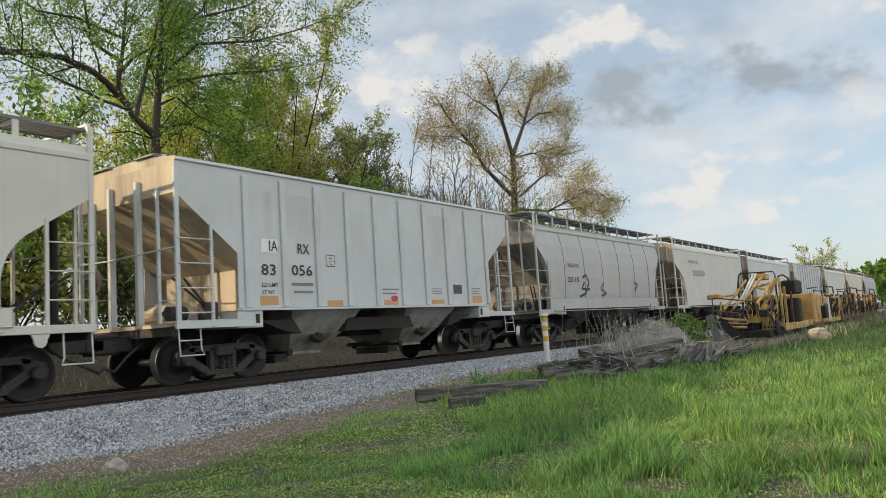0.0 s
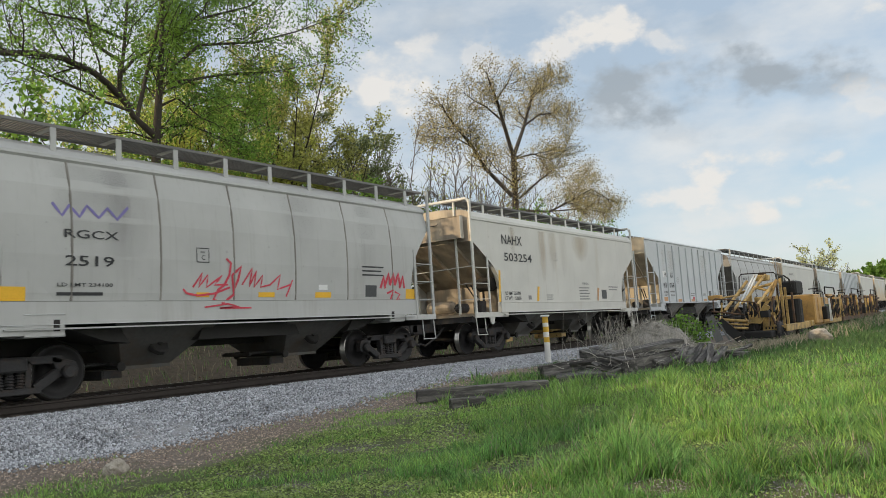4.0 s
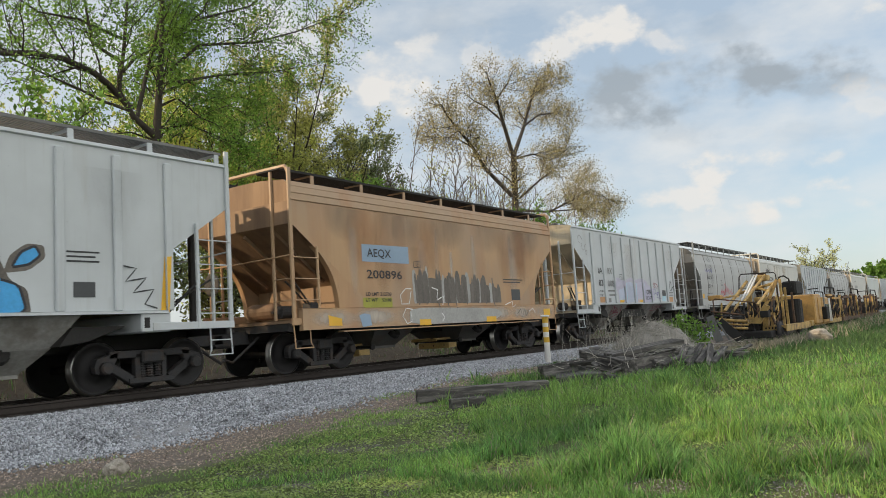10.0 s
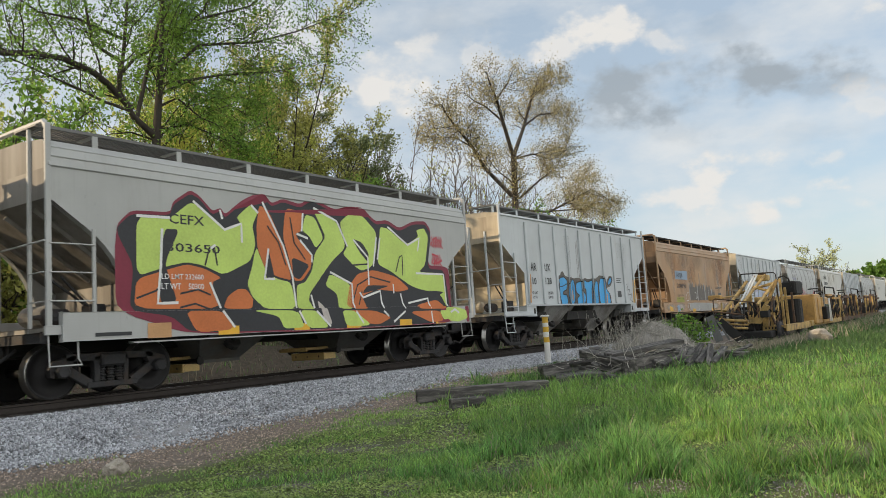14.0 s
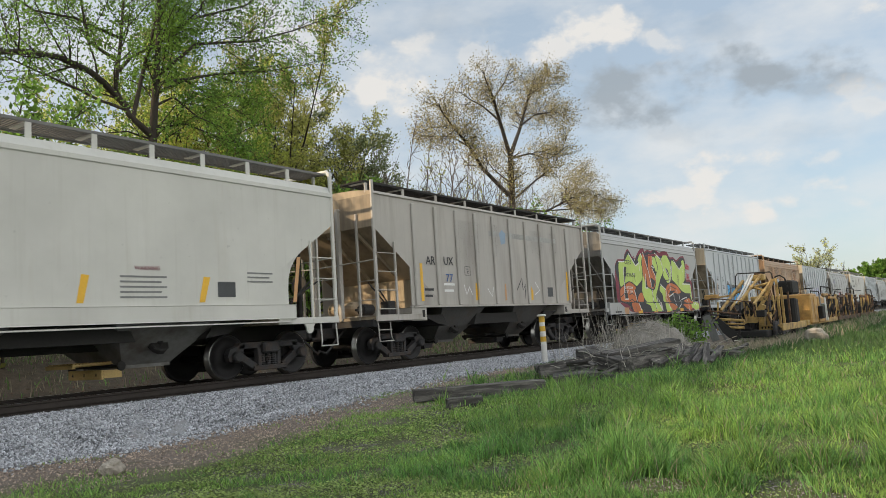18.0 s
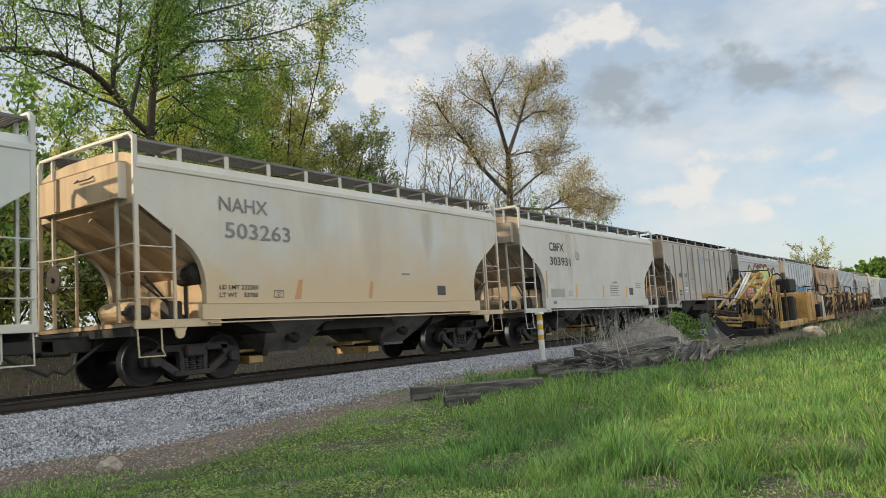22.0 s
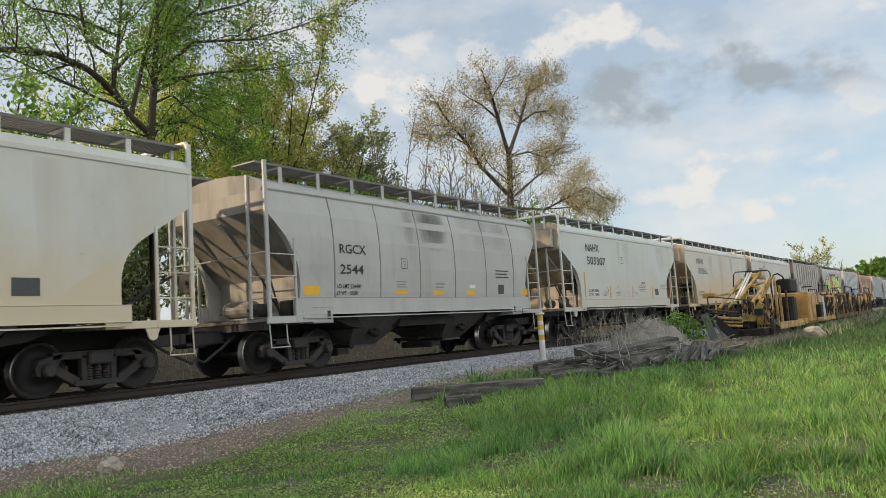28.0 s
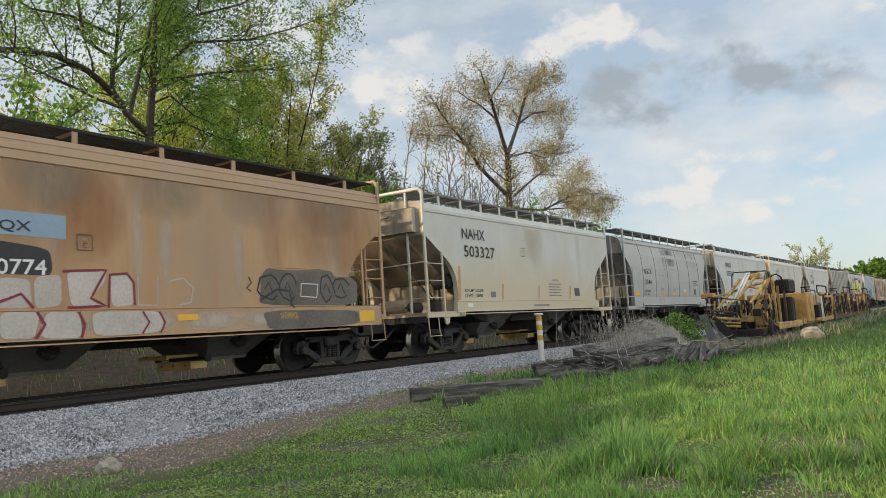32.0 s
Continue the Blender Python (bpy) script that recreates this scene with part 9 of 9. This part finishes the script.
S(13, [(-2.47, 1.37), (-2.35, 1.17), (-2.49, 0.96)], M_MAROON, 0.05, 0.01)
S(13, [(-1.81, 1.36), (-1.71, 1.15), (-1.77, 0.94)], M_MAROON, 0.05, 0.01)
S(13, [(-0.67, 1.35), (-0.54, 1.16), (-0.68, 0.97)], M_MAROON, 0.04, 0.01)
S(13, [(-0.34, 1.34), (-0.23, 1.15), (-0.32, 0.98)], M_MAROON, 0.04, 0.01)
S(13, [(-0.71, 1.95), (-0.71, 1.46), (-0.33, 1.45), (-0.32, 1.97)], M_PALEP, 0.02, 0.009)
S(13, [(-0.09, 1.88), (0.21, 1.94), (0.42, 1.76), (0.36, 1.5), (0.11, 1.45)], M_PALEP, 0.025, 0.009)
P(13, [(1.98, 1.43), (2.05, 1.77), (2.04, 2.0), (2.23, 2.19), (2.66, 2.15), (4.12, 2.19), (4.23, 2.04), (4.77, 2.05), (4.99, 1.92), (4.95, 1.4)], M_SOOT, 0.0062)
P(13, [(2.0, 1.32), (4.9, 1.29), (4.96, 0.98), (3.58, 0.92), (2.2, 0.92)], M_SOOT, 0.006)
rd = random.Random(9)
for xa, wd, ht in ((2.25, 0.30, 0.26), (2.80, 0.24, 0.31), (3.95, 0.20, 0.30), (4.42, 0.27, 0.24)):
    ring = [(xa + wd * math.cos(a) * rd.uniform(0.85, 1.1), 1.80 + ht * math.sin(a) * rd.uniform(0.85, 1.1)) for a in np.linspace(0.2, 5.6, 11)]
    S(13, ring, M_BLACKP, 0.04, 0.0085)
    S(13, [(xa - 0.1, 1.75), (xa + rd.uniform(-0.05, 0.1), 1.9), (xa + 0.12, 1.66)], M_BLACKP, 0.03, 0.0085)
S(13, [(2.04, 1.54), (2.48, 1.75), (2.83, 1.72), (2.9, 1.36)], M_INK, 0.05, 0.008)
R(13, 3.18, 3.66, 1.6, 1.88, M_PLATE, "data_panel")
S(13, [(3.18, 1.88), (3.68, 1.87), (3.63, 1.58), (3.15, 1.61), (3.18, 1.88)], M_WHITE, 0.02, 0.009)
R(13, 0.03, 0.47, 1.17, 1.28, M_STRIPE_Y, "reflector")
R(13, 2.5, 3.0, 1.14, 1.27, M_STRIPE_Y, "reflector")
R(13, 4.96, 5.49, 1.02, 1.27, M_STRIPE_Y, "reflector")
S(13, [(1.74, 1.99), (1.81, 1.88), (1.67, 1.77), (1.8, 1.71)], M_INK, 0.03, 0.009)
B(13, 2.66, 3.88, 2.19, 2.2, 1, M_INK)
# cars ahead
T(14, "RGCX", -3.61, -2.72, 2.66, 2.79, M_INK)
T(14, "2515", -3.7, -2.77, 2.13, 2.31, M_INK)
S(14, [(-2.5, 2.3), (-2.19, 2.41), (-1.95, 2.14), (-2.23, 1.73), (-2.73, 1.62)], M_INK, 0.09, 0.009)
S(14, [(-2.34, 2.14), (-2.58, 1.89), (-1.9, 1.89)], M_INK, 0.09, 0.009)
S(14, [(-0.62, 2.16), (-0.89, 1.9), (-0.34, 1.73), (-0.84, 1.65)], M_INK, 0.07, 0.009)
S(14, [(2.51, 2.21), (2.87, 2.12), (2.54, 1.83)], M_INK, 0.09, 0.009)
T(15, "NAHX", -4.02, -2.43, 3.27, 3.44, M_FADED_INK)
T(15, "503300", -3.46, -1.48, 2.65, 2.95, M_FADED_INK)

SOOT, RUSTY, CHALK, BROWN = (0.05, 0.048, 0.045), (0.40, 0.19, 0.08), (0.60, 0.56, 0.50), (0.56, 0.44, 0.30)
G(11, -0.6, 0.8, 2.75, 3.82, SOOT, 0.45, 0.35)
G(11, 1.2, 2.0, 3.1, 3.85, SOOT, 0.15, 0.3)
for i in (4, 13):
    rs = random.Random(i)
    for k in range(7):
        x = rs.uniform(-5.0, 4.6)
        G(i, x, x + rs.uniform(0.6, 2.2), rs.uniform(1.4, 2.3), 3.68, RUSTY, rs.uniform(0.15, 0.35), 0.4)
    for k in range(7):
        x = rs.uniform(-4.6, 4.2)
        G(i, x, x + rs.uniform(0.15, 0.5), rs.uniform(1.4, 2.2), rs.uniform(2.8, 3.6), CHALK, rs.uniform(0.2, 0.45), 0.4)
    for k in range(8):
        G(i, -5.6 + 1.4 * k, -4.0 + 1.4 * k, 0.95, 1.38, CHALK, rs.uniform(0.3, 0.7), 0.5)
    for k in range(5):
        G(i, -5.0 + 2.0 * k, -3.6 + 2.2 * k, 2.9, 3.69, (0.32, 0.26, 0.20), rs.uniform(0.2, 0.5), 0.2)
for i, n, col, al in ((1, 5, BROWN, 0.22), (8, 3, BROWN, 0.12), (9, 3, (0.50, 0.38, 0.24), 0.15), (10, 3, BROWN, 0.10), (12, 4, BROWN, 0.14), (7, 5, SOOT, 0.08), (0, 3, BROWN, 0.1), (3, 3, BROWN, 0.1), (5, 3, SOOT, 0.06), (2, 5, SOOT, 0.08), (11, 6, SOOT, 0.1)):
    rs = random.Random(100 + i)
    top = 3.8 if ALL_STYLES[i] != "deep" else 3.66
    for k in range(n):
        x, hz = rs.uniform(-4.6, 4.0), rs.uniform(0.6, 2.2)
        G(i, x, x + rs.uniform(0.3, 1.5), top - hz, top, col, al * rs.uniform(0.5, 1.3), 0.25)




# ---- motion of the train ----
def motions():
    times = [float(t) for t in range(33)]
    for car, xc in TRAIN:
        walk(car, [(t, pose(xc + train_shift(t), TRACK_Y, 0)) for t in times])
    spin = [round(0.1 * k, 1) for k in range(321)]
    turn = [math.degrees(train_shift(t) / 0.457) for t in spin]
    for wheel, wx in WHEELS:
        walk(wheel, [(t, pose(wx, 0, 0.457, 0, a, 0)) for t, a in zip(spin, turn)])


motions()
